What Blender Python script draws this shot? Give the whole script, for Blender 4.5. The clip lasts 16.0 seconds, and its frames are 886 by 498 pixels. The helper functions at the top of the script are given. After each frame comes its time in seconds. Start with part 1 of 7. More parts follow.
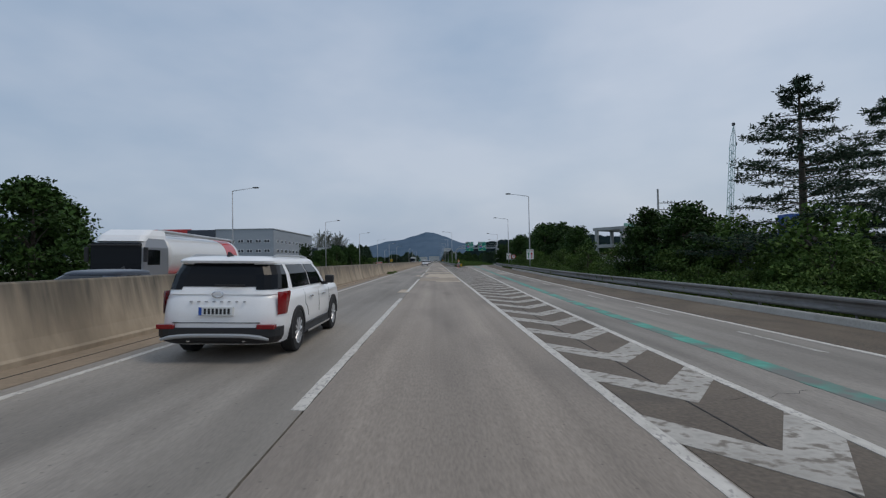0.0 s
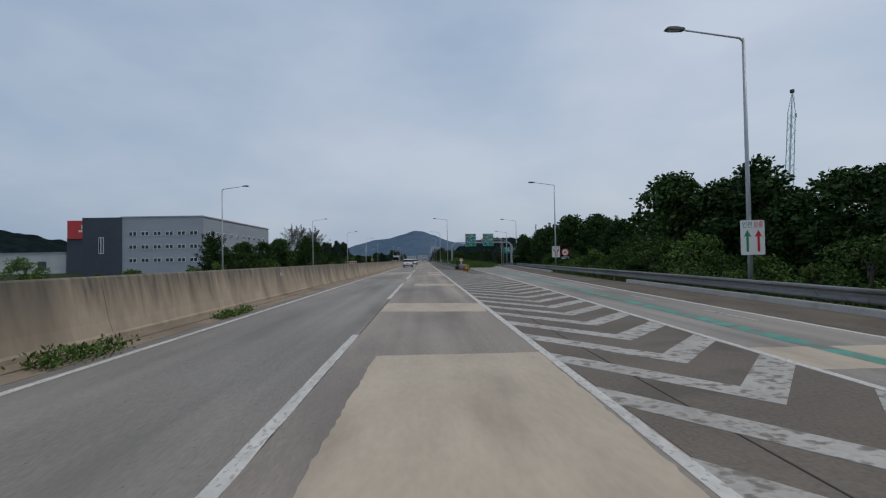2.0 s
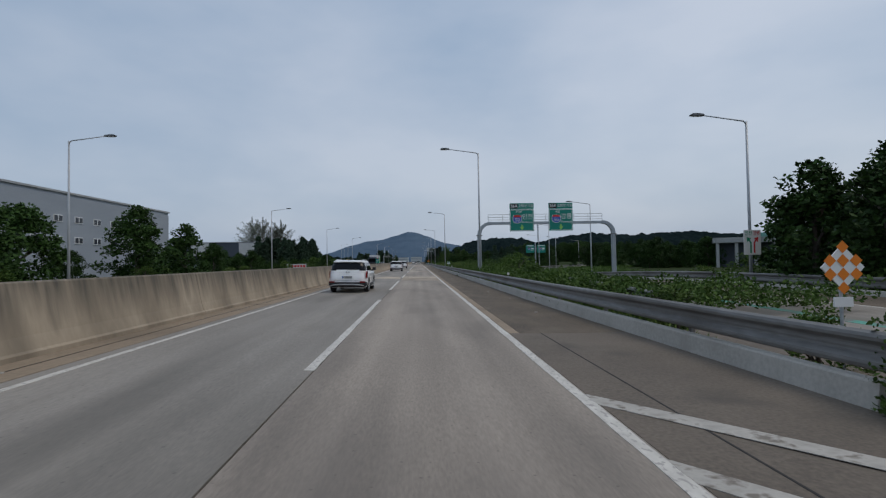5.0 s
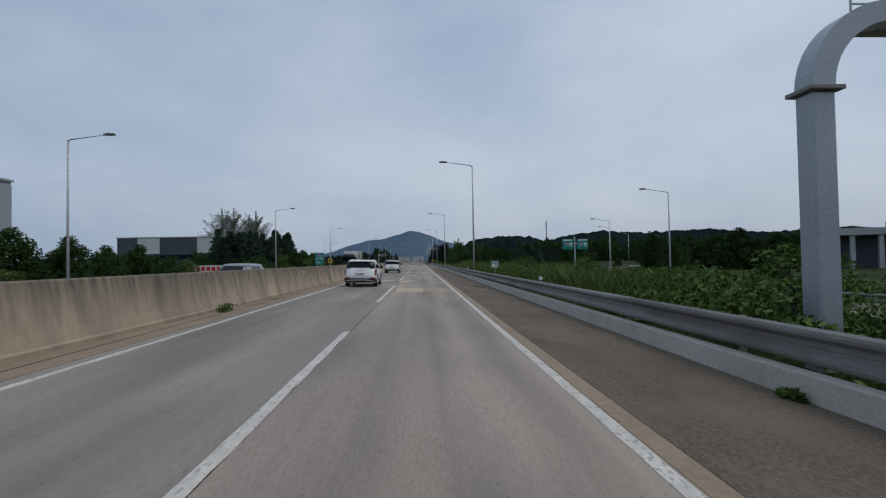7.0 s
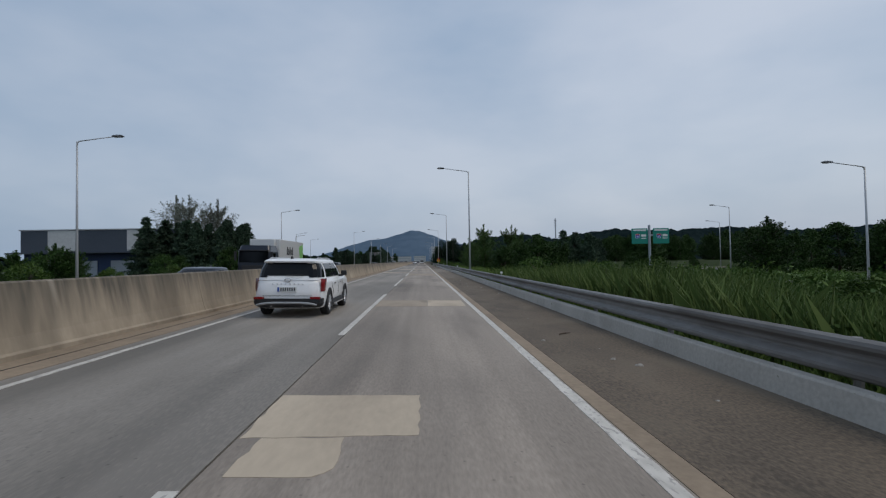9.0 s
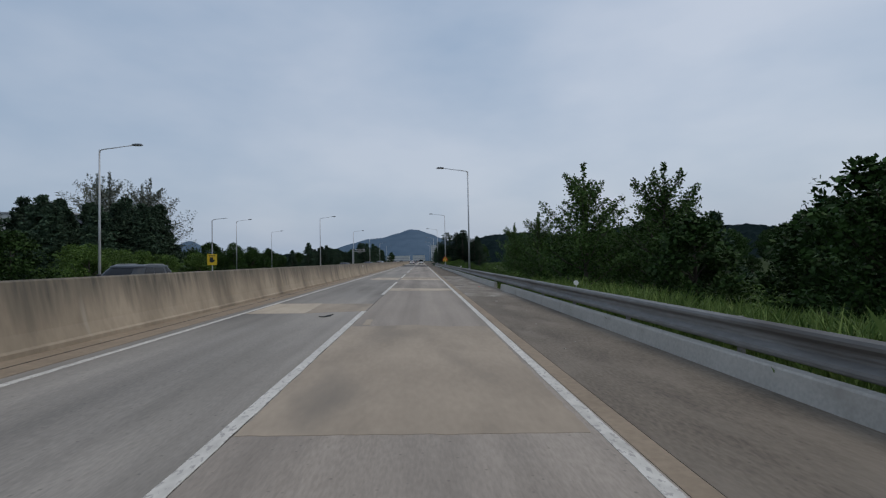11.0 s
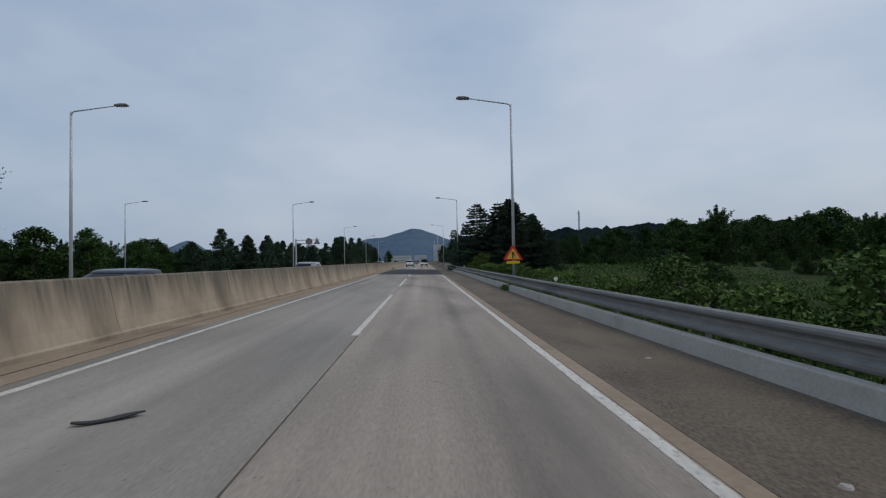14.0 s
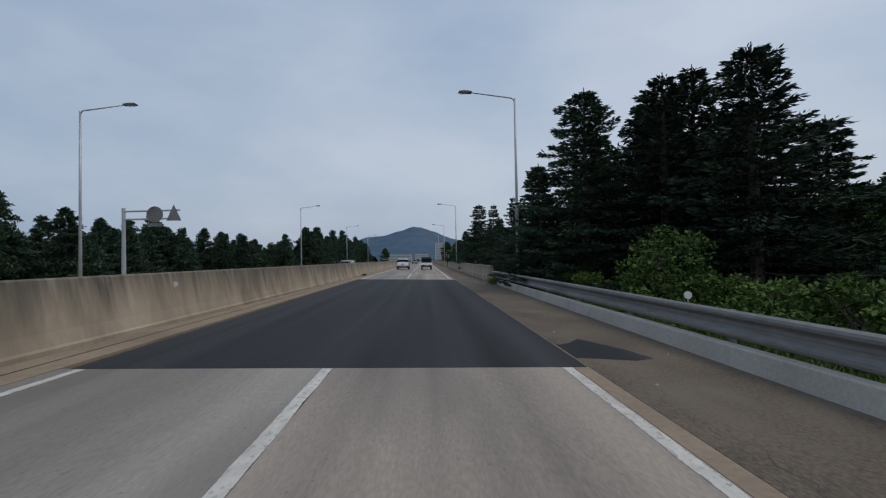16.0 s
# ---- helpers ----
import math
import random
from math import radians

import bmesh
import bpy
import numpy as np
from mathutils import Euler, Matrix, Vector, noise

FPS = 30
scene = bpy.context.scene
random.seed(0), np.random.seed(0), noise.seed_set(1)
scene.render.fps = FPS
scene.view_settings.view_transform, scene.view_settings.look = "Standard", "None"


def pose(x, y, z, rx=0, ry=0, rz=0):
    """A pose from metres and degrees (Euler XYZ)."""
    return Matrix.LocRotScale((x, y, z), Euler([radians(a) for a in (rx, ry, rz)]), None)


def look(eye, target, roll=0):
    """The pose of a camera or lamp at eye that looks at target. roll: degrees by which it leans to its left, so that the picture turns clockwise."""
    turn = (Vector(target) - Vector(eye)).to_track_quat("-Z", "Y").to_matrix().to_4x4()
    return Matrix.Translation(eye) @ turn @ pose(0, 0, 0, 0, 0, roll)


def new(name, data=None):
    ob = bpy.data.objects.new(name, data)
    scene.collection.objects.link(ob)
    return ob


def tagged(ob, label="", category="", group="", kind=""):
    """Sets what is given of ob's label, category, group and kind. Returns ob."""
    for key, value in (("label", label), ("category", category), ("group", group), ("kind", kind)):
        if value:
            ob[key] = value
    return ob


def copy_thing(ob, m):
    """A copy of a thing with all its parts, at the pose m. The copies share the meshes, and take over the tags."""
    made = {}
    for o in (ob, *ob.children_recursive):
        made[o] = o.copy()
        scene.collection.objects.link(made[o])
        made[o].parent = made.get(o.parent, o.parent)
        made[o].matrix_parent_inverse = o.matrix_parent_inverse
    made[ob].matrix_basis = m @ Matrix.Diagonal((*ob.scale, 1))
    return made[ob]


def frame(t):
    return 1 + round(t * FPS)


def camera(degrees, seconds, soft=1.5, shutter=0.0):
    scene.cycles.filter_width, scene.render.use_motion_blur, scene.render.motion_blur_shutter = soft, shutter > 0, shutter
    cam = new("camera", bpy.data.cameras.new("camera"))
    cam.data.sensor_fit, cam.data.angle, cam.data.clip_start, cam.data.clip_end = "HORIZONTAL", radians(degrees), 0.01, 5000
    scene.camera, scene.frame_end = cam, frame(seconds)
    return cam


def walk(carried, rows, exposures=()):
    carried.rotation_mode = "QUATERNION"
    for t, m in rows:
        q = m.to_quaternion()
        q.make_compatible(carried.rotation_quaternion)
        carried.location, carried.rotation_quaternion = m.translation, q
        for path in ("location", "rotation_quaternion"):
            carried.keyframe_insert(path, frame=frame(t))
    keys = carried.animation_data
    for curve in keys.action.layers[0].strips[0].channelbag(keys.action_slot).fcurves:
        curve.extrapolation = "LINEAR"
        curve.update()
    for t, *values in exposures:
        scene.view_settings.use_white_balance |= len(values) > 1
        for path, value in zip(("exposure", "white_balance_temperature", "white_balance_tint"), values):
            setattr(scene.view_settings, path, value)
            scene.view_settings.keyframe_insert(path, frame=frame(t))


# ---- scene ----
cam = camera(85.5, 16.0, soft=1.25)

PATH = [
    (0.0, 0.018, -0.67, 1.64, 1.38, 1.0, -0.83),
    (0.5, 0.001, 12.03, 1.64, 1.39, 1.0, -1.06),
    (1.0, -0.005, 24.68, 1.64, 1.36, 1.0, -1.38),
    (1.5, -0.005, 37.30, 1.64, 1.28, 1.0, -1.76),
    (2.0, -0.001, 49.89, 1.64, 1.24, 1.0, -2.20),
    (2.5, 0.005, 62.46, 1.64, 1.29, 1.0, -2.58),
    (3.0, 0.012, 75.00, 1.64, 1.39, 1.0, -2.75),
    (3.5, 0.022, 87.52, 1.64, 1.44, 1.0, -2.81),
    (4.0, 0.070, 100.02, 1.64, 1.45, 1.0, -2.91),
    (4.5, 0.110, 112.51, 1.64, 1.46, 1.0, -2.96),
    (7.0, 0.200, 174.90, 1.64, 1.39, 1.0, -2.73),
    (7.5, 0.225, 187.39, 1.64, 1.40, 1.0, -2.43),
    (8.0, 0.250, 199.88, 1.64, 1.38, 1.0, -2.32),
    (8.5, 0.262, 212.37, 1.64, 1.38, 1.0, -2.37),
    (9.0, 0.290, 224.88, 1.64, 1.39, 1.0, -2.51),
    (11.5, 0.345, 287.42, 1.64, 1.26, 1.0, -2.69),
    (12.0, 0.300, 299.91, 1.64, 1.19, 1.0, -2.82),
    (12.5, 0.190, 312.38, 1.64, 1.24, 1.0, -2.79),
    (13.0, 0.100, 324.82, 1.64, 1.30, 1.0, -2.56),
    (13.5, 0.056, 337.23, 1.64, 1.32, 1.0, -2.44),
    (14.0, -0.008, 349.58, 1.64, 1.33, 1.0, -2.39),
    (14.5, -0.064, 361.87, 1.64, 1.32, 1.0, -2.31),
    (15.0, -0.100, 374.08, 1.64, 1.27, 1.0, -2.26),
    (15.5, -0.102, 386.20, 1.64, 1.23, 1.0, -2.26),
    (16.0, -0.051, 398.21, 1.64, 1.19, 1.0, -2.26),
]
walk(cam, [(t, pose(x, y, z, 90 + pitch, roll, yaw)) for t, x, y, z, pitch, roll, yaw in PATH])

# ---- world and light ----
world = bpy.data.worlds.new("overcast_sky")
scene.world = world
world.use_nodes = True
wn, wl = world.node_tree.nodes, world.node_tree.links
wn.clear()
w_out = wn.new("ShaderNodeOutputWorld")
w_bg = wn.new("ShaderNodeBackground")
w_sky = wn.new("ShaderNodeTexSky")
w_sky.sky_type, w_sky.sun_disc = "NISHITA", False
w_sky.sun_elevation, w_sky.sun_rotation = radians(52), radians(60)
w_sky.air_density, w_sky.dust_density = 1.6, 2.5
w_co = wn.new("ShaderNodeTexCoord")
w_map = wn.new("ShaderNodeMapping")
w_map.inputs["Scale"].default_value = (1.0, 1.0, 2.4)
w_noise = wn.new("ShaderNodeTexNoise")
w_noise.inputs["Scale"].default_value = 1.5
w_noise.inputs["Detail"].default_value = 5
w_noise.inputs["Roughness"].default_value = 0.5
w_ramp = wn.new("ShaderNodeValToRGB")
w_ramp.color_ramp.elements[0].position, w_ramp.color_ramp.elements[0].color = 0.37, (2.88, 3.92, 5.45, 1)
w_ramp.color_ramp.elements[1].position, w_ramp.color_ramp.elements[1].color = 0.69, (5.0, 5.65, 6.8, 1)
w_mix = wn.new("ShaderNodeMixRGB")
w_mix.inputs["Fac"].default_value = 0.86
wl.new(w_co.outputs["Generated"], w_map.inputs["Vector"])
wl.new(w_map.outputs["Vector"], w_noise.inputs["Vector"])
w_sep = wn.new("ShaderNodeSeparateXYZ")
w_lift = wn.new("ShaderNodeMath")
w_lift.operation = "MULTIPLY_ADD"
w_lift.inputs[1].default_value = 0.03
wl.new(w_co.outputs["Generated"], w_sep.inputs["Vector"])
wl.new(w_sep.outputs["X"], w_lift.inputs[0])
wl.new(w_noise.outputs["Fac"], w_lift.inputs[2])
wl.new(w_lift.outputs[0], w_ramp.inputs["Fac"])
wl.new(w_sky.outputs["Color"], w_mix.inputs["Color1"])
wl.new(w_ramp.outputs["Color"], w_mix.inputs["Color2"])
wl.new(w_mix.outputs["Color"], w_bg.inputs["Color"])
w_bg.inputs["Strength"].default_value = 0.1
wl.new(w_bg.outputs["Background"], w_out.inputs["Surface"])

sun_data = bpy.data.lights.new("sun", "SUN")
sun_data.energy, sun_data.angle, sun_data.color = 0.9, radians(25), (1.0, 0.9, 0.76)
sun = new("sun", sun_data)
sun.matrix_world = look((60, -20, 100), (0, 0, 0))
scene.view_settings.exposure = 0.0

# ---- helpers of this scene ----
K = 0.0227  # crossfall of the carriageway


def ss(a, b, v):
    u = min(1.0, max(0.0, (v - a) / (b - a)))
    return u * u * (3 - 2 * u)


def curve(pts):
    """Smooth function through (y, x) pairs."""
    ys, xs = [p[0] for p in pts], [p[1] for p in pts]
    return lambda y: float(np.interp(y, ys, xs))


def surf(x, y):
    """Height of the paved surface."""
    if x < -6.6:
        return K * 6.6 - K * (-6.6 - x)
    z = -K * x
    if x > 4:
        rise = 0.03 * ss(30, 80, y) * (1 - 0.75 * ss(140, 230, y))
        z += rise * (min(x, 18) - 4)
        if y > 135:
            z = z * (1 - ss(150, 240, y)) - 1.9 * ss(150, 240, y) if x > 6 else z
    return z


def empty(name, at=(0, 0, 0), label="", category="", group="", kind=""):
    ob = new(name)
    ob.location = at
    ob.empty_display_size = 0.2
    return tagged(ob, label, category, group, kind)


def finish(bm, name):
    me = bpy.data.meshes.new(name)
    bm.normal_update()
    bm.to_mesh(me)
    bm.free()
    return me


def part(name, bm, material, parent=None, label="", smooth=False):
    """Links a bmesh as one mesh object under a thing or a part."""
    me = finish(bm, name)
    me.materials.append(material)
    if smooth:
        for p in me.polygons:
            p.use_smooth = True
        if smooth == "edges":
            me.set_sharp_from_angle(angle=radians(32))
    ob = new(name, me)
    ob.parent = parent
    if label:
        tagged(ob, label)
    return ob


def box(bm, lo, hi, bevel=0.0, m=None):
    x0, y0, z0 = lo
    x1, y1, z1 = hi
    vs = [bm.verts.new(p) for p in ((x0, y0, z0), (x1, y0, z0), (x1, y1, z0), (x0, y1, z0), (x0, y0, z1), (x1, y0, z1), (x1, y1, z1), (x0, y1, z1))]
    fs = [bm.faces.new([vs[i] for i in q]) for q in ((0, 3, 2, 1), (4, 5, 6, 7), (0, 1, 5, 4), (1, 2, 6, 5), (2, 3, 7, 6), (3, 0, 4, 7))]
    if bevel:
        bmesh.ops.bevel(bm, geom=list({e for f in fs for e in f.edges}), offset=bevel, segments=2, profile=0.7, affect="EDGES")
    if m is not None:
        bmesh.ops.transform(bm, matrix=m, verts=bm.verts[:])
    return bm


def boxes(*items, bevel=0.0):
    bm = bmesh.new()
    for lo, hi in items:
        box(bm, lo, hi)
    if bevel:
        bmesh.ops.bevel(bm, geom=bm.edges[:], offset=bevel, segments=1, affect="EDGES")
    return bm


def tube(bm, pts, radii, n=8, cap=True):
    """A round bar through points."""
    pts = [Vector(p) for p in pts]
    if not isinstance(radii, (list, tuple)):
        radii = [radii] * len(pts)
    rings, up = [], Vector((0.13, 0.31, 0.94))
    for i, p in enumerate(pts):
        d = (pts[min(i + 1, len(pts) - 1)] - pts[max(i - 1, 0)]).normalized()
        a = d.cross(up if abs(d.dot(up)) < 0.95 else Vector((1, 0, 0))).normalized()
        b = d.cross(a)
        rings.append([bm.verts.new(p + (a * math.cos(t) + b * math.sin(t)) * radii[i]) for t in (2 * math.pi * k / n for k in range(n))])
    for r, q in zip(rings, rings[1:]):
        for k in range(n):
            bm.faces.new((r[k], r[(k + 1) % n], q[(k + 1) % n], q[k]))
    if cap:
        bm.faces.new(rings[0][::-1])
        bm.faces.new(rings[-1])
    return bm


def extrude(bm, outline, a, b, axis="y"):
    """A prism: outline of 2D points swept from a to b along an axis."""
    def at(p, v):
        return {"y": (p[0], v, p[1]), "x": (v, p[0], p[1]), "z": (p[0], p[1], v)}[axis]
    lo = [bm.verts.new(at(p, a)) for p in outline]
    hi = [bm.verts.new(at(p, b)) for p in outline]
    n = len(outline)
    for i in range(n):
        bm.faces.new((lo[i], lo[(i + 1) % n], hi[(i + 1) % n], hi[i]))
    bm.faces.new(lo[::-1])
    bm.faces.new(hi)
    bmesh.ops.recalc_face_normals(bm, faces=bm.faces[:])
    return bm


def sweep(bm, section, line):
    """A section of (offset to the right, height) swept along a line of (x, y, z) points, capped."""
    rings = []
    for i, p in enumerate(line):
        d = Vector(line[min(i + 1, len(line) - 1)]) - Vector(line[max(i - 1, 0)])
        d.z = 0
        d.normalize()
        r = Vector((d.y, -d.x, 0))
        rings.append([bm.verts.new(Vector(p) + r * o + Vector((0, 0, h))) for o, h in section])
    n = len(section)
    for a, b in zip(rings, rings[1:]):
        for k in range(n):
            bm.faces.new((a[k], a[(k + 1) % n], b[(k + 1) % n], b[k]))
    bm.faces.new(rings[0][::-1])
    bm.faces.new(rings[-1])
    bmesh.ops.recalc_face_normals(bm, faces=bm.faces[:])
    return bm


def ribbon(bm, left, right, ys, dz=0.0, depth=0.0, nx=1, height=None):
    """A paved band between two edge functions, laid on the surface; depth gives it sides."""
    h = height or surf
    rows = []
    for y in ys:
        a, b = left(y), right(y)
        rows.append([bm.verts.new((a + (b - a) * k / nx, y, h(a + (b - a) * k / nx, y) + dz)) for k in range(nx + 1)])
    for r, q in zip(rows, rows[1:]):
        for k in range(nx):
            bm.faces.new((r[k], r[k + 1], q[k + 1], q[k]))
    if depth:
        edge = [e for e in bm.edges if len(e.link_faces) == 1]
        low = bmesh.ops.extrude_edge_only(bm, edges=edge)
        for v in low["geom"]:
            if isinstance(v, bmesh.types.BMVert):
                v.co.z -= depth
    return bm


def steps(a, b, d=6.0):
    n = max(1, int(math.ceil((b - a) / d)))
    return [a + (b - a) * i / n for i in range(n + 1)]


# ---- materials ----
def material(name, a, b, rough=0.8, metal=0.0, big=0.4, fine=18.0, bump=0.2, mix=0.5, stretch=(1, 1, 1), coat=0.0, spec=0.5, stain=None, stain_scale=0.15, stain_at=(0.55, 0.75), per_object=0.0, noise_rough=0.1, tracks=0.0, pits=None):
    """Two colours mixed by coarse and fine noise, with a third for stains, and fine relief."""
    m = bpy.data.materials.new(name)
    m.use_nodes = True
    n, l = m.node_tree.nodes, m.node_tree.links
    p = n["Principled BSDF"]
    co = n.new("ShaderNodeTexCoord")
    mp = n.new("ShaderNodeMapping")
    mp.inputs["Scale"].default_value = stretch
    l.new(co.outputs["Object"], mp.inputs["Vector"])

    def tex(scale, detail=4):
        t = n.new("ShaderNodeTexNoise")
        t.inputs["Scale"].default_value = scale
        t.inputs["Detail"].default_value = detail
        l.new(mp.outputs["Vector"], t.inputs["Vector"])
        return t
    t1, t2 = tex(big, 5), tex(fine, 3)
    add = n.new("ShaderNodeMath")
    add.operation = "MULTIPLY_ADD"
    add.inputs[1].default_value = mix
    l.new(t2.outputs["Fac"], add.inputs[0])
    sc = n.new("ShaderNodeMath")
    sc.operation = "MULTIPLY"
    sc.inputs[1].default_value = 1 - mix
    l.new(t1.outputs["Fac"], sc.inputs[0])
    l.new(sc.outputs[0], add.inputs[2])
    ramp = n.new("ShaderNodeValToRGB")
    ramp.color_ramp.elements[0].position, ramp.color_ramp.elements[0].color = 0.36, (*a, 1)
    ramp.color_ramp.elements[1].position, ramp.color_ramp.elements[1].color = 0.64, (*b, 1)
    l.new(add.outputs[0], ramp.inputs["Fac"])
    colour = ramp.outputs["Color"]
    if stain:
        t3 = tex(stain_scale, 6)
        r3 = n.new("ShaderNodeValToRGB")
        r3.color_ramp.elements[0].position, r3.color_ramp.elements[1].position = stain_at
        l.new(t3.outputs["Fac"], r3.inputs["Fac"])
        mx = n.new("ShaderNodeMixRGB")
        mx.inputs["Color2"].default_value = (*stain, 1)
        l.new(r3.outputs["Color"], mx.inputs["Fac"])
        l.new(colour, mx.inputs["Color1"])
        colour = mx.outputs["Color"]
    if tracks:
        mt = n.new("ShaderNodeMapping")
        mt.inputs["Scale"].default_value = (1.0, 0.012, 1.0)
        l.new(co.outputs["Object"], mt.inputs["Vector"])
        t4 = n.new("ShaderNodeTexNoise")
        t4.inputs["Scale"].default_value, t4.inputs["Detail"].default_value = 1.5, 3
        l.new(mt.outputs["Vector"], t4.inputs["Vector"])
        r4 = n.new("ShaderNodeMapRange")
        r4.inputs["From Min"].default_value, r4.inputs["From Max"].default_value = 0.3, 0.7
        r4.inputs["To Min"].default_value, r4.inputs["To Max"].default_value = 1 - tracks, 1 + tracks
        l.new(t4.outputs["Fac"], r4.inputs["Value"])
        h4 = n.new("ShaderNodeHueSaturation")
        l.new(r4.outputs["Result"], h4.inputs["Value"])
        l.new(colour, h4.inputs["Color"])
        colour = h4.outputs["Color"]
    if pits:
        t5 = n.new("ShaderNodeTexVoronoi")
        t5.inputs["Scale"].default_value = pits
        l.new(co.outputs["Object"], t5.inputs["Vector"])
        r5 = n.new("ShaderNodeMapRange")
        r5.inputs["From Min"].default_value, r5.inputs["From Max"].default_value = 0.04, 0.13
        r5.inputs["To Min"].default_value, r5.inputs["To Max"].default_value = 0.68, 1.0
        l.new(t5.outputs["Distance"], r5.inputs["Value"])
        h5 = n.new("ShaderNodeHueSaturation")
        l.new(r5.outputs["Result"], h5.inputs["Value"])
        l.new(colour, h5.inputs["Color"])
        colour = h5.outputs["Color"]
    if per_object:
        info = n.new("ShaderNodeObjectInfo")
        hs = n.new("ShaderNodeHueSaturation")
        v = n.new("ShaderNodeMath")
        v.operation = "MULTIPLY_ADD"
        v.inputs[1].default_value, v.inputs[2].default_value = 2 * per_object, 1 - per_object
        l.new(info.outputs["Random"], v.inputs[0])
        l.new(v.outputs[0], hs.inputs["Value"])
        l.new(colour, hs.inputs["Color"])
        colour = hs.outputs["Color"]
    l.new(colour, p.inputs["Base Color"])
    rr = n.new("ShaderNodeMath")
    rr.operation = "MULTIPLY_ADD"
    rr.inputs[1].default_value, rr.inputs[2].default_value = noise_rough, rough - noise_rough / 2
    l.new(t2.outputs["Fac"], rr.inputs[0])
    l.new(rr.outputs[0], p.inputs["Roughness"])
    p.inputs["Metallic"].default_value = metal
    p.inputs["Coat Weight"].default_value = coat
    p.inputs["Specular IOR Level"].default_value = spec
    if bump:
        bp = n.new("ShaderNodeBump")
        bp.inputs["Strength"].default_value, bp.inputs["Distance"].default_value = bump, 0.01
        l.new(t2.outputs["Fac"], bp.inputs["Height"])
        l.new(bp.outputs["Normal"], p.inputs["Normal"])
    return m


def plain(name, c, rough=0.5, metal=0.0, coat=0.0, spec=0.5):
    d = tuple(v * 0.955 for v in c)
    return material(name, d, c, rough, metal, big=1.5, fine=40, bump=0.0, coat=coat, spec=spec, noise_rough=0.06)


m_road = material("worn_concrete_pavement", (0.222, 0.188, 0.155), (0.358, 0.305, 0.254), 0.82, big=0.22, fine=24, bump=0.28, mix=0.4, stretch=(1.6, 0.35, 1), stain=(0.148, 0.128, 0.11), stain_scale=0.35, stain_at=(0.5, 0.8), tracks=0.2, pits=7.0)
m_road_old = material("grey_concrete_pavement", (0.197, 0.178, 0.155), (0.322, 0.288, 0.249), 0.8, big=0.22, fine=24, bump=0.28, mix=0.4, stretch=(1.6, 0.35, 1), stain=(0.138, 0.124, 0.104), stain_scale=0.3, stain_at=(0.48, 0.8), tracks=0.17, pits=6.0)
m_patch = material("new_pale_concrete", (0.41, 0.336, 0.252), (0.53, 0.44, 0.33), 0.8, big=0.8, fine=9, bump=0.25, mix=0.3, stretch=(1.5, 0.5, 1), stain=(0.307, 0.246, 0.183), stain_scale=0.5, stain_at=(0.55, 0.8))
m_patch_old = material("older_tan_concrete", (0.285, 0.23, 0.172), (0.38, 0.307, 0.23), 0.82, big=0.8, fine=9, bump=0.25, mix=0.3, stretch=(1.5, 0.5, 1), stain=(0.212, 0.177, 0.139), stain_scale=0.5)
m_shoulder = material("dusty_brown_shoulder", (0.066, 0.052, 0.038), (0.168, 0.129, 0.091), 0.92, big=0.6, fine=24, bump=0.8, mix=0.6, stain=(0.155, 0.124, 0.09), stain_scale=0.55, stain_at=(0.52, 0.72), stretch=(1.3, 0.7, 1), pits=9.0)
m_shoulder_tan = material("smooth_tan_shoulder", (0.1, 0.08, 0.06), (0.2, 0.165, 0.127), 0.92, big=0.8, fine=18, bump=0.7, mix=0.5, stain=(0.22, 0.185, 0.145), stain_scale=0.7, stain_at=(0.52, 0.72), stretch=(1.4, 0.5, 1), pits=6.0)
m_shoulder_pale = material("pale_scoured_shoulder", (0.138, 0.113, 0.088), (0.262, 0.226, 0.184), 0.92, big=0.9, fine=16, bump=0.9, mix=0.45, stain=(0.36, 0.33, 0.29), stain_scale=0.8, stain_at=(0.5, 0.7), stretch=(1.4, 0.6, 1), pits=5.0)
m_dust = material("sandy_edge_strip", (0.233, 0.177, 0.122), (0.318, 0.246, 0.174), 0.9, big=0.7, fine=12, bump=0.4, stain=(0.180, 0.138, 0.096), stain_scale=0.4)
m_gore = material("brownish_gore_pavement", (0.105, 0.085, 0.066), (0.18, 0.147, 0.115), 0.88, big=0.4, fine=22, bump=0.6, mix=0.5, stain=(0.08, 0.068, 0.055), stain_scale=0.6)
# tracks here also paints the sheen along the wheel tracks as paler streaks
m_asphalt = material("fresh_dark_asphalt", (0.009, 0.0095, 0.011), (0.034, 0.034, 0.036), 0.8, big=0.7, fine=30, bump=0.6, stretch=(1.8, 0.05, 1), mix=0.3, spec=0.35, tracks=0.35)
m_joint = plain("dark_joint_filler", (0.03, 0.028, 0.026), 0.9)
m_base = plain("dark_road_base", (0.05, 0.046, 0.04), 0.95)
m_white = material("worn_white_road_paint", (0.48, 0.45, 0.4), (0.66, 0.625, 0.565), 0.6, big=1.2, fine=9, bump=0.2, mix=0.6, stain=(0.38, 0.35, 0.32), stain_scale=20.0, stain_at=(0.56, 0.62), stretch=(1, 0.5, 1))
m_white_worn = material("chipped_white_road_paint", (0.33, 0.305, 0.27), (0.54, 0.51, 0.46), 0.75, big=1.2, fine=7, bump=0.3, mix=0.6, stain=(0.19, 0.165, 0.135), stain_scale=7.0, stain_at=(0.5, 0.63), stretch=(0.8, 1.0, 1))
m_green_line = material("faded_green_guide_paint", (0.05, 0.24, 0.18), (0.1, 0.36, 0.28), 0.7, big=0.8, fine=6, bump=0.2, mix=0.5, stain=(0.16, 0.165, 0.15), stain_scale=1.1, stain_at=(0.46, 0.6))
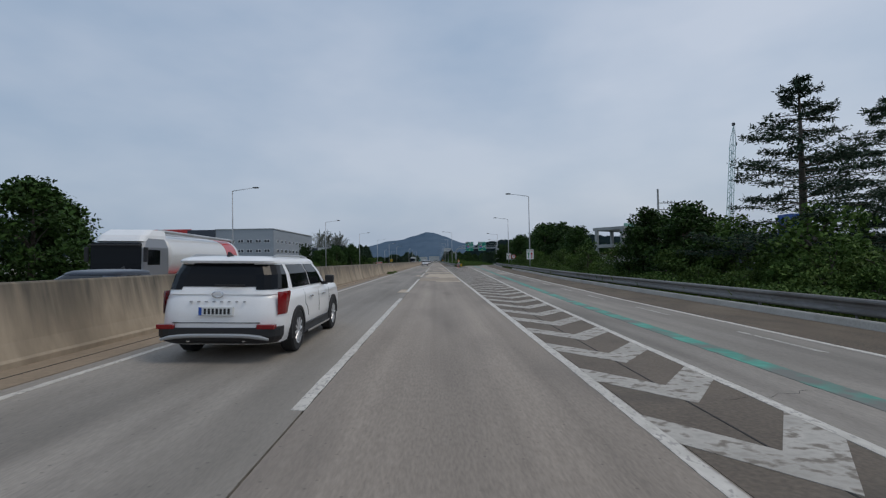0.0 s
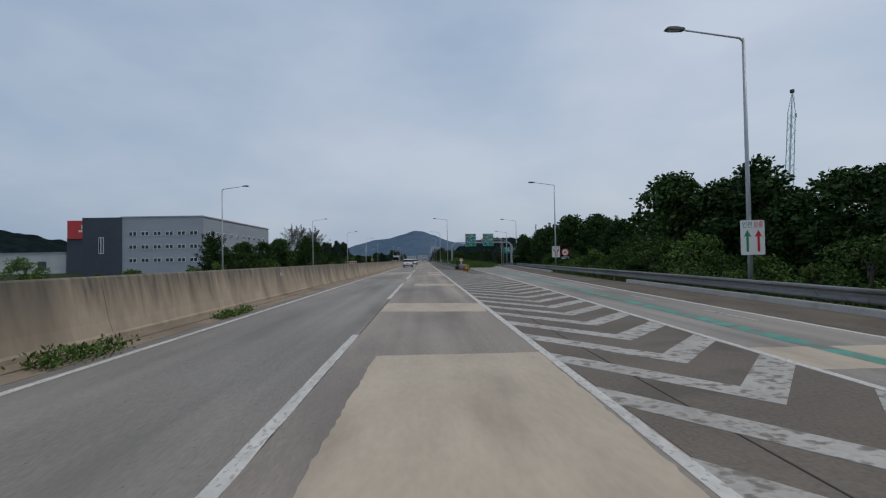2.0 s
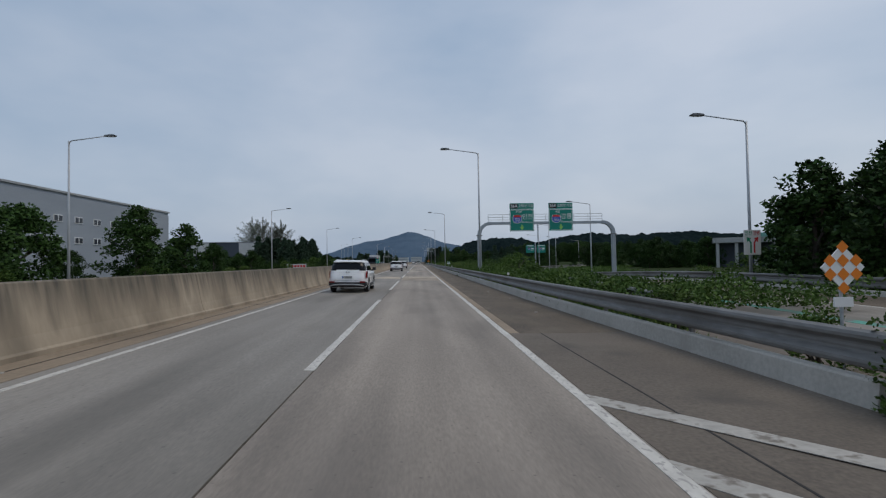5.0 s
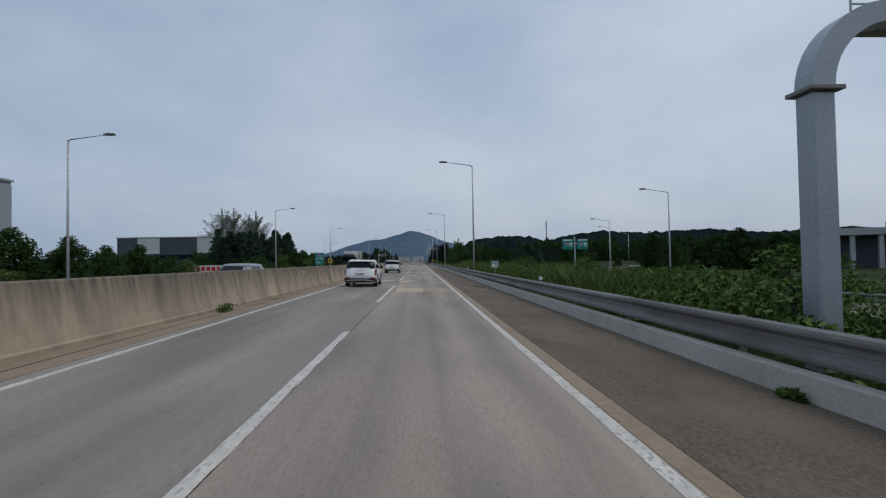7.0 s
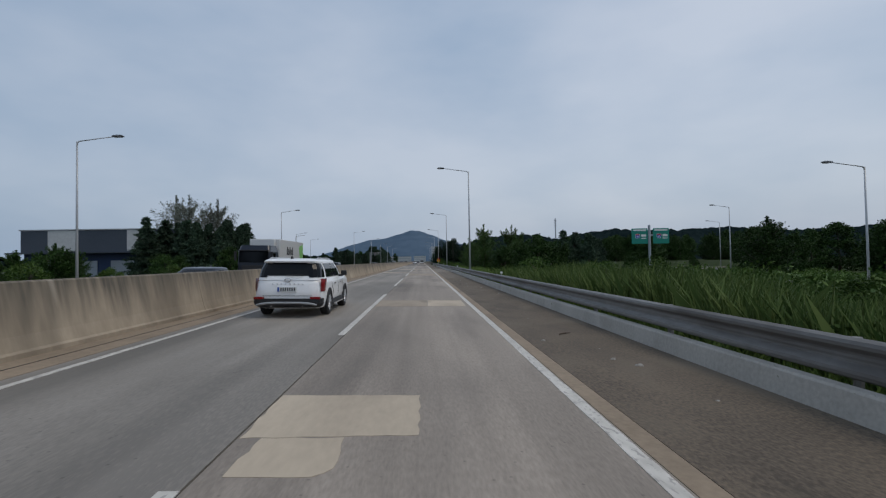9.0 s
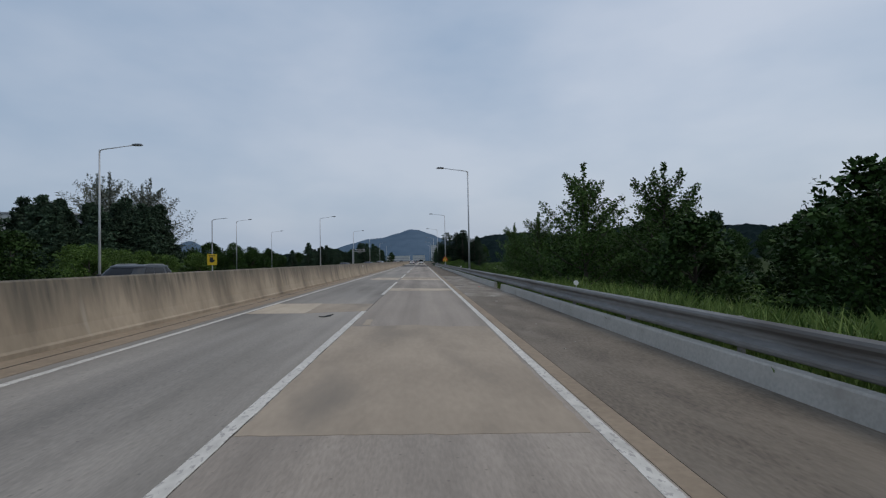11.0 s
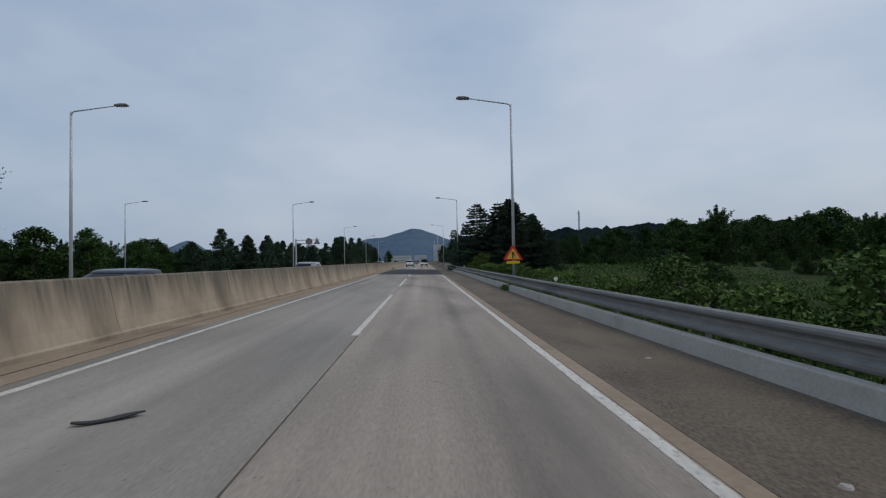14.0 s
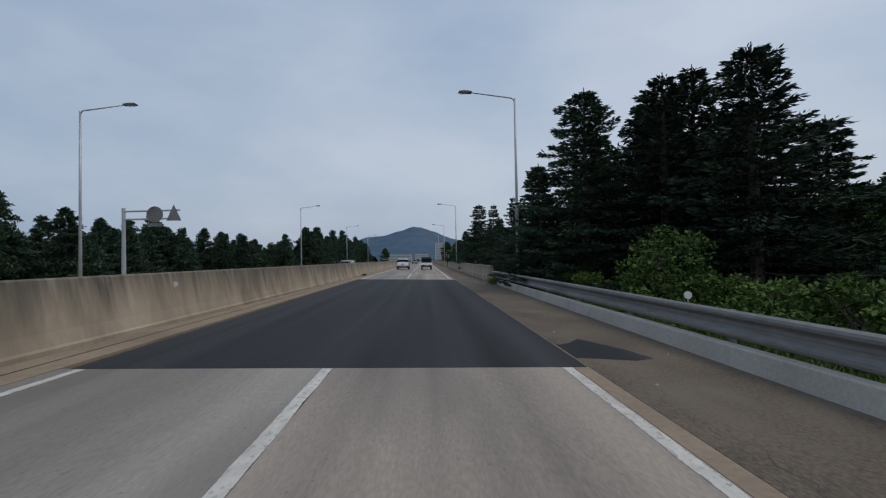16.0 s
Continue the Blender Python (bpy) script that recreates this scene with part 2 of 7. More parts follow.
m_barrier = material("weathered_barrier_concrete", (0.315, 0.256, 0.186), (0.432, 0.354, 0.262), 0.9, big=0.5, fine=10, bump=0.3, mix=0.3, stretch=(1, 1.0, 0.2), stain=(0.180, 0.148, 0.109), stain_scale=0.8, stain_at=(0.46, 0.72))
def stain_barrier(m):
    """Dark rain streaks that run down from the coping, as broad drips of uneven length."""
    n, l = m.node_tree.nodes, m.node_tree.links
    p = n["Principled BSDF"]
    old = p.inputs["Base Color"].links[0].from_socket
    geo = n.new("ShaderNodeTexCoord")
    sep = n.new("ShaderNodeSeparateXYZ")
    l.new(geo.outputs["Object"], sep.inputs["Vector"])
    mp = n.new("ShaderNodeMapping")
    mp.inputs["Scale"].default_value = (0.2, 1.0, 0.12)
    l.new(geo.outputs["Object"], mp.inputs["Vector"])
    def streak(scale, detail):
        t = n.new("ShaderNodeTexNoise")
        t.inputs["Scale"].default_value, t.inputs["Detail"].default_value = scale, detail
        l.new(mp.outputs["Vector"], t.inputs["Vector"])
        return t.outputs["Fac"]
    def math_node(op, a, b):
        k = n.new("ShaderNodeMath")
        k.operation = op
        for i, v in enumerate((a, b)):
            if isinstance(v, (int, float)):
                k.inputs[i].default_value = v
            else:
                l.new(v, k.inputs[i])
        return k.outputs[0]
    long_drip = math_node("MULTIPLY", streak(2.6, 4), 1.5)
    reach = math_node("ADD", math_node("SUBTRACT", sep.outputs["Z"], 1.25), long_drip)
    ramp = n.new("ShaderNodeValToRGB")
    ramp.color_ramp.elements[0].position, ramp.color_ramp.elements[1].position = 0.1, 0.85
    l.new(reach, ramp.inputs["Fac"])
    amount = math_node("MULTIPLY", ramp.outputs["Color"], math_node("MULTIPLY", streak(7.0, 3), 1.5))
    mx = n.new("ShaderNodeMixRGB")
    mx.inputs["Color2"].default_value = (0.1, 0.088, 0.07, 1)
    l.new(amount, mx.inputs["Fac"])
    l.new(old, mx.inputs["Color1"])
    pale = n.new("ShaderNodeValToRGB")
    pale.color_ramp.elements[0].position, pale.color_ramp.elements[1].position = 0.68, 0.74
    l.new(streak(1.7, 2), pale.inputs["Fac"])
    mx2 = n.new("ShaderNodeMixRGB")
    mx2.inputs["Color2"].default_value = (0.42, 0.375, 0.31, 1)
    l.new(math_node("MULTIPLY", pale.outputs["Color"], 0.6), mx2.inputs["Fac"])
    l.new(mx.outputs["Color"], mx2.inputs["Color1"])
    l.new(mx2.outputs["Color"], p.inputs["Base Color"])


stain_barrier(m_barrier)
m_kerb = material("pale_kerb_concrete", (0.37, 0.345, 0.305), (0.49, 0.46, 0.41), 0.9, big=0.9, fine=18, bump=0.25, stain=(0.32, 0.29, 0.25), stain_scale=1.2, stain_at=(0.56, 0.76))
m_rail = material("dull_galvanised_rail", (0.17, 0.165, 0.158), (0.26, 0.255, 0.245), 0.62, 0.25, big=0.5, fine=14, bump=0.1, stretch=(1, 0.25, 1), stain=(0.11, 0.1, 0.09), stain_scale=0.9, spec=0.35)
m_pole = material("galvanised_pole_grey", (0.38, 0.395, 0.41), (0.5, 0.515, 0.53), 0.45, 0.3, big=1.0, fine=20, bump=0.05)
m_gantry = material("painted_gantry_grey", (0.3, 0.33, 0.36), (0.4, 0.43, 0.46), 0.45, 0.2, big=0.7, fine=16, bump=0.06)
m_ground = material("weedy_earth", (0.018, 0.03, 0.01), (0.045, 0.06, 0.022), 0.95, spec=0.05, big=0.12, fine=3.0, bump=0.6, mix=0.5, stain=(0.065, 0.058, 0.034), stain_scale=0.05, stain_at=(0.66, 0.8))
m_black = plain("black_rubber", (0.025, 0.025, 0.026), 0.8)
m_dark = plain("dark_plastic", (0.04, 0.04, 0.043), 0.55)

# ---- ground ----
ramp_l = curve([(-20, 3.3), (0, 3.75), (8, 4.0), (16.5, 4.25), (30, 4.78), (45, 5.42), (58, 5.87), (70, 6.37), (82, 6.82), (95, 7.3), (108, 7.6), (122, 7.8), (136, 8.4), (152, 10.2), (181, 13.5), (228, 19.5), (260, 26.0), (303, 42.0), (340, 62.0), (380, 91.0)])
ramp_r = curve([(-20, 7.6), (0, 7.75), (20, 8.05), (34, 8.65), (47, 9.05), (60, 9.35), (73, 9.85), (86, 10.6), (99, 11.4), (115, 12.4), (130, 13.5), (152, 15.3), (181, 18.6), (228, 25.0), (260, 31.5), (303, 47.0), (340, 68.0), (380, 97.0)])
ramp_k = curve([(-20, 10.2), (0, 10.4), (23, 10.85), (50, 11.5), (75, 12.45), (90, 13.4), (102, 14.2), (115, 15.2), (130, 16.4), (152, 18.5), (181, 21.5), (228, 28.0), (260, 34.2), (303, 50.5), (340, 72.0), (380, 101.0)])
tree_line = curve([(-20, 9.9), (0, 10.0), (15, 10.2), (35, 10.25), (50, 10.32), (62, 10.55), (72, 10.95), (88, 11.6), (102, 12.25), (115, 13.0), (126, 13.8), (152, 15.9), (181, 18.7), (228, 23.5), (260, 28.4), (303, 42.0), (340, 60.0), (380, 84.0)])
kerb_x = curve([(112, 6.1), (122, 5.6), (130, 5.1), (142, 4.8), (180, 4.7), (260, 4.7), (300, 4.85), (312, 4.72), (345, 4.76), (368, 4.64), (392, 4.66), (900, 4.7)])


def ground_z(x, y):
    z = -0.32 + 0.12 * noise.noise(Vector((x * 0.08, y * 0.08, 0)))
    if x > 5:
        edge = max(6.0, ramp_k(y) + 1.2) if y < 380 else 6.0
        if y > 120:
            z -= 0.25 * ss(0, 3, x - 5.4)
        z -= 2.2 * ss(262, 310, y) * ss(7, 17, x) * (1 - ss(400, 425, y))
        z -= 0.5 * ss(edge, edge + 6, x) * (1 - ss(200, 262, y))
        z -= 1.9 * ss(150, 240, y) * ss(ramp_l(y) - 4.5, ramp_l(y) - 0.5, x) * (1 - ss(262, 310, y))
    elif x < -26:
        z -= 1.3 * ss(26, 40, -x)
    return z


def build_ground():
    xs = [-4500, -2500, -1400, -800, -450, -260, -170, -120, -90, -70, -55, -45, -38, -33, -29, -26, -23, -21, -15, -8, 0, 4.9, 5.6, 6.4, 7.4, 8.6, 10, 11.5, 13, 14.5, 16, 18, 20, 23, 26, 30, 35, 42, 50, 60, 75, 95, 120, 160, 220, 320, 480, 800, 1400, 2500, 4500]
    ys = [-400, -200, -100] + [-60 + 6 * i for i in range(105)] + [590, 640, 720, 850, 1000, 1300, 1700, 2300, 3000, 4600]
    bm = bmesh.new()
    grid = [[bm.verts.new((x, y, ground_z(x, y))) for x in xs] for y in ys]
    for r, q in zip(grid, grid[1:]):
        for k in range(len(xs) - 1):
            bm.faces.new((r[k], r[k + 1], q[k + 1], q[k]))
    ob = part("ground", bm, m_ground, smooth=True)
    return tagged(ob, "weedy green and brown earth beside the motorway", "ground", kind="structure")


build_ground()

# ---- carriageway ----
Y0, Y1 = -40.0, 900.0


def paved(name, left, right, a, b, mat, label, dz=0.0, depth=0.25, nx=1, d=8.0):
    bm = ribbon(bmesh.new(), left, right, steps(a, b, d), dz, depth, nx)
    return tagged(part(name, bm, mat), label, "road", kind="structure")


def const(v):
    return lambda y: v


paved("road_base", const(-6.5), const(4.7), Y0, Y1, m_base, "dark bed below the concrete pavement", dz=-0.05)
paved("road_left_lane", const(-5.42), const(-1.462), Y0, 405.5, m_road_old, "worn grey concrete of the passing lane")
paved("road_right_lane", const(-1.438), const(2.2), Y0, 405.5, m_road, "worn grey-brown concrete of the driving lane")
paved("road_left_lane_ahead", const(-5.42), const(-1.462), 437.0, Y1, m_road_old, "worn grey concrete of the passing lane past the asphalt")
paved("road_right_lane_ahead", const(-1.438), const(2.2), 437.0, Y1, m_road, "worn grey-brown concrete of the driving lane past the asphalt")
paved("asphalt_patch", const(-5.2), const(2.42), 405.5, 437.0, m_asphalt, "fresh black asphalt laid across both lanes", dz=0.006)
paved("left_edge_strip", const(-6.7), const(-5.45), Y0, Y1, m_dust, "sandy dirt strip along the foot of the barrier")
paved("gore_pavement", const(2.21), lambda y: min(ramp_l(y), 8.3), Y0, 136.0, m_gore, "brownish worn pavement of the gore area", nx=4)
paved("right_edge_strip", const(2.21), const(2.45), 136.0, Y1, m_dust, "sandy strip beside the edge line")
for a, b, mat, words in ((136.0, 272.0, m_shoulder, "dusty brown cracked hard shoulder"), (272.03, 297.0, m_shoulder_tan, "smooth tan-brown stretch of the hard shoulder"), (297.03, 326.0, m_shoulder_pale, "pale scoured concrete stretch of the hard shoulder"), (326.03, Y1, m_shoulder, "dusty brown cracked hard shoulder")):
    paved("right_shoulder", const(2.46), lambda y: kerb_x(y) + 0.1, a, b, mat, words, nx=2)
paved("ramp_pavement", lambda y: ramp_l(y) + 0.01, ramp_r, Y0, 380.0, m_road_old, "grey concrete of the exit ramp", nx=3)
paved("ramp_shoulder", lambda y: ramp_r(y) + 0.01, lambda y: ramp_k(y) + 0.1, Y0, 380.0, m_shoulder, "dusty brown shoulder of the exit ramp", nx=2)
paved("opposite_carriageway", const(-25.4), const(-7.1), Y0, Y1, m_road, "worn concrete of the opposite carriageway", nx=3)

# ---- road markings ----
W = 0.075


def worn_edge(f, seed):
    """An edge that wanders by a few millimetres, with a bite here and there."""
    def g(y):
        v = noise.noise(Vector((y * 2.3, seed, 0.5))) * 0.012 + noise.noise(Vector((y * 7.0, seed, 3.5))) * 0.008
        return f(y) + v
    return g


def mark(name, left, right, a, b, mat, label, d=5.0, dz=0.006):
    if name in ("edge_line", "lane_dash", "ramp_line", "green_guide_line", "faded_line"):
        left, right, d = worn_edge(left, 1.3), worn_edge(right, 8.1), 0.25 if b < 500 else 2.0
    bm = ribbon(bmesh.new(), left, right, steps(a, b, d), dz, 0.008)
    return tagged(part(name, bm, mat), label, "road marking", kind="structure")


for a, b in ((Y0, 405.45), (437.2, Y1)):
    mark("edge_line", const(-5.1 - 0.06), const(-5.1 + 0.06), a, b, m_white, "solid white edge line by the median")
    mark("edge_line", const(2.1 - W), const(2.1 + W), a, b, m_white, "solid white edge line of the driving lane")
DASH = ((-16.0, -3.0), (4.6, 20.05), (24.5, 41.6), (47.4, 60.4), (69.9, 83.3), (90.3, 103.8), (112.3, 124.4), (132.3, 145.6), (153.0, 165.5), (173.5, 186.1), (194.1, 207.4), (214.8, 228.4), (235.6, 248.6), (256.6, 269.5), (277.0, 290.5), (298.0, 311.4), (320.2, 331.7), (339.2, 352.5), (360.1, 372.5), (380.4, 392.7))
for y, end in DASH:
    mark("lane_dash", const(-1.52 - W), const(-1.52 + W), y, end, m_white, "white dash between the two lanes", d=18)
mark("lane_dash", const(-1.52 - W), const(-1.52 + W), 399.4, 405.45, m_white, "white dash cut off at the asphalt", d=14)
for i in range(14):
    mark("lane_dash", const(-1.52 - W), const(-1.52 + W), 440.0 + 20.6 * i, 453.0 + 20.6 * i, m_white, "white dash between the two lanes", d=14)
mark("ramp_line", lambda y: ramp_l(y) - W, lambda y: ramp_l(y) + W, Y0, 300, m_white, "solid white line along the exit ramp")
mark("ramp_line", lambda y: ramp_r(y) - W, lambda y: ramp_r(y) + W, Y0, 300, m_white, "solid white outer line of the exit ramp")
def green_x(y):
    return ramp_l(y) + (ramp_r(y) - ramp_l(y)) * (0.32 + 0.13 * ss(16, 84, y))


mark("green_guide_line", lambda y: green_x(y) - 0.2, lambda y: green_x(y) + 0.2, Y0, 225, m_green_line, "faded green guide line painted on the ramp")
mark("opposite_edge_line", const(-7.9 - W), const(-7.9 + W), Y0, Y1, m_white, "solid white line beyond the median")
for i in range(40):
    mark("opposite_dash", const(-13.0 - W), const(-13.0 + W), -20 + 20 * i, -10 + 20 * i, m_white, "white dash on the opposite carriageway", d=14)


def chevron(y):
    """One bent stripe of the gore; y is the tip towards the traffic."""
    xl, xr = 2.1 + W, ramp_l(y + 2) - W
    xm = xl + float(np.interp(y, (0, 30, 60, 90, 96), (0.5, 0.505, 0.54, 0.55, 0.49))) * (xr - xl)
    t, s, q = 0.8 if y < 119.0 else 0.45, 1.2, float(np.interp(y, (20, 60, 90, 96), (1.35, 1.15, 1.12, 0.98)))
    bm = bmesh.new()
    if y < 103.0:
        pts = [(xl, y + s * (xm - xl)), (xm, y), (xr, y + q * (xr - xm)), (xr, y + q * (xr - xm) + t), (xm, y + t), (xl, y + s * (xm - xl) + t)]
        quads = ((0, 1, 4, 5), (1, 2, 3, 4))
    else:
        xr, s = min(kerb_x(y) - 0.5, 5.2), 1.15
        pts = [(xl, y + s * (xr - xl)), (xr, y), (xr, y + t), (xl, y + s * (xr - xl) + t)]
        quads = ((0, 1, 2, 3),)
    top = [bm.verts.new((px, py, surf(px, py) + 0.005)) for px, py in pts]
    for q in quads:
        bm.faces.new([top[i] for i in q])
    low = bmesh.ops.extrude_edge_only(bm, edges=[e for e in bm.edges if len(e.link_faces) == 1])
    for v in low["geom"]:
        if isinstance(v, bmesh.types.BMVert):
            v.co.z -= 0.006
    tagged(part("gore_chevron", bm, m_white_worn), "chipped white chevron stripe painted in the gore", "road marking", kind="structure")


for i in range(-11, 53):
    chevron(float(np.interp(i, (-11, 0, 6, 12, 18, 24, 30, 36, 42, 57), (-8.3, 15.88, 29.1, 42.14, 55.24, 68.28, 81.17, 93.7, 106.15, 138.2))))

# ---- median barrier ----
def barrier(a, b):
    sec = [(0.0, -0.3), (0.0, 0.08), (0.05, 0.12), (0.125, 0.36), (0.3, 1.24), (0.33, 1.27), (0.52, 1.27), (0.55, 1.24), (0.65, 0.36), (0.85, 0.1), (0.85, -0.3)]
    x = -6.35
    return sweep(bmesh.new(), [(-o, h) for o, h in sec], [(x, y, surf(-6.4, y)) for y in steps(a, b, 20)])


for i in range(47):
    a = Y0 + 20 * i
    tagged(part("median_barrier", barrier(a, a + 19.985), m_barrier), "tall weathered concrete median barrier with dark streaks", "barrier", "median barrier sections", kind="structure")

paved("gore_joint", const(2.93), const(2.955), Y0, 136.0, m_joint, "dark open joint along the gore", dz=0.004, depth=0.01)
paved("left_strip_joint", const(-5.93), const(-5.91), Y0, Y1, m_joint, "dark joint along the dirt strip", dz=0.004, depth=0.01)
for i in range(22):
    y = 2.0 + 6.0 * i
    mark("faded_line", lambda v: ramp_r(v) - 0.85, lambda v: ramp_r(v) - 0.72, y, y + 2.6, m_white_worn, "faded remnant of an old white line on the ramp")


def crack(x, y, dx, dy, n, w, seed):
    """A wandering crack, a few millimetres proud of the surface it has opened."""
    random.seed(seed)
    bm = bmesh.new()
    rows = []
    px, py = x, y
    ln = math.hypot(dx, dy)
    nx_, ny_ = -dy / ln, dx / ln
    for k in range(n + 1):
        j = random.uniform(-0.12, 0.12) * min(1.0, ln / 3)
        cx, cy = x + dx * k / n + nx_ * j, y + dy * k / n + ny_ * j
        hw = w * random.uniform(0.3, 1.0) * (0.3 if k in (0, n) else 1)
        rows.append([bm.verts.new((cx + nx_ * q * hw, cy + ny_ * q * hw, surf(cx, cy) + 0.004)) for q in (-1, 1)])
    for a, b in zip(rows, rows[1:]):
        bm.faces.new((a[0], a[1], b[1], b[0]))
    bmesh.ops.recalc_face_normals(bm, faces=bm.faces[:])
    tagged(part("pavement_crack", bm, m_joint), "dark crack wandering across the pavement", "crack", "pavement cracks", kind="structure")


random.seed(77)
for i in range(46):
    y = 140 + 6.3 * i + random.uniform(-2, 2)
    crack(random.uniform(2.7, 3.5), y, random.uniform(0.3, 1.0), random.uniform(-0.8, 1.8), 14, 0.0028, 100 + i)
for i in range(18):
    y = 138 + 16.4 * i
    crack(2.66 + random.uniform(0, 0.3), y, random.uniform(-0.1, 0.25), random.uniform(2, 4.5), 26, 0.0035, 300 + i)
for i in range(14):
    crack(random.uniform(2.6, 5.0), 5 + 8.0 * i, random.uniform(0.6, 1.8), random.uniform(-1, 1), 12, 0.008, 500 + i)
for i in range(12):
    crack(random.uniform(-5, 1.5), 15 + 31.0 * i, random.uniform(-0.6, 0.9), random.uniform(-0.5, 0.6), 9, 0.006, 700 + i)

# ---- pale repair slabs in the pavement ----
def slab(outline, mat, label, dz=0.004):
    """A repair slab with a ragged edge, flush in the pavement."""
    random.seed(len(outline) + int(outline[0][1] * 10))
    pts = []
    for (x0, y0), (x1, y1) in zip(outline, outline[1:] + outline[:1]):
        n = max(2, int(math.hypot(x1 - x0, y1 - y0) / 0.14))
        for i in range(n):
            j = 0.018 if i else 0.0
            pts.append((x0 + (x1 - x0) * i / n + random.uniform(-j, j), y0 + (y1 - y0) * i / n + random.uniform(-j, j)))
    bm = bmesh.new()
    top = [bm.verts.new((x, y, surf(x, y) + dz)) for x, y in pts]
    f = bm.faces.new(top)
    bmesh.ops.triangulate(bm, faces=[f])
    low = bmesh.ops.extrude_edge_only(bm, edges=[e for e in bm.edges if len(e.link_faces) == 1])
    for v in low["geom"]:
        if isinstance(v, bmesh.types.BMVert):
            v.co.z -= 0.02
    bmesh.ops.recalc_face_normals(bm, faces=bm.faces[:])
    return tagged(part("repair_slab", bm, mat), label, "road", kind="structure")


NEW, OLD = "pale beige repair slab let into the lane", "older tan repair slab let into the lane"
slab([(-1.98, 24.0), (-1.47, 24.0), (-1.47, 26.35), (-1.95, 26.35)], m_patch, NEW)
slab([(-0.01, 36.7), (1.95, 36.75), (1.95, 38.45), (-0.01, 38.4)], m_patch, NEW)
slab([(-1.42, 38.2), (-0.03, 38.2), (-0.03, 38.46), (1.9, 38.5), (1.85, 43.7), (-1.42, 43.75)], m_patch_old, OLD)
slab([(0.27, 45.1), (2.01, 45.1), (2.1, 49.5), (1.95, 52.0), (2.02, 58.4), (-0.86, 58.1), (-0.95, 53.0), (-1.08, 52.6), (-1.05, 47.1), (0.27, 47.1)], m_patch, NEW)
slab([(-2.05, 48.95), (-1.6, 49.2), (-1.58, 52.5), (-2.15, 52.7)], m_patch, NEW)
slab([(-1.42, 65.05), (1.95, 65.1), (2.1, 68.0), (0.6, 68.1), (-1.42, 67.9)], m_patch, NEW)
slab([(-0.69, 80.0), (2.02, 80.05), (2.0, 82.6), (-0.67, 82.65)], m_patch, NEW)
slab([(-0.72, 97.6), (2.02, 97.7), (2.02, 99.1), (-0.73, 99.0)], m_patch, NEW)
slab([(0.28, 103.7), (2.05, 103.7), (2.02, 105.45), (0.36, 105.4)], m_patch, NEW)
slab([(0.2, 102.2), (2.1, 102.2), (2.05, 103.66), (0.24, 103.66)], m_patch, NEW)
slab([(-5.0, 104.06), (-1.5, 104.04), (-1.47, 106.4), (-5.0, 106.37)], m_patch, NEW)
slab([(-5.02, 100.0), (-3.65, 100.05), (-3.75, 101.0), (-4.6, 103.4), (-5.0, 103.4)], m_patch_old, OLD)
slab([(0.3, 108.68), (2.02, 108.7), (2.02, 112.5), (0.38, 112.4)], m_patch, NEW)
slab([(-1.42, 110.15), (0.28, 110.12), (0.36, 112.3), (-1.42, 112.3)], m_patch_old, OLD)
slab([(-3.05, 108.9), (-1.62, 108.9), (-1.6, 112.3), (-3.4, 112.3), (-3.4, 111.6), (-4.7, 111.4), (-4.8, 110.2), (-3.1, 110.15)], m_patch, NEW)
slab([(-1.42, 167.0), (2.0, 167.0), (2.0, 173.97), (-1.42, 173.97)], m_patch_old, OLD)
slab([(-1.42, 174.0), (2.05, 174.0), (1.98, 177.6), (0.3, 177.65), (-1.2, 177.5), (-1.42, 176.0)], m_patch, NEW)
slab([(-4.6, 171.5), (-1.62, 170.5), (-1.62, 174.6), (-2.0, 175.6), (-1.9, 176.5), (-3.2, 176.7), (-3.7, 175.2)], m_patch, NEW)
slab([(-1.15, 200.4), (0.3, 200.4), (0.4, 203.85), (-1.15, 203.85)], m_patch, NEW)
slab([(0.36, 200.2), (1.95, 200.2), (1.9, 204.25), (0.46, 204.28)], m_patch_old, OLD)
slab([(-1.0, 203.87), (0.42, 203.9), (0.44, 204.22), (-1.0, 204.2)], m_patch_old, OLD)
slab([(-1.4, 211.75), (-0.62, 211.75), (-0.68, 213.7), (-0.02, 213.75), (-0.05, 214.95), (-0.8, 214.9), (-0.9, 214.2), (-1.42, 214.15)], m_patch, NEW)
slab([(-1.42, 215.75), (-0.4, 215.75), (-0.48, 217.32), (-1.42, 217.32)], m_patch, NEW)
slab([(-1.42, 219.65), (-1.0, 219.5), (-0.63, 219.9), (-0.19, 220.0), (-0.21, 221.05), (-0.73, 221.15), (-1.05, 221.75), (-1.42, 221.75)], m_patch_old, OLD)
slab([(-3.3, 213.9), (-1.85, 213.9), (-2.05, 216.1), (-3.0, 216.15), (-3.4, 215.2)], m_patch, NEW)
slab([(-3.4, 218.35), (-1.62, 218.35), (-1.75, 219.9), (-3.0, 220.1), (-3.45, 220.1), (-3.27, 219.2)], m_patch_old, OLD)
slab([(-1.42, 229.42), (0.23, 229.46), (0.24, 230.8), (-1.42, 230.84)], m_patch, NEW)
slab([(-1.25, 228.62), (-0.58, 228.6), (-0.44, 228.75), (-0.46, 229.415), (-1.22, 229.415)], m_patch, NEW)
slab([(-1.42, 242.3), (0.44, 242.4), (0.47, 244.95), (-1.42, 244.9)], m_patch_old, OLD)
slab([(0.48, 242.45), (1.88, 242.45), (1.88, 244.95), (0.5, 244.95)], m_patch, NEW)
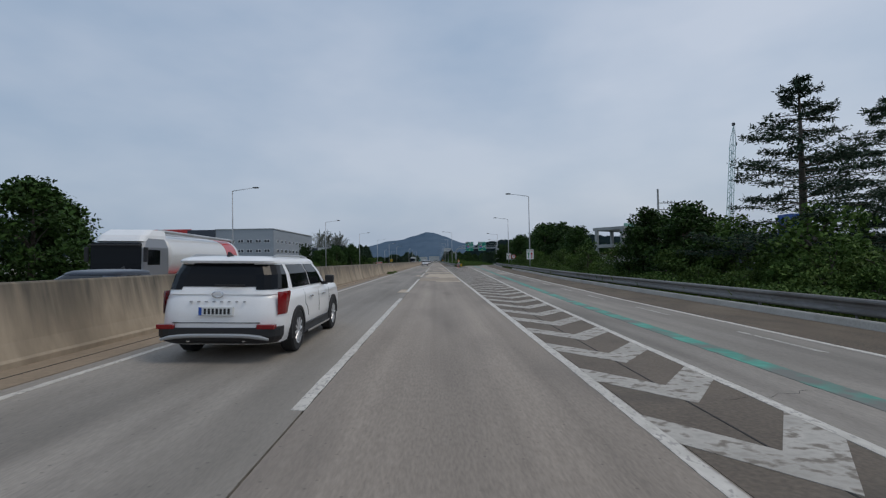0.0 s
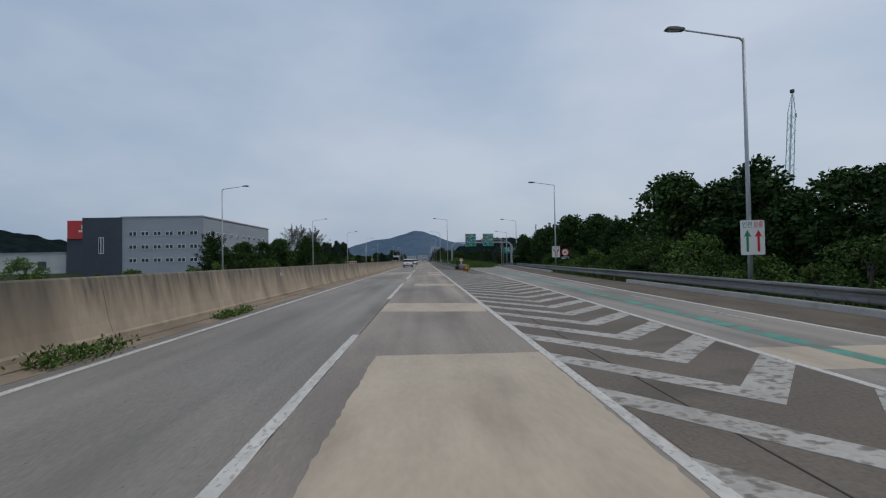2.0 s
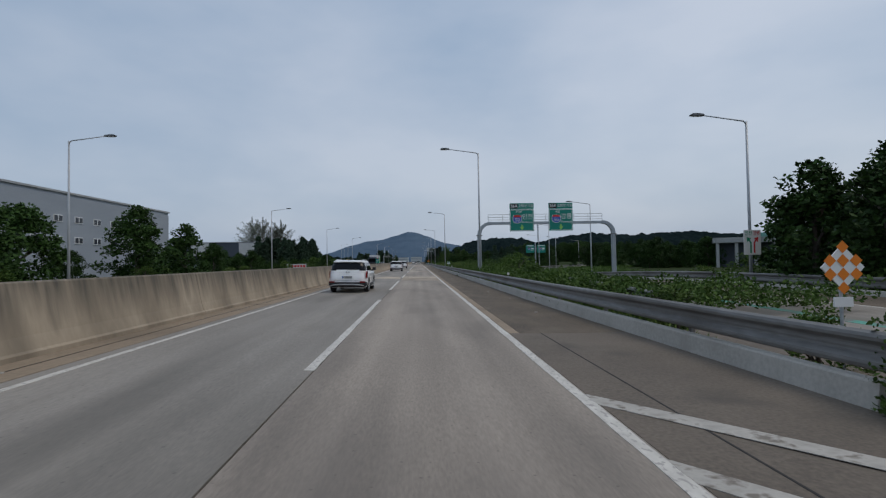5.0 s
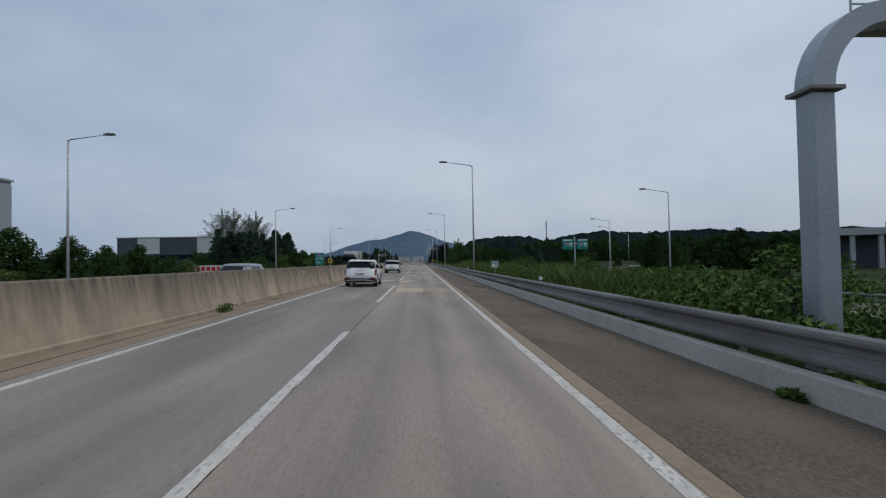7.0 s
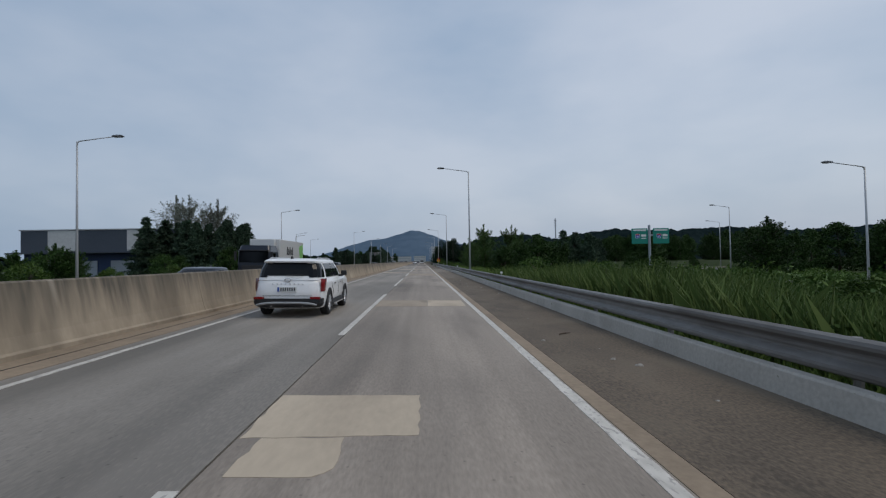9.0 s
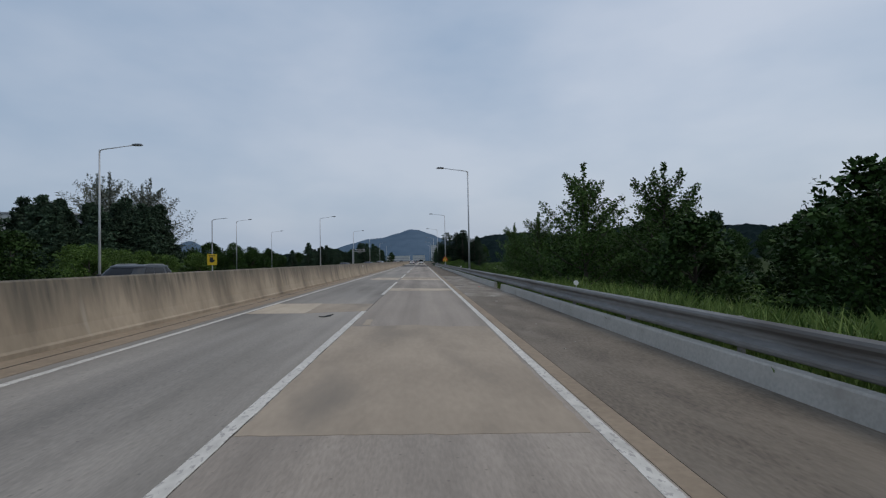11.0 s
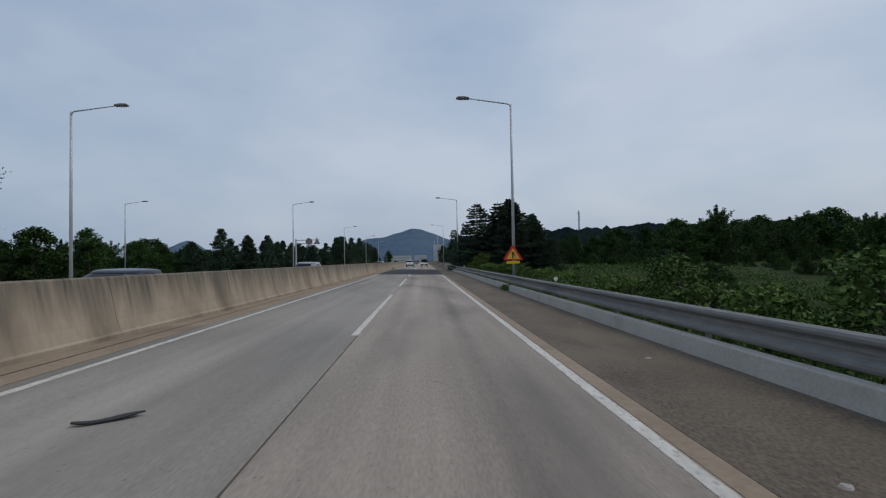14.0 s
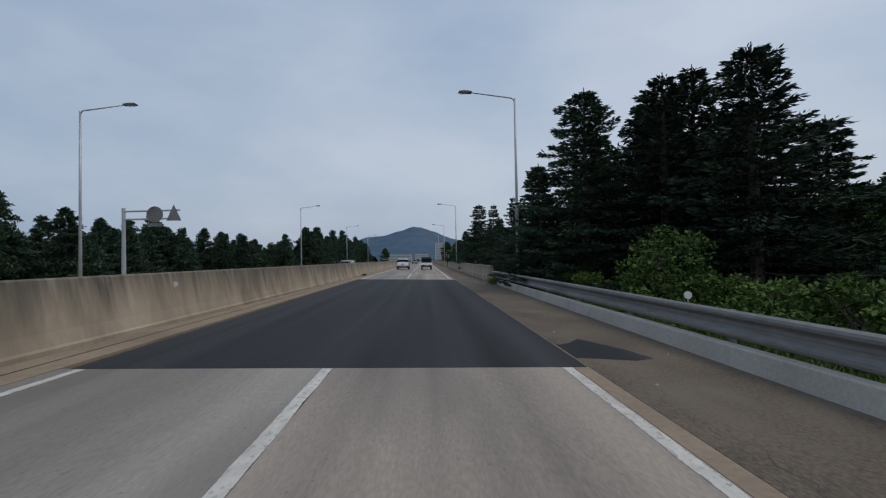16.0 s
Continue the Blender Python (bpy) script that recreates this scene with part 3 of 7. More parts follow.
slab([(-1.42, 279.5), (1.95, 279.5), (1.97, 287.0), (0.9, 286.9), (0.2, 287.25), (-0.8, 286.95), (-1.42, 286.95)], m_patch_old, OLD)
slab([(-4.98, 289.75), (-3.24, 289.9), (-3.4, 293.25), (-5.0, 293.1)], m_patch, NEW)
slab([(-3.22, 289.95), (-1.5, 290.6), (-1.48, 293.2), (-3.38, 293.2)], m_patch_old, OLD)
slab([(-1.17, 287.22), (-0.97, 287.17), (-1.02, 288.33), (-1.19, 288.34)], m_patch_old, OLD)
slab([(-1.42, 301.1), (2.05, 301.3), (2.08, 303.2), (-1.42, 303.12)], m_patch, NEW)
slab([(-1.42, 315.45), (2.02, 315.7), (2.05, 317.7), (-1.42, 317.7)], m_patch, NEW)
slab([(-1.42, 317.72), (2.05, 317.72), (2.02, 321.05), (-1.42, 321.1)], m_patch_old, OLD)
slab([(-3.8, 315.65), (-1.62, 315.68), (-1.6, 320.15), (-3.8, 320.15), (-3.85, 317.9), (-4.2, 317.6)], m_patch, NEW)
slab([(2.5, 316.5), (2.6, 317.2), (2.75, 318.6), (2.65, 320.4), (2.5, 321.6)], m_gore, "dark crumbling asphalt filler beside the edge line")
slab([(2.47, 406.2), (3.4, 405.95), (3.75, 406.1), (3.6, 406.9), (3.1, 408.1), (2.8, 407.6), (2.47, 407.4)], m_asphalt, "dark spill of asphalt on the shoulder")
slab([(2.48, 394.6), (2.7, 394.4), (2.75, 395.0), (2.5, 395.3)], m_gore, "dark broken hole beside the edge line")
slab([(5.75, 56.85), (8.5, 56.85), (8.7, 58.6), (6.0, 58.6)], m_patch, "pale beige repair slab let into the ramp")

# ---- kerbs and guardrails ----
BEAM = [(-0.02, 0.0), (0.03, 0.025), (0.045, 0.06), (0.04, 0.095), (-0.045, 0.15), (-0.05, 0.175), (-0.045, 0.2), (-0.05, 0.225), (-0.045, 0.25), (0.04, 0.305), (0.045, 0.34), (0.03, 0.375), (-0.02, 0.4)]
BEAM = [(-o, h * 1.14 - 0.056) for o, h in BEAM] + [(-o + 0.012, h * 1.14 - 0.056) for o, h in BEAM[::-1]]


def kerb_section(line, top=0.32):
    sec = [(0.0, -0.3), (0.0, 0.0), (0.04, top - 0.03), (0.06, top), (0.2, top), (0.22, -0.3)]
    bm = sweep(bmesh.new(), sec, line)
    return tagged(part("kerb", bm, m_kerb), "pale concrete kerb along the shoulder", "kerb", kind="structure")


def guardrail(line, label, top=0.8):
    """One stretch of corrugated beam on posts; line is at ground level."""
    base = empty("guardrail", line[0], label, "guardrail", "guardrail stretches")
    o = Vector(line[0])
    local = [Vector(p) - o for p in line]
    part("beam", sweep(bmesh.new(), [(a, h + top - 0.4) for a, h in BEAM], local), m_rail, base)
    for i in range(0, len(local) - 1):
        p, q = local[i], local[i + 1]
        for f in (0.0,):
            c = p.lerp(q, f)
            bm = tube(bmesh.new(), [c + Vector((0.16, 0.0, -0.5)), c + Vector((0.16, 0.0, top - 0.02))], 0.055, 8)
            part("post", bm, m_rail, base)
    return base


def line_along(fx, a, b, off=0.0, dz=0.0, d=4.0):
    return [(fx(y) + off, y, surf(fx(y) + off, y) + dz) for y in steps(a, b, d)]


for i in range(13):
    a = 130 + 24 * i
    b = min(a + 23.98, 433.0)
    if a < 433:
        for c, d in ((a, 302.1), (304.3, b - 0.02)) if a < 303 < b else ((a, 375.7), (377.0, b - 0.02)) if a < 376 < b else ((a, b - 0.02),):
            kerb_section(line_along(kerb_x, c, d, 0.0, 0.0, 8))
        guardrail(line_along(kerb_x, a, b, 0.22, 0.0), "dull grey corrugated steel guardrail beside the shoulder", 0.84)
for i in range(16):
    a = -40 + 24 * i
    if a + 24 <= 344:
        if i not in (5,):
            kerb_section(line_along(ramp_k, a, a + 23.96, 0.0, 0.0, 8), 0.2)
        guardrail(line_along(ramp_k, a, a + 23.98, 0.45, 0.0), "grey corrugated steel guardrail along the exit ramp", 0.71)
for i in range(12):
    a = -30 + 30 * i
    guardrail([(-25.9, y, surf(-25, y) - 0.25) for y in steps(a, a + 29.9, 5)], "pale steel guardrail of the opposite carriageway", top=1.0)
for i in range(10):
    a = 139 + 24 * i
    guardrail([(ramp_l(y) - 1.6, y, surf(ramp_l(y), y) - 0.05) for y in steps(a, a + 23.9, 6)], "grey steel guardrail on the ramp's inner side", top=0.75)


def parapet(a, b, x):
    sec = [(0.0, -0.4), (0.0, 0.3), (0.06, 0.5), (0.1, 1.16), (0.13, 1.19), (0.34, 1.19), (0.37, 1.16), (0.37, -0.4)]
    bm = sweep(bmesh.new(), sec, [(x, y, surf(x, y)) for y in steps(a, b, 12)])
    tagged(part("bridge_parapet", bm, m_barrier), "weathered concrete parapet on the bridge edge", "parapet", kind="structure")


parapet(434.0, 496.0, 4.75)
parapet(506.0, 760.0, 4.7)

# ---- crash cushion in the gore ----
m_yellow = plain("sign_yellow", (0.78, 0.5, 0.02), 0.5)
m_sign_black = plain("sign_black", (0.02, 0.02, 0.022), 0.5)
m_orange = plain("post_orange", (0.75, 0.1, 0.03), 0.55)
m_silver_band = plain("reflective_silver", (0.6, 0.6, 0.6), 0.35)
m_sign_green = plain("road_sign_green", (0.0, 0.22, 0.165), 0.45)
m_sign_white = plain("sign_white", (0.8, 0.8, 0.78), 0.45)
m_sign_red = plain("sign_red", (0.62, 0.03, 0.03), 0.45)
m_sign_blue = plain("sign_blue", (0.02, 0.09, 0.42), 0.45)
m_sign_orange = plain("sign_orange", (0.8, 0.22, 0.02), 0.45)
m_arrow_green = plain("arrow_green", (0.02, 0.26, 0.13), 0.45)
m_arrow_lime = plain("arrow_lime", (0.3, 0.62, 0.12), 0.45)


def place(ob, x, y, z, rz=0.0):
    ob.matrix_basis = pose(x, y, z, 0, 0, rz)
    return ob


WIDE = 1.2  # breadth of the roadside plan in metres per unit; heights count from the eye


def raise_z(z):
    return 1.64 + (z - 1.64) * WIDE


def roadside(ob, x, y, z, rz=0.0):
    """Stands a thing at a place of the roadside plan, at its true size."""
    ob.matrix_basis = pose(x * WIDE, y, raise_z(z), 0, 0, rz) @ Matrix.Scale(WIDE, 4)
    return ob


def half_round(r, n=10):
    return [(r * math.cos(math.pi * i / n), r * math.sin(math.pi * i / n)) for i in range(n + 1)]


def crash_cushion():
    e = empty("crash_cushion", label="grey steel crash cushion with a yellow and black chevron nose", category="crash cushion")
    L = 7.6
    hood = [(x, z + 0.52) for x, z in half_round(0.33)]
    part("hood", extrude(bmesh.new(), hood + [(-0.31, 0.5), (0.31, 0.5)], 0.12, L), m_rail, e, "curved grey steel hood", smooth=False)
    for sx in (-1, 1):
        for k in range(2):
            sec = [(sx * (0.3 + 0.045 * (i % 2)), 0.08 + 0.2 * k + 0.033 * i) for i in range(7)]
            sec = sec + [(x - sx * 0.02, z) for x, z in sec[::-1]]
            part("side_beam", extrude(bmesh.new(), sec, 0.15, L), m_rail, e)
    for i in range(5):
        part("frame", boxes(((-0.26, 0.4 + i * 1.9, -0.1), (0.26, 0.5 + i * 1.9, 0.5)), bevel=0.01), m_dark, e)
    nose_shape = [(0.34, 0.0), (0.34, 0.5)] + [(x * 1.03, z * 1.03 + 0.5) for x, z in half_round(0.33)] + [(-0.34, 0.0)]
    nose = part("nose", extrude(bmesh.new(), nose_shape, 0.0, 0.12), m_sign_black, e, "rounded black nose plate")
    for k in range(4):
        z = 0.02 + 0.22 * k
        bm = bmesh.new()
        for s in (-1, 1):
            top = 0.84 - 0.05
            pts = [(0.0, min(z + 0.2, top + 0.02)), (s * 0.31, max(0.01, z - 0.05)), (s * 0.31, max(0.1, z + 0.06)), (0.0, min(z + 0.31, top + 0.04))]
            vs = [bm.verts.new((px, -0.006, pz)) for px, pz in pts]
            bm.faces.new(vs if s < 0 else vs[::-1])
        part("chevron_stripe", bm, m_yellow, nose)
    part("foot_plate", boxes(((-0.3, -0.35, -0.12), (0.3, 0.3, -0.04)), bevel=0.02), m_kerb, e)
    return place(e, 6.35, 121.9, surf(6.4, 122) + 0.06, 3.5)


crash_cushion()


def delineator_post(x, y, lean=0.0):
    e = empty("delineator_post", label="orange flexible delineator post with pale bands", category="traffic post", group="orange gore posts")
    part("base", tube(bmesh.new(), [(0, 0, 0), (0, 0, 0.03), (0, 0, 0.05)], [0.13, 0.12, 0.05], 14), m_orange, e)
    part("stem", tube(bmesh.new(), [(0, 0, 0.04), (0, 0, 0.72), (0, 0, 0.75)], [0.045, 0.04, 0.02], 12), m_orange, e)
    for z in (0.42, 0.56):
        part("band", tube(bmesh.new(), [(0, 0, z), (0, 0, z + 0.07)], 0.046, 12), m_silver_band, e)
    e.matrix_basis = pose(x, y, surf(x, y), lean, 0, 0)


delineator_post(5.31, 111.2)
delineator_post(5.36, 119.45)


# ---- street lamps ----
m_lamp_head = plain("lamp_head_grey", (0.16, 0.165, 0.17), 0.5, 0.3)
m_lens = plain("lamp_lens", (0.5, 0.5, 0.48), 0.2)


def street_lamp(h=11.75, arm=3.2, box_at=0.0):
    e = empty("street_lamp", label="slender galvanised street lamp with one long arm", category="street lamp", group="motorway street lamps")
    part("base_plate", boxes(((-0.2, -0.2, 0), (0.2, 0.2, 0.03)), bevel=0.005), m_pole, e)
    part("pole", tube(bmesh.new(), [(0, 0, 0.02), (0, 0, h * 0.5), (0, 0, h)], [0.11, 0.085, 0.06], 10), m_pole, e, smooth=True)
    bend = [(0, 0, h - 0.35), (-0.03, 0, h - 0.1), (-0.18, 0, h + 0.02), (-0.7, 0, h + 0.09), (-arm + 0.5, 0, h + 0.36)]
    part("arm", tube(bmesh.new(), bend, [0.052, 0.05, 0.046, 0.042, 0.032], 8), m_pole, e, smooth=True)
    bm = extrude(bmesh.new(), [(-arm - 0.25, h + 0.35), (-arm + 0.1, h + 0.31), (-arm + 0.6, h + 0.32), (-arm + 0.6, h + 0.42), (-arm + 0.2, h + 0.48), (-arm - 0.15, h + 0.46)], -0.15, 0.15)
    bmesh.ops.bevel(bm, geom=bm.edges[:], offset=0.03, segments=2, affect="EDGES")
    head = part("lamp_head", bm, m_lamp_head, e, "dark lamp head")
    part("lens", boxes(((-arm - 0.1, -0.09, h + 0.295), (-arm + 0.35, 0.09, h + 0.315))), m_lens, head)
    if box_at:
        part("control_box", boxes(((-0.16, -0.22, box_at), (0.16, -0.08, box_at + 0.6)), bevel=0.01), m_pole, e)
    return e


lamp = street_lamp()
RIGHT_LAMPS = [(11.55, 69.8, -0.25), (14.25, 111.8, -0.1), (16.5, 152.4, -1.3), (4.75, 167.9, 0), (4.75, 223.7, 0), (4.6, 277.0, 0), (4.68, 327.2, 0), (4.7, 379.2, 0), (4.68, 427.0, 0), (4.9, 486.0, 0), (4.9, 538, 0), (4.9, 590, 0), (20.3, 191.0, -1.6), (24.0, 228.5, -1.8), (28.9, 260.4, -2.4), (43.3, 303.0, -1.2), (60.5, 338.0, -1.2)]
LEFT_LAMPS = [(-21.9, 11.0), (-21.8, 61.5), (-21.5, 112.2), (-21.5, 162.0), (-21.5, 211.6), (-21.3, 262.0), (-21.4, 315.0), (-17.8, 379.6), (-17.5, 428.3), (-18.2, 484.3), (-18.2, 535.0), (-18.2, 586.0), (-34.0, 384.0), (-38.0, 425.0)]
for k, (x, y, r) in enumerate(RIGHT_LAMPS):
    m = pose(x * WIDE, y, raise_z((surf(x, y) - 0.05 if x < 6 else -0.25) + r) + 0.1, 0, 0, 0)
    if k == 0:
        lamp.matrix_basis = m
    else:
        copy_thing(lamp, m)
for x, y in LEFT_LAMPS:
    copy_thing(lamp, pose(x * WIDE, y, raise_z(-0.35) + 0.1, 0, 0, 180))


# ---- signs ----
def lettering(name, words, size, at, mat, parent, width=None):
    """Letters standing upright and facing the traffic."""
    cu = bpy.data.curves.new(name, "FONT")
    cu.body, cu.size, cu.align_x, cu.align_y, cu.extrude = words, size, "CENTER", "CENTER", 0.002
    cu.resolution_u = 3
    tmp = bpy.data.objects.new(name, cu)
    scene.collection.objects.link(tmp)
    bpy.context.view_layer.update()
    me = bpy.data.meshes.new_from_object(tmp.evaluated_get(bpy.context.evaluated_depsgraph_get()))
    bpy.data.objects.remove(tmp)
    me.transform(Matrix.Rotation(radians(90), 4, "X"))
    xs = [v.co.x for v in me.vertices]
    if width and xs and max(xs) > min(xs):
        me.transform(Matrix.Diagonal((width / (max(xs) - min(xs)), 1, 1, 1)))
    me.transform(Matrix.Translation(at))
    me.materials.clear()
    me.materials.append(mat)
    ob = new(name, me)
    ob.parent = parent
    return ob


def panel_bm(w, h, at=(0, 0, 0), r=0.05, t=0.03):
    bm = bmesh.new()
    pts = []
    for cx, cz, a0 in ((w / 2 - r, h / 2 - r, 0), (-w / 2 + r, h / 2 - r, 90), (-w / 2 + r, -h / 2 + r, 180), (w / 2 - r, -h / 2 + r, 270)):
        for k in range(4):
            a = radians(a0 + 30 * k)
            pts.append((at[0] + cx + r * math.cos(a), at[2] + cz + r * math.sin(a)))
    return extrude(bm, pts, at[1], at[1] + t)


def flat(bm, pts, y):
    f = bm.faces.new([bm.verts.new((x, y, z)) for x, z in pts])
    f.normal_update()
    if f.normal.y > 0:
        f.normal_flip()
    return bm


def down_arrow(cx, cz, s):
    return [(cx - 0.12 * s, cz + 0.5 * s), (cx + 0.12 * s, cz + 0.5 * s), (cx + 0.12 * s, cz), (cx + 0.42 * s, cz + 0.12 * s), (cx, cz - 0.5 * s), (cx - 0.42 * s, cz + 0.12 * s), (cx - 0.12 * s, cz)]


def shield(parent, cx, cz, s, number, y=-0.035):
    def outline(k):
        return [(cx - 0.42 * k, cz + 0.42 * k), (cx - 0.2 * k, cz + 0.36 * k), (cx, cz + 0.46 * k), (cx + 0.2 * k, cz + 0.36 * k), (cx + 0.42 * k, cz + 0.42 * k), (cx + 0.5 * k, cz + 0.15 * k), (cx + 0.5 * k, cz - 0.2 * k), (cx + 0.3 * k, cz - 0.42 * k), (cx, cz - 0.5 * k), (cx - 0.3 * k, cz - 0.42 * k), (cx - 0.5 * k, cz - 0.2 * k), (cx - 0.5 * k, cz + 0.15 * k)]
    sh = part("route_shield", flat(bmesh.new(), outline(s), y), m_sign_white, parent, "blue and red route shield")
    part("shield_field", flat(bmesh.new(), outline(s * 0.9), y - 0.004), m_sign_blue, sh)
    top = [(cx - 0.37 * s, cz + 0.37 * s), (cx, cz + 0.41 * s), (cx + 0.37 * s, cz + 0.37 * s), (cx + 0.43 * s, cz + 0.17 * s), (cx - 0.43 * s, cz + 0.17 * s)]
    part("shield_band", flat(bmesh.new(), top, y - 0.008), m_sign_red, sh)
    lettering("shield_number", number, 0.52 * s, (cx, y - 0.01, cz - 0.13 * s), m_sign_white, sh)


def direction_board(parent, cx, zc, way, place_name, latin):
    """A green lane sign with its header plate; zc is the main board's middle."""
    w, h = 2.5, 2.25
    b = part("board", panel_bm(w, h, (cx, 0, zc), 0.08), m_sign_green, parent, "green motorway lane sign")
    for lo, hi in (((-w / 2 + 0.05, h / 2 - 0.09), (w / 2 - 0.05, h / 2 - 0.05)), ((-w / 2 + 0.05, -h / 2 + 0.05), (w / 2 - 0.05, -h / 2 + 0.09)), ((-w / 2 + 0.05, -h / 2 + 0.05), (-w / 2 + 0.09, h / 2 - 0.05)), ((w / 2 - 0.09, -h / 2 + 0.05), (w / 2 - 0.05, h / 2 - 0.05))):
        part("border", boxes(((cx + lo[0], -0.004, zc + lo[1]), (cx + hi[0], 0.002, zc + hi[1]))), m_sign_white, b)
    lettering("way", way, 0.34, (cx - 0.32, -0.006, zc + 0.83), m_sign_white, b)
    shield(b, cx - 0.47, zc + 0.14, 0.95, "50", -0.006)
    lettering("place_name", place_name, 0.62, (cx + 0.58, -0.006, zc + 0.32), m_sign_white, b)
    lettering("latin_name", latin, 0.3, (cx + 0.58, -0.006, zc - 0.2), m_sign_white, b, 1.05)
    part("lane_arrow", flat(bmesh.new(), down_arrow(cx, zc - 0.74, 0.58), -0.006), m_arrow_lime, b)
    hd = part("header", panel_bm(w, 0.6, (cx, 0, zc + 1.45), 0.05), m_sign_green, parent, "green header plate with the junction's number")
    part("number_field", boxes(((cx - w / 2 + 0.05, -0.005, zc + 1.2), (cx - 0.4, 0.002, zc + 1.7))), m_sign_black, hd)
    lettering("junction_number", "36A", 0.45, (cx - 0.8, -0.008, zc + 1.45), m_sign_white, hd)
    lettering("junction_name", "호법분기점", 0.34, (cx + 0.42, -0.006, zc + 1.45), m_sign_white, hd, 1.5)


def gantry():
    e = empty("sign_gantry", label="grey steel portal gantry carrying two green lane signs", category="sign gantry")
    x0, x1, z0 = 0.0, 14.0, -0.8
    for sx, x in ((1, x0), (-1, x1)):
        p = part("column", boxes(((x - 0.19, 0.0, z0), (x + 0.19, 0.36, 4.15)), bevel=0.03), m_gantry, e, "square grey steel column")
        part("flange", boxes(((x - 0.28, -0.09, 4.15), (x + 0.28, 0.45, 4.22)), bevel=0.01), m_rail, p)
        bm = bmesh.new()
        n, rr = 10, 1.2
        rings = []
        for i in range(n + 1):
            a = math.pi / 2 * i / n
            cx, cz = x + sx * (rr - rr * math.cos(a)), 4.22 + rr * math.sin(a)
            wdt = 0.19 - 0.03 * i / n
            dx, dz = -sx * math.cos(a), math.sin(a)
            rings.append([bm.verts.new((cx + dx * wdt * s, yy, cz + dz * wdt * s)) for s, yy in ((1, 0.0), (1, 0.36), (-1, 0.36), (-1, 0.0))])
        for a, b in zip(rings, rings[1:]):
            for k in range(4):
                bm.faces.new((a[k], a[(k + 1) % 4], b[(k + 1) % 4], b[k]))
        bmesh.ops.recalc_face_normals(bm, faces=bm.faces[:])
        part("bend", bm, m_gantry, e)
    part("beam", boxes(((x0 + 1.2, 0.06, 5.28), (x1 - 1.2, 0.36, 5.56)), bevel=0.02), m_gantry, e)
    for k in range(9):
        x = x0 + 1.0 + 1.5 * k
        part("rail_post", tube(bmesh.new(), [(x, 0.55, 5.5), (x, 0.55, 6.35)], 0.02, 6), m_pole, e)
    for z in (5.8, 6.07, 6.35):
        part("hand_rail", tube(bmesh.new(), [(x0 + 1.0, 0.55, z), (x1 - 1.0, 0.55, z)], 0.02, 6), m_pole, e)
    part("walkway", boxes(((x0 + 1.0, 0.36, 5.45), (x1 - 1.0, 1.0, 5.5))), m_rail, e)
    direction_board(e, x0 + 4.4, 5.7, "서W", "인천", "Incheon")
    direction_board(e, x0 + 8.45, 5.7, "동E", "강릉", "Gangneung")
    return roadside(e, 6.4, 183.3, 0.0)


gantry()


def lane_sign(x, y, z, kind, h=1.22, w=0.86):
    """White plate on a lamp post with two lane arrows."""
    e = empty("lane_sign", label="white lane sign with green and red arrows on a lamp post", category="road sign", group="white lane signs")
    part("plate", panel_bm(w, h, (0, 0, 0), 0.04), m_sign_white, e)
    lettering("lane_name", "인천", 0.24, (-0.2, -0.006, h / 2 - 0.17), m_arrow_green, e, 0.34)
    lettering("lane_name", "강릉", 0.24, (0.2, -0.006, h / 2 - 0.17), m_sign_red, e, 0.34)
    for s, mat in ((-1, m_arrow_green), (1, m_sign_red)):
        if kind == "straight":
            pts = [(s * 0.2 - 0.045, -0.5), (s * 0.2 + 0.045, -0.5), (s * 0.2 + 0.045, 0.05), (s * 0.2 + 0.14, 0.02), (s * 0.2, 0.27), (s * 0.2 - 0.14, 0.02), (s * 0.2 - 0.045, 0.05)]
        else:
            pts = [(s * 0.05, -0.52), (s * 0.13, -0.52), (s * 0.13, -0.02), (s * 0.2, 0.08), (s * 0.27, 0.0), (s * 0.3, 0.26), (s * 0.06, 0.2), (s * 0.14, 0.13), (s * 0.05, 0.0)]
        part("arrow", flat(bmesh.new(), pts, -0.006), mat, e)
    for low in (-0.5, 0.3):
        part("bracket", boxes(((-0.3, 0.03, low), (0.4, 0.06, low + 0.05))), m_pole, e)
    roadside(e, x, y, z)


lane_sign(11.55, 69.58, 2.22, "straight")
lane_sign(14.25, 111.6, 2.25, "fork")
lane_sign(16.5, 152.2, 2.3, "fork")


def speed_sign():
    e = empty("speed_sign", label="round red and white speed sign on a thin post", category="road sign")
    part("post", tube(bmesh.new(), [(0, 0.06, -1.9), (0, 0.06, 0.4)], 0.03, 8), m_pole, e)
    disc = part("disc", tube(bmesh.new(), [(0, 0.0, 0), (0, 0.02, 0)], 0.42, 28), m_sign_red, e)
    part("field", tube(bmesh.new(), [(0, -0.006, 0), (0, 0.0, 0)], 0.31, 28), m_sign_white, disc)
    lettering("number", "40", 0.42, (0, -0.01, 0), m_sign_black, disc)
    pl = part("sub_plate", panel_bm(0.8, 0.24, (0, 0, -0.58), 0.02), m_sign_white, e)
    for k in range(4):
        part("bar", boxes(((-0.33 + 0.18 * k, -0.005, -0.64), (-0.2 + 0.18 * k, 0.0, -0.52))), m_sign_blue, pl)
    roadside(e, 15.15, 111.2, 2.17)


speed_sign()


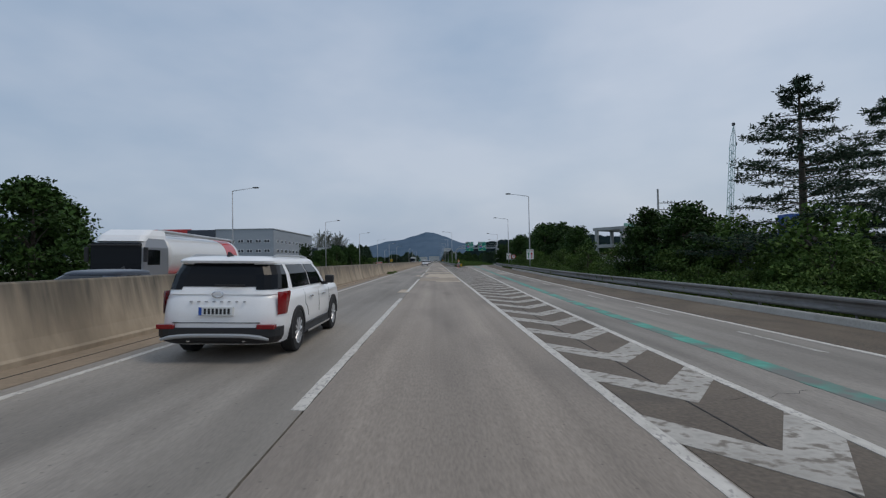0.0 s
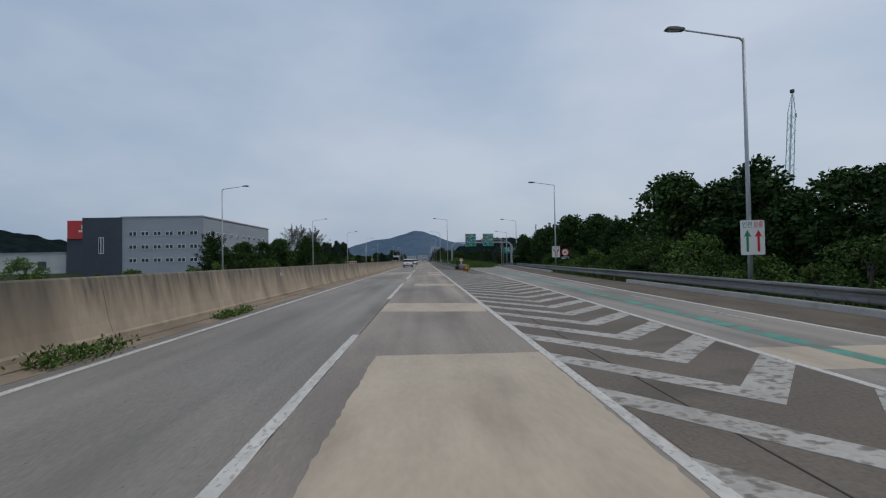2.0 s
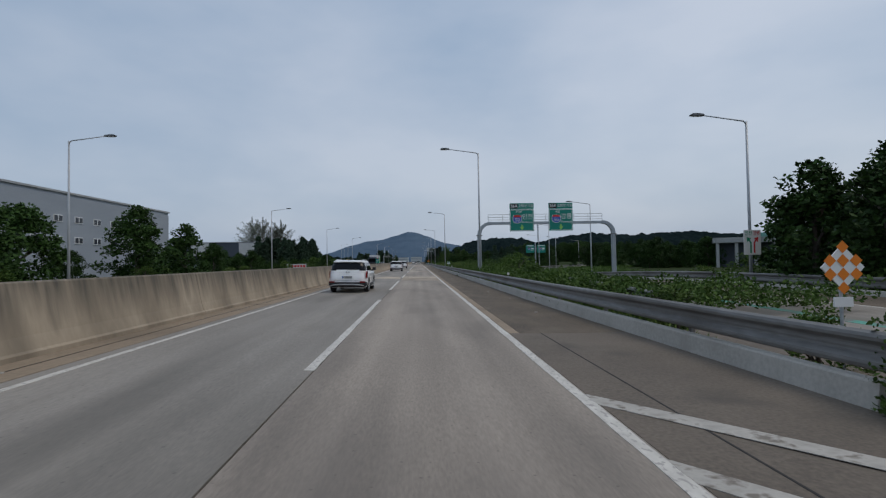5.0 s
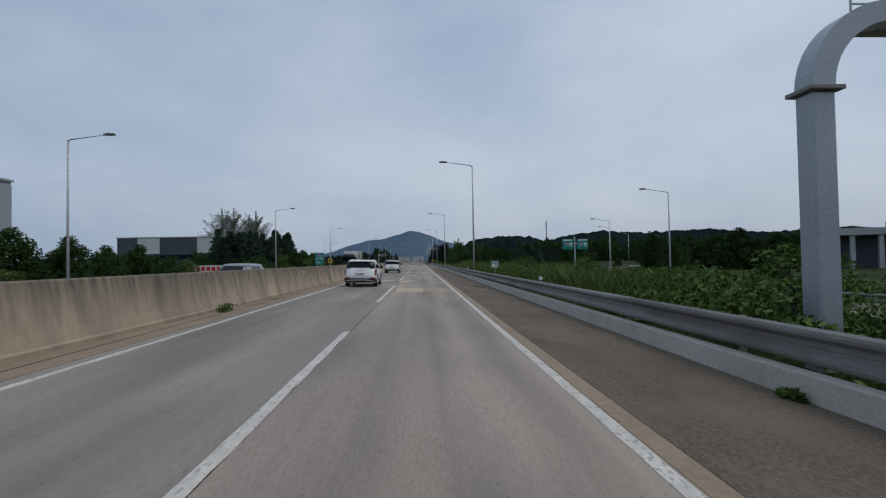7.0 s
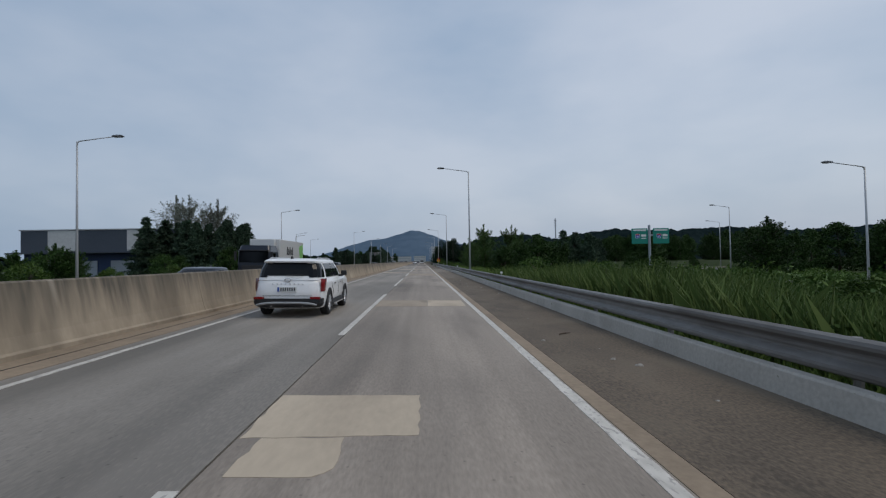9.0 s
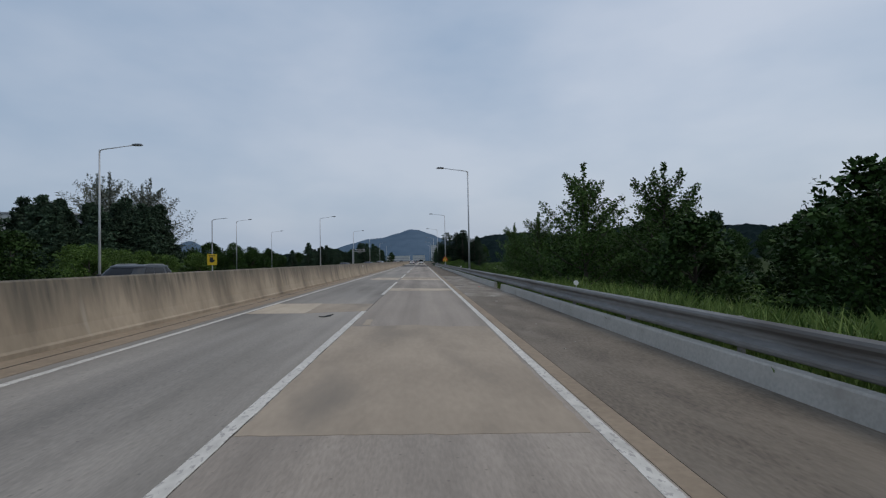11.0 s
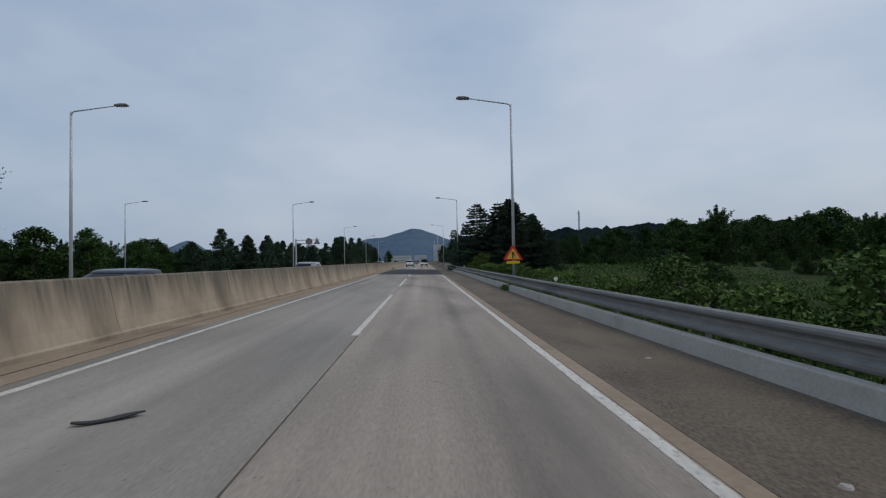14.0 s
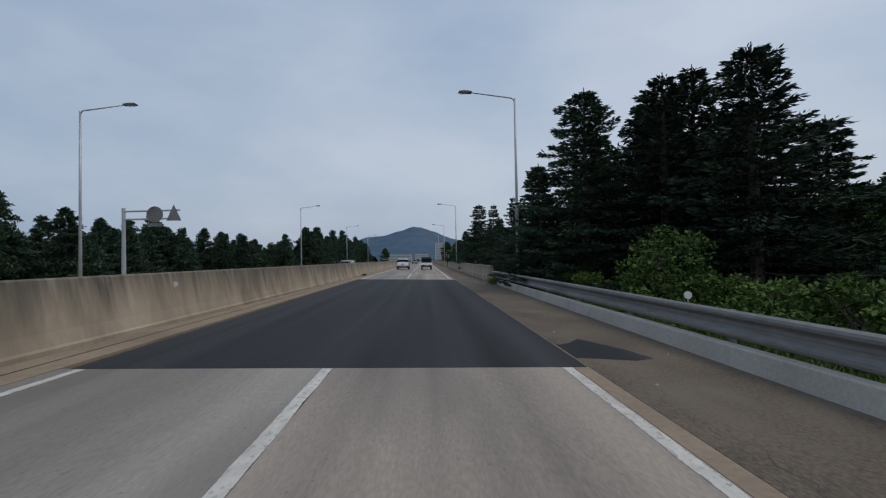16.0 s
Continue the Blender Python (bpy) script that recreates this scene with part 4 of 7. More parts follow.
def diamond_sign():
    e = empty("obstacle_marker", label="orange checked diamond marker on a thin post", category="road sign")
    part("post", tube(bmesh.new(), [(0, 0.05, -1.9), (0, 0.05, 0.1)], 0.025, 8), m_pole, e)
    d = part("plate", extrude(bmesh.new(), [(0.33, 0), (0, 0.33), (-0.33, 0), (0, -0.33)], 0, 0.02), m_sign_white, e)
    for i in range(4):
        for j in range(4):
            if (i + j) % 2 == 0:
                u, v = (i - 1.5) * 0.14, (j - 1.5) * 0.14
                part("check", flat(bmesh.new(), [((u - v) * 0.707 + a, (u + v) * 0.707 + b) for a, b in ((0.095, 0), (0, 0.095), (-0.095, 0), (0, -0.095))], -0.005), m_sign_orange, d)
    part("tag", panel_bm(0.28, 0.14, (0, 0, -0.5), 0.01), m_sign_white, e)
    place(e, 6.25, 131.6, 1.45)


diamond_sign()


def distance_post():
    e = empty("kilometre_post", label="small green and white kilometre plate on a post", category="road sign")
    part("post", tube(bmesh.new(), [(0, 0.05, -2.3), (0, 0.05, 0.2)], 0.035, 8), m_pole, e)
    p = part("plate", panel_bm(0.62, 0.56, (0, 0, 0), 0.03), m_sign_white, e)
    part("number_field", boxes(((-0.27, -0.005, 0.01), (0.27, 0.002, 0.24))), m_sign_green, p)
    lettering("number", "323", 0.26, (0, -0.008, 0.125), m_sign_white, p, 0.46)
    lettering("fraction", ".0", 0.3, (0.03, -0.006, -0.13), m_sign_black, p, 0.3)
    e.matrix_basis = pose(5.42, 208.2, 1.33) @ Matrix.Scale(0.76, 4)


distance_post()


def warning_triangle():
    e = empty("warning_sign", label="orange triangular merge warning sign on the lamp post", category="road sign")
    part("plate", extrude(bmesh.new(), [(-0.46, -0.32), (0.46, -0.32), (0.5, -0.27), (0.04, 0.42), (-0.04, 0.42), (-0.5, -0.27)], 0, 0.025), m_sign_red, e)
    part("field", flat(bmesh.new(), [(-0.34, -0.25), (0.34, -0.25), (0.0, 0.29)], -0.005), m_yellow, e)
    part("symbol", flat(bmesh.new(), [(-0.05, -0.22), (0.03, -0.22), (0.03, 0.02), (0.08, 0.0), (0.0, 0.16), (-0.09, 0.0), (-0.05, 0.02)], -0.009), m_sign_black, e)
    part("symbol", flat(bmesh.new(), [(0.03, -0.02), (0.11, -0.16), (0.15, -0.14), (0.05, 0.03)], -0.0095), m_sign_black, e)
    part("sub_plate", boxes(((-0.34, 0.0, -0.5), (0.34, 0.02, -0.36))), m_yellow, e)
    roadside(e, 4.63, 379.0, 1.9)


warning_triangle()


def yellow_sign():
    e = empty("yellow_notice", label="yellow notice with a dark round symbol on a lamp post", category="road sign")
    part("plate", panel_bm(1.25, 1.45, (0, 0, 0), 0.05), m_yellow, e)
    part("symbol", flat(bmesh.new(), [(-0.3, -0.3), (0.05, -0.4), (0.35, -0.15), (0.38, 0.02), (0.15, -0.05), (0.15, 0.3), (-0.3, 0.3)], -0.006), m_sign_black, e)
    for k in range(4):
        part("bar", boxes(((-0.42 + 0.23 * k, -0.005, 0.45), (-0.27 + 0.23 * k, 0.0, 0.58))), m_sign_black, e)
    part("post", tube(bmesh.new(), [(0, 0.08, -2.4), (0, 0.08, 5.2)], 0.06, 8), m_pole, e)
    part("arm", tube(bmesh.new(), [(0, 0.08, 5.2), (0.3, 0.08, 5.35), (2.0, 0.08, 5.5)], 0.04, 8), m_pole, e)
    roadside(e, -27.4, 352.8, 2.23)


yellow_sign()


def distance_board():
    e = empty("distance_board", label="tall green distance sign with a route shield", category="road sign")
    part("post", tube(bmesh.new(), [(-0.6, 0.1, -4.0), (-0.6, 0.1, 1.4)], 0.08, 8), m_pole, e)
    part("post", tube(bmesh.new(), [(0.6, 0.1, -4.0), (0.6, 0.1, 1.4)], 0.08, 8), m_pole, e)
    b = part("board", panel_bm(2.1, 3.0, (0, 0, 0), 0.08), m_sign_green, e)
    shield(b, 0, 0.95, 0.8, "35", -0.006)
    lettering("place_name", "동서울", 0.62, (0, -0.006, 0.05), m_sign_white, b, 1.7)
    lettering("distance", "41", 0.8, (-0.25, -0.006, -0.85), m_sign_white, b)
    lettering("unit", "km", 0.4, (0.65, -0.006, -0.95), m_sign_white, b)
    e.matrix_basis = pose(-7.0, 209.6, 1.92, 0, 0, 0) @ Matrix.Scale(0.29, 4)


distance_board()


def far_gantry():
    e = empty("ramp_sign", label="pair of green direction signs on a tall post by the ramp", category="road sign")
    part("column", tube(bmesh.new(), [(0, 0.2, -3.0), (0, 0.2, 7.2)], 0.22, 10), m_gantry, e)
    part("arm", boxes(((-2.8, 0.1, 5.2), (3.0, 0.3, 5.5))), m_gantry, e)
    for cx in (-1.9, 2.1):
        b = part("board", panel_bm(3.0, 2.8, (cx, 0, 5.2), 0.1), m_sign_green, e)
        shield(b, cx - 0.4, 5.2, 0.9, "50", -0.006)
        part("bar", boxes(((cx - 1.2, -0.006, 6.15), (cx + 1.2, 0, 6.4))), m_sign_white, b)
        part("bar", boxes(((cx + 0.3, -0.006, 5.1), (cx + 1.2, 0, 5.5))), m_sign_white, b)
        part("bar", boxes(((cx + 0.3, -0.006, 4.7), (cx + 1.2, 0, 4.85))), m_sign_white, b)
    roadside(e, 42.0, 328.0, 0.3)


far_gantry()


def back_to_back_sign():
    e = empty("cantilever_sign", label="grey cantilever sign seen from behind beyond the median", category="road sign")
    part("column", tube(bmesh.new(), [(0, 0, -5.4), (0, 0, 0.2)], [0.14, 0.11], 10), m_pole, e)
    for z in (0.0, -0.5):
        part("arm", tube(bmesh.new(), [(0, 0, z), (3.4, 0, z + 0.05)], 0.06, 8), m_pole, e)
    part("disc", tube(bmesh.new(), [(1.9, -0.06, -0.2), (1.9, -0.03, -0.2)], 0.5, 20), m_rail, e)
    part("triangle", extrude(bmesh.new(), [(2.6, -0.6), (3.5, -0.6), (3.05, 0.4)], -0.06, -0.03), m_rail, e)
    part("sub_plate", boxes(((1.45, -0.06, -0.95), (2.35, -0.03, -0.75))), m_rail, e)
    roadside(e, -18.5, 434.5, 4.9)


back_to_back_sign()

# round reflectors on the guardrail and on the barrier
m_reflector = plain("white_reflector", (0.75, 0.75, 0.72), 0.3)


def reflector(x, y, z, face=0):
    e = empty("reflector", label="round white reflector on a short stem", category="reflector", group="road reflectors")
    part("stem", tube(bmesh.new(), [(0, 0, -0.08), (0, 0, 0.02)], 0.012, 6), m_pole, e)
    part("disc", tube(bmesh.new(), [(0, -0.012, 0.08), (0, 0.012, 0.08)], 0.075, 18), m_reflector, e)
    place(e, x, y, z)


for y in (151.0, 193.7, 222.8, 253.0, 289.4, 330.8, 367.2, 407.1):
    reflector(kerb_x(y) + 0.26, y, surf(5, y) + 0.9)
for y in (72.0, 118.0, 203.0, 262.0, 332.0, 411.0):
    reflector(-6.56, y, 1.02)


# ---- litter and stones on the shoulder ----
m_stone = material("pale_stone_chip", (0.25, 0.23, 0.2), (0.42, 0.39, 0.35), 0.9, big=6, fine=40, bump=0.4)
m_twig = plain("brown_twig", (0.07, 0.045, 0.03), 0.9)


def stone_chip(x, y, r, seed):
    random.seed(seed)
    bm = bmesh.new()
    ring_a = [bm.verts.new((r * random.uniform(0.6, 1.2) * math.cos(a), r * random.uniform(0.5, 1.0) * math.sin(a), 0)) for a in (6.28 * k / 7 for k in range(7))]
    ring_b = [bm.verts.new((v.co.x * 0.7, v.co.y * 0.7, r * random.uniform(0.25, 0.5))) for v in ring_a]
    for k in range(7):
        bm.faces.new((ring_a[k], ring_a[(k + 1) % 7], ring_b[(k + 1) % 7], ring_b[k]))
    bm.faces.new(ring_b)
    ob = part("stone", bm, m_stone)
    ob.location = (x, y, surf(x, y))
    return tagged(ob, "small pale stone lying on the shoulder", "stone", "stones on the shoulder")


random.seed(19)
for k in range(90):
    y = 140 + 3.1 * k + random.uniform(-1.5, 1.5)
    stone_chip(random.uniform(2.75, 4.3), y, random.choice((0.02, 0.025, 0.03, 0.04, 0.06)), k)
for k in range(40):
    stone_chip(-random.uniform(5.5, 6.25), 10 + 9.5 * k + random.uniform(-3, 3), random.choice((0.02, 0.03, 0.045)), 200 + k)
stone_chip(3.72, 232.4, 0.07, 400)
stone_chip(3.5, 232.9, 0.05, 401)
for x, y, a, ln in ((3.35, 235.6, 0.3, 0.35), (3.5, 341.6, 1.2, 0.4), (3.9, 207.0, 0.8, 0.5), (3.1, 259.0, 1.9, 0.3)):
    bm = tube(bmesh.new(), [(0, 0, 0.012), (ln * 0.5 * math.cos(a), ln * 0.5 * math.sin(a), 0.03), (ln * math.cos(a + 0.2), ln * math.sin(a + 0.2), 0.012)], [0.012, 0.015, 0.006], 6)
    ob = part("twig", bm, m_twig)
    ob.location = (x, y, surf(x, y))
    tagged(ob, "broken brown twig lying on the shoulder", "twig", "twigs on the shoulder")
cable = [(3.53 + 0.73 * t + 0.07 * math.sin(6 * t), 206.5 - 2.3 * t, surf(3.8, 206) + 0.012) for t in (k / 12 for k in range(13))]
tagged(part("cable", tube(bmesh.new(), cable, 0.011, 6), m_black), "thin black cable lying across the shoulder", "cable")


def rubber_strip(x, y, length, turn, label):
    """A torn strip of tyre tread, curled at its ends."""
    bm = bmesh.new()
    rows = []
    for k in range(9):
        t = k / 8 - 0.5
        w = 0.055 * (1 - 0.7 * abs(2 * t) ** 3) + 0.012 * math.sin(9 * t)
        z = 0.012 + 0.1 * abs(t) ** 2
        rows.append([bm.verts.new((t * length, q * w + 0.04 * math.sin(5 * t), z + dz)) for q, dz in ((-1, 0.0), (1, 0.0), (1, 0.014), (-1, 0.014))])
    for a, b in zip(rows, rows[1:]):
        for k in range(4):
            bm.faces.new((a[k], a[(k + 1) % 4], b[(k + 1) % 4], b[k]))
    bm.faces.new(rows[0][::-1])
    bm.faces.new(rows[-1])
    bmesh.ops.recalc_face_normals(bm, faces=bm.faces[:])
    ob = part("tyre_scrap", bm, m_black)
    ob.matrix_basis = pose(x, y, surf(x, y), 0, 0, turn)
    return tagged(ob, label, "litter", "tyre scraps on the road")


rubber_strip(-3.2, 354.6, 0.62, 28, "dark torn tyre strip lying in the passing lane")
rubber_strip(-2.42, 289.0, 0.6, 55, "dark curled tyre scrap lying in the passing lane")
rubber_strip(-5.75, 23.0, 0.4, 10, "small dark tyre scrap on the dirt strip")
rubber_strip(-5.7, 351.9, 0.45, 20, "small dark tyre scrap by the barrier")
loop = [(3.25 + 0.16 * math.cos(a), 94.6 + 0.14 * math.sin(a), surf(3.3, 94.6) + 0.012) for a in (0.4 * k for k in range(15))] + [(3.6, 94.55, surf(3.6, 94.6) + 0.012), (3.85, 94.45, surf(3.85, 94.5) + 0.012)]
tagged(part("cable", tube(bmesh.new(), loop, 0.01, 6), m_black), "short looped black cable lying in the gore", "cable")


def field_banner():
    e = empty("field_banner", label="white roadside banner with red bars and a yellow foot", category="banner")
    part("cloth", boxes(((-2.3, -0.01, 0.9), (1.6, 0.01, 2.05))), m_sign_white, e)
    part("yellow_band", boxes(((-2.3, -0.014, 0.9), (1.6, -0.011, 1.25))), m_yellow, e)
    for k in range(6):
        part("bar", boxes(((-2.05 + 0.6 * k, -0.016, 1.4), (-1.6 + 0.6 * k, -0.011, 1.9))), m_sign_red, e)
    for x in (-2.3, 1.6):
        part("post", tube(bmesh.new(), [(x, 0, -0.5), (x, 0, 2.2)], 0.04, 8), m_pole, e)
    roadside(e, -24.6, 245.5, -0.5)


field_banner()
orange_bit = part("litter", extrude(bmesh.new(), [(0.0, 0.0), (0.1, 0.01), (0.15, 0.0), (0.06, 0.03), (0.01, 0.025)], -0.025, 0.025), m_orange)
orange_bit.location = (3.9, 304.9, surf(3.9, 305) + 0.003)
tagged(orange_bit, "scrap of red-orange plastic lying on the shoulder", "litter")

# ---- vehicles ----
m_car_white = plain("white_car_paint", (0.9, 0.9, 0.9), 0.3, 0.0, 0.6)
m_car_dark = plain("dark_blue_car_paint", (0.012, 0.017, 0.03), 0.3, 0.1, 0.25, 0.35)
m_car_silver = plain("silver_car_paint", (0.25, 0.26, 0.28), 0.35, 0.4, 0.4)
m_car_grey = plain("graphite_car_paint", (0.03, 0.035, 0.042), 0.4, 0.1, 0.1, 0.3)
m_glass = plain("tinted_car_glass", (0.006, 0.007, 0.009), 0.06, 0.0, 0.0, 0.2)
m_tyre = plain("tyre_rubber", (0.018, 0.018, 0.019), 0.85)
m_rim = plain("alloy_rim", (0.6, 0.61, 0.63), 0.35, 0.5)
m_tail = plain("red_tail_lamp", (0.22, 0.004, 0.007), 0.2, 0.0, 0.3)
m_cladding = plain("black_plastic_cladding", (0.018, 0.018, 0.02), 0.6)
m_skid = plain("silver_skid_plate", (0.4, 0.41, 0.42), 0.4, 0.5)
m_chrome = plain("chrome", (0.7, 0.7, 0.7), 0.12, 1.0)
m_plate = plain("number_plate_white", (0.7, 0.71, 0.7), 0.45)
m_head = plain("clear_headlamp", (0.6, 0.62, 0.64), 0.1, 0.2, 0.5)
m_tank_white = plain("white_tank_paint", (0.68, 0.68, 0.67), 0.3, 0.0, 0.6)
m_tank_red = plain("red_tank_paint", (0.55, 0.03, 0.03), 0.35, 0.0, 0.6)
m_box_green = plain("green_livery", (0.2, 0.5, 0.12), 0.45)


def ring(y0, y1, hw, z, r, n=4, bow=0.0):
    pts = []
    for cx, cy, a0 in ((hw - r, y1 - r, 0), (-hw + r, y1 - r, 90), (-hw + r, y0 + r, 180), (hw - r, y0 + r, 270)):
        for k in range(n + 1):
            a = radians(a0 + 90 * k / n)
            pts.append(Vector((cx + r * math.cos(a), cy + r * math.sin(a), z)))
    return pts


def loft(rings, cap=True):
    bm = bmesh.new()
    rows = [[bm.verts.new(p) for p in r] for r in rings]
    n = len(rows[0])
    for a, b in zip(rows, rows[1:]):
        for k in range(n):
            bm.faces.new((a[k], a[(k + 1) % n], b[(k + 1) % n], b[k]))
    if cap:
        bm.faces.new(rows[0][::-1])
        bm.faces.new(rows[-1])
    bmesh.ops.recalc_face_normals(bm, faces=bm.faces[:])
    return bm


def wheel(parent, x, y, r, side, w=0.25):
    ty = bmesh.new()
    prof = [(0.62, 0.0), (0.66, 0.03), (0.92, 0.02), (1.0, 0.16), (1.0, 0.84), (0.92, 0.98), (0.66, 0.97), (0.62, 1.0)]
    n = 24
    rows = [[ty.verts.new((x + side * (-w + w * v), y + u * r * math.cos(2 * math.pi * k / n), r + u * r * math.sin(2 * math.pi * k / n))) for k in range(n)] for u, v in prof]
    for a, b in zip(rows, rows[1:]):
        for k in range(n):
            ty.faces.new((a[k], a[(k + 1) % n], b[(k + 1) % n], b[k]))
    bmesh.ops.recalc_face_normals(ty, faces=ty.faces[:])
    t = part("wheel", ty, m_tyre, parent, "black rubber tyre")
    rm = bmesh.new()
    tube(rm, [(x - side * 0.12, y, r), (x - side * 0.11, y, r)], r * 0.63, 20)
    dark = part("brake_disc", rm, m_cladding, t)
    rim = bmesh.new()
    for k in range(10):
        a = 2 * math.pi * k / 10
        tube(rim, [(x - side * 0.015, y + 0.1 * r * math.cos(a), r + 0.1 * r * math.sin(a)), (x - side * 0.03, y + 0.62 * r * math.cos(a + 0.12), r + 0.62 * r * math.sin(a + 0.12))], [0.026, 0.034], 5)
    tube(rim, [(x - side * 0.07, y, r), (x - side * 0.005, y, r)], r * 0.14, 12)
    for k in range(24):
        a, b = 2 * math.pi * k / 24, 2 * math.pi * (k + 1) / 24
        tube(rim, [(x - side * 0.02, y + 0.63 * r * math.cos(a), r + 0.63 * r * math.sin(a)), (x - side * 0.02, y + 0.63 * r * math.cos(b), r + 0.63 * r * math.sin(b))], 0.016, 5, cap=False)
    part("rim", rim, m_rim, t, "ten-spoke alloy rim")


def arch(parent, x, y, r, side, mat):
    bm = bmesh.new()
    pts = [(y + r * 1.2 * math.cos(a), r + r * 1.2 * math.sin(a)) for a in (math.pi * k / 12 for k in range(13))]
    inner = [(y + r * 1.03 * math.cos(a), r + r * 1.03 * math.sin(a)) for a in (math.pi * k / 12 for k in range(12, -1, -1))]
    a0, b0 = sorted((x - side * 0.06, x + side * 0.022))
    rows = [[bm.verts.new(v) for v in ((a0, *p), (b0, *p), (b0, *o), (a0, *o))] for p, o in zip(pts, inner[::-1])]
    for u, v in zip(rows, rows[1:]):
        for k in range(4):
            bm.faces.new((u[k], u[(k + 1) % 4], v[(k + 1) % 4], v[k]))
    bm.faces.new(rows[0])
    bm.faces.new(rows[-1])
    bmesh.ops.recalc_face_normals(bm, faces=bm.faces[:])
    part("wheel_arch", bm, mat, parent)
    well = bmesh.new()
    half = [(y + r * 1.04 * math.cos(a), r + r * 1.04 * math.sin(a)) for a in (math.pi * k / 12 for k in range(13))] + [(y - r * 1.04, r * 0.75), (y + r * 1.04, r * 0.75)]
    extrude(well, half, *sorted((x - side * 0.3, x + side * 0.008)), "x")
    part("wheel_well", well, m_cladding, parent)


def car(label, paint, L=4.98, W=1.975, H=1.71, belt=1.11, r=0.375, wheelbase=2.9, rear_over=1.08, roof=(0.30, 3.0), glass=(0.07, 3.85), suv=True):
    """A passenger car: its rear at y = 0, its nose at y = L."""
    e = empty("car", label=label, category="car")
    hw = W / 2
    lo = 0.27 if suv else 0.22
    cr = 0.4 if suv else 0.3
    body = loft([ring(0.16, L - 0.2, hw - 0.08, lo, cr), ring(0.05, L - 0.06, hw - 0.025, lo + 0.14, cr), ring(0.0, L, hw, lo + 0.3, cr), ring(0.02, L - 0.02, hw, belt - 0.3, cr), ring(0.05, L - 0.1, hw - 0.012, belt - 0.14, cr), ring(0.08, L - 0.24, hw - 0.035, belt - 0.05, cr), ring(0.11, L - 0.42, hw - 0.065, belt - 0.01, cr), ring(0.14, L - 0.65, hw - 0.1, belt + 0.015, cr)])
    part("body", body, paint, e, smooth="edges")
    rz = H - 0.03
    cab = loft([ring(glass[0], glass[1], hw - 0.085, belt - 0.03, 0.3), ring(glass[0] + 0.12, (glass[1] + roof[1]) / 2 - 0.05, hw - 0.13, (belt + rz) / 2, 0.3), ring(roof[0], roof[1], hw - 0.22, rz - 0.06, 0.3)])
    part("glasshouse", cab, paint, e, smooth="edges")
    top = loft([ring(roof[0] - 0.1, roof[1] + 0.1, hw - 0.195, rz - 0.1, 0.3), ring(roof[0] - 0.13, roof[1] + 0.05, hw - 0.205, rz - 0.06, 0.3), ring(roof[0] - 0.08, roof[1] - 0.02, hw - 0.225, rz - 0.03, 0.3), ring(roof[0] + 0.0, roof[1] - 0.15, hw - 0.27, rz - 0.005, 0.28), ring(roof[0] + 0.15, roof[1] - 0.35, hw - 0.38, rz + 0.012, 0.24), ring(roof[0] + 0.4, roof[1] - 0.7, hw - 0.58, rz + 0.025, 0.2)])
    part("roof", top, paint, e, smooth="edges")

    shell = ((belt - 0.03, glass[0], glass[1], hw - 0.085, 0.3), ((belt + rz) / 2, glass[0] + 0.12, (glass[1] + roof[1]) / 2 - 0.05, hw - 0.13, 0.3), (rz - 0.06, roof[0], roof[1], hw - 0.22, 0.3))

    def on_shell(z, s, kind, val, off):
        """A point on the upper body's skin at height z."""
        i = 0 if z < shell[1][0] else 1
        u = (z - shell[i][0]) / (shell[i + 1][0] - shell[i][0])
        _, y0, y1, w, rr = (p + (q - p) * u for p, q in zip(shell[i], shell[i + 1]))
        if kind == "rear":
            return Vector((val * (w - rr), y0 - off, z))
        if kind == "front":
            return Vector((val * (w - rr), y1 + off, z))
        if kind == "back_corner":
            return Vector((s * (w - rr + (rr + off) * math.cos(val)), y0 + rr + (rr + off) * math.sin(val), z))
        if kind == "front_corner":
            return Vector((s * (w - rr + (rr + off) * math.cos(val)), y1 - rr + (rr + off) * math.sin(val), z))
        return Vector((s * (w + off), val, z))

    def pane(name, s, spec, z0, z1):
        """A sheet of dark glass laid on the skin; spec lists (kind, value below, value above)."""
        bm = bmesh.new()
        zm = shell[1][0]
        rows = []
        for z in (z0, (z0 + zm) / 2, zm, (zm + z1) / 2, z1):
            u = (z - z0) / (z1 - z0)
            rows.append([[bm.verts.new(on_shell(z, s, kind, lo_v + (hi_v - lo_v) * u, off)) for kind, lo_v, hi_v in spec] for off in (0.01, -0.02)])
        c = len(spec)
        for p, q in zip(rows, rows[1:]):
            for k in range(c - 1):
                bm.faces.new((p[0][k], p[0][k + 1], q[0][k + 1], q[0][k]))
            bm.faces.new((p[0][0], q[0][0], q[1][0], p[1][0]))
            bm.faces.new((p[0][-1], q[0][-1], q[1][-1], p[1][-1]))
        for p in (rows[0], rows[-1]):
            for k in range(c - 1):
                bm.faces.new((p[0][k], p[0][k + 1], p[1][k + 1], p[1][k]))
        bmesh.ops.recalc_face_normals(bm, faces=bm.faces[:])
        part(name, bm, m_glass, e, "dark tinted glass")
    g0, g1 = belt + 0.045, rz - 0.12
    q = math.pi / 2
    pane("windscreen", 1, [("front_corner", q / 4, q / 4), ("front_corner", q / 2, q / 2), ("front_corner", q * 0.75, q * 0.75), ("front_corner", q, q), ("front", 0.5, 0.5), ("front", -0.5, -0.5), ("front", -1, -1)], g0, g1)
    d = glass[0] + 0.7 if suv else glass[0] + 0.42
    mid = (d + glass[1]) / 2 - 0.1
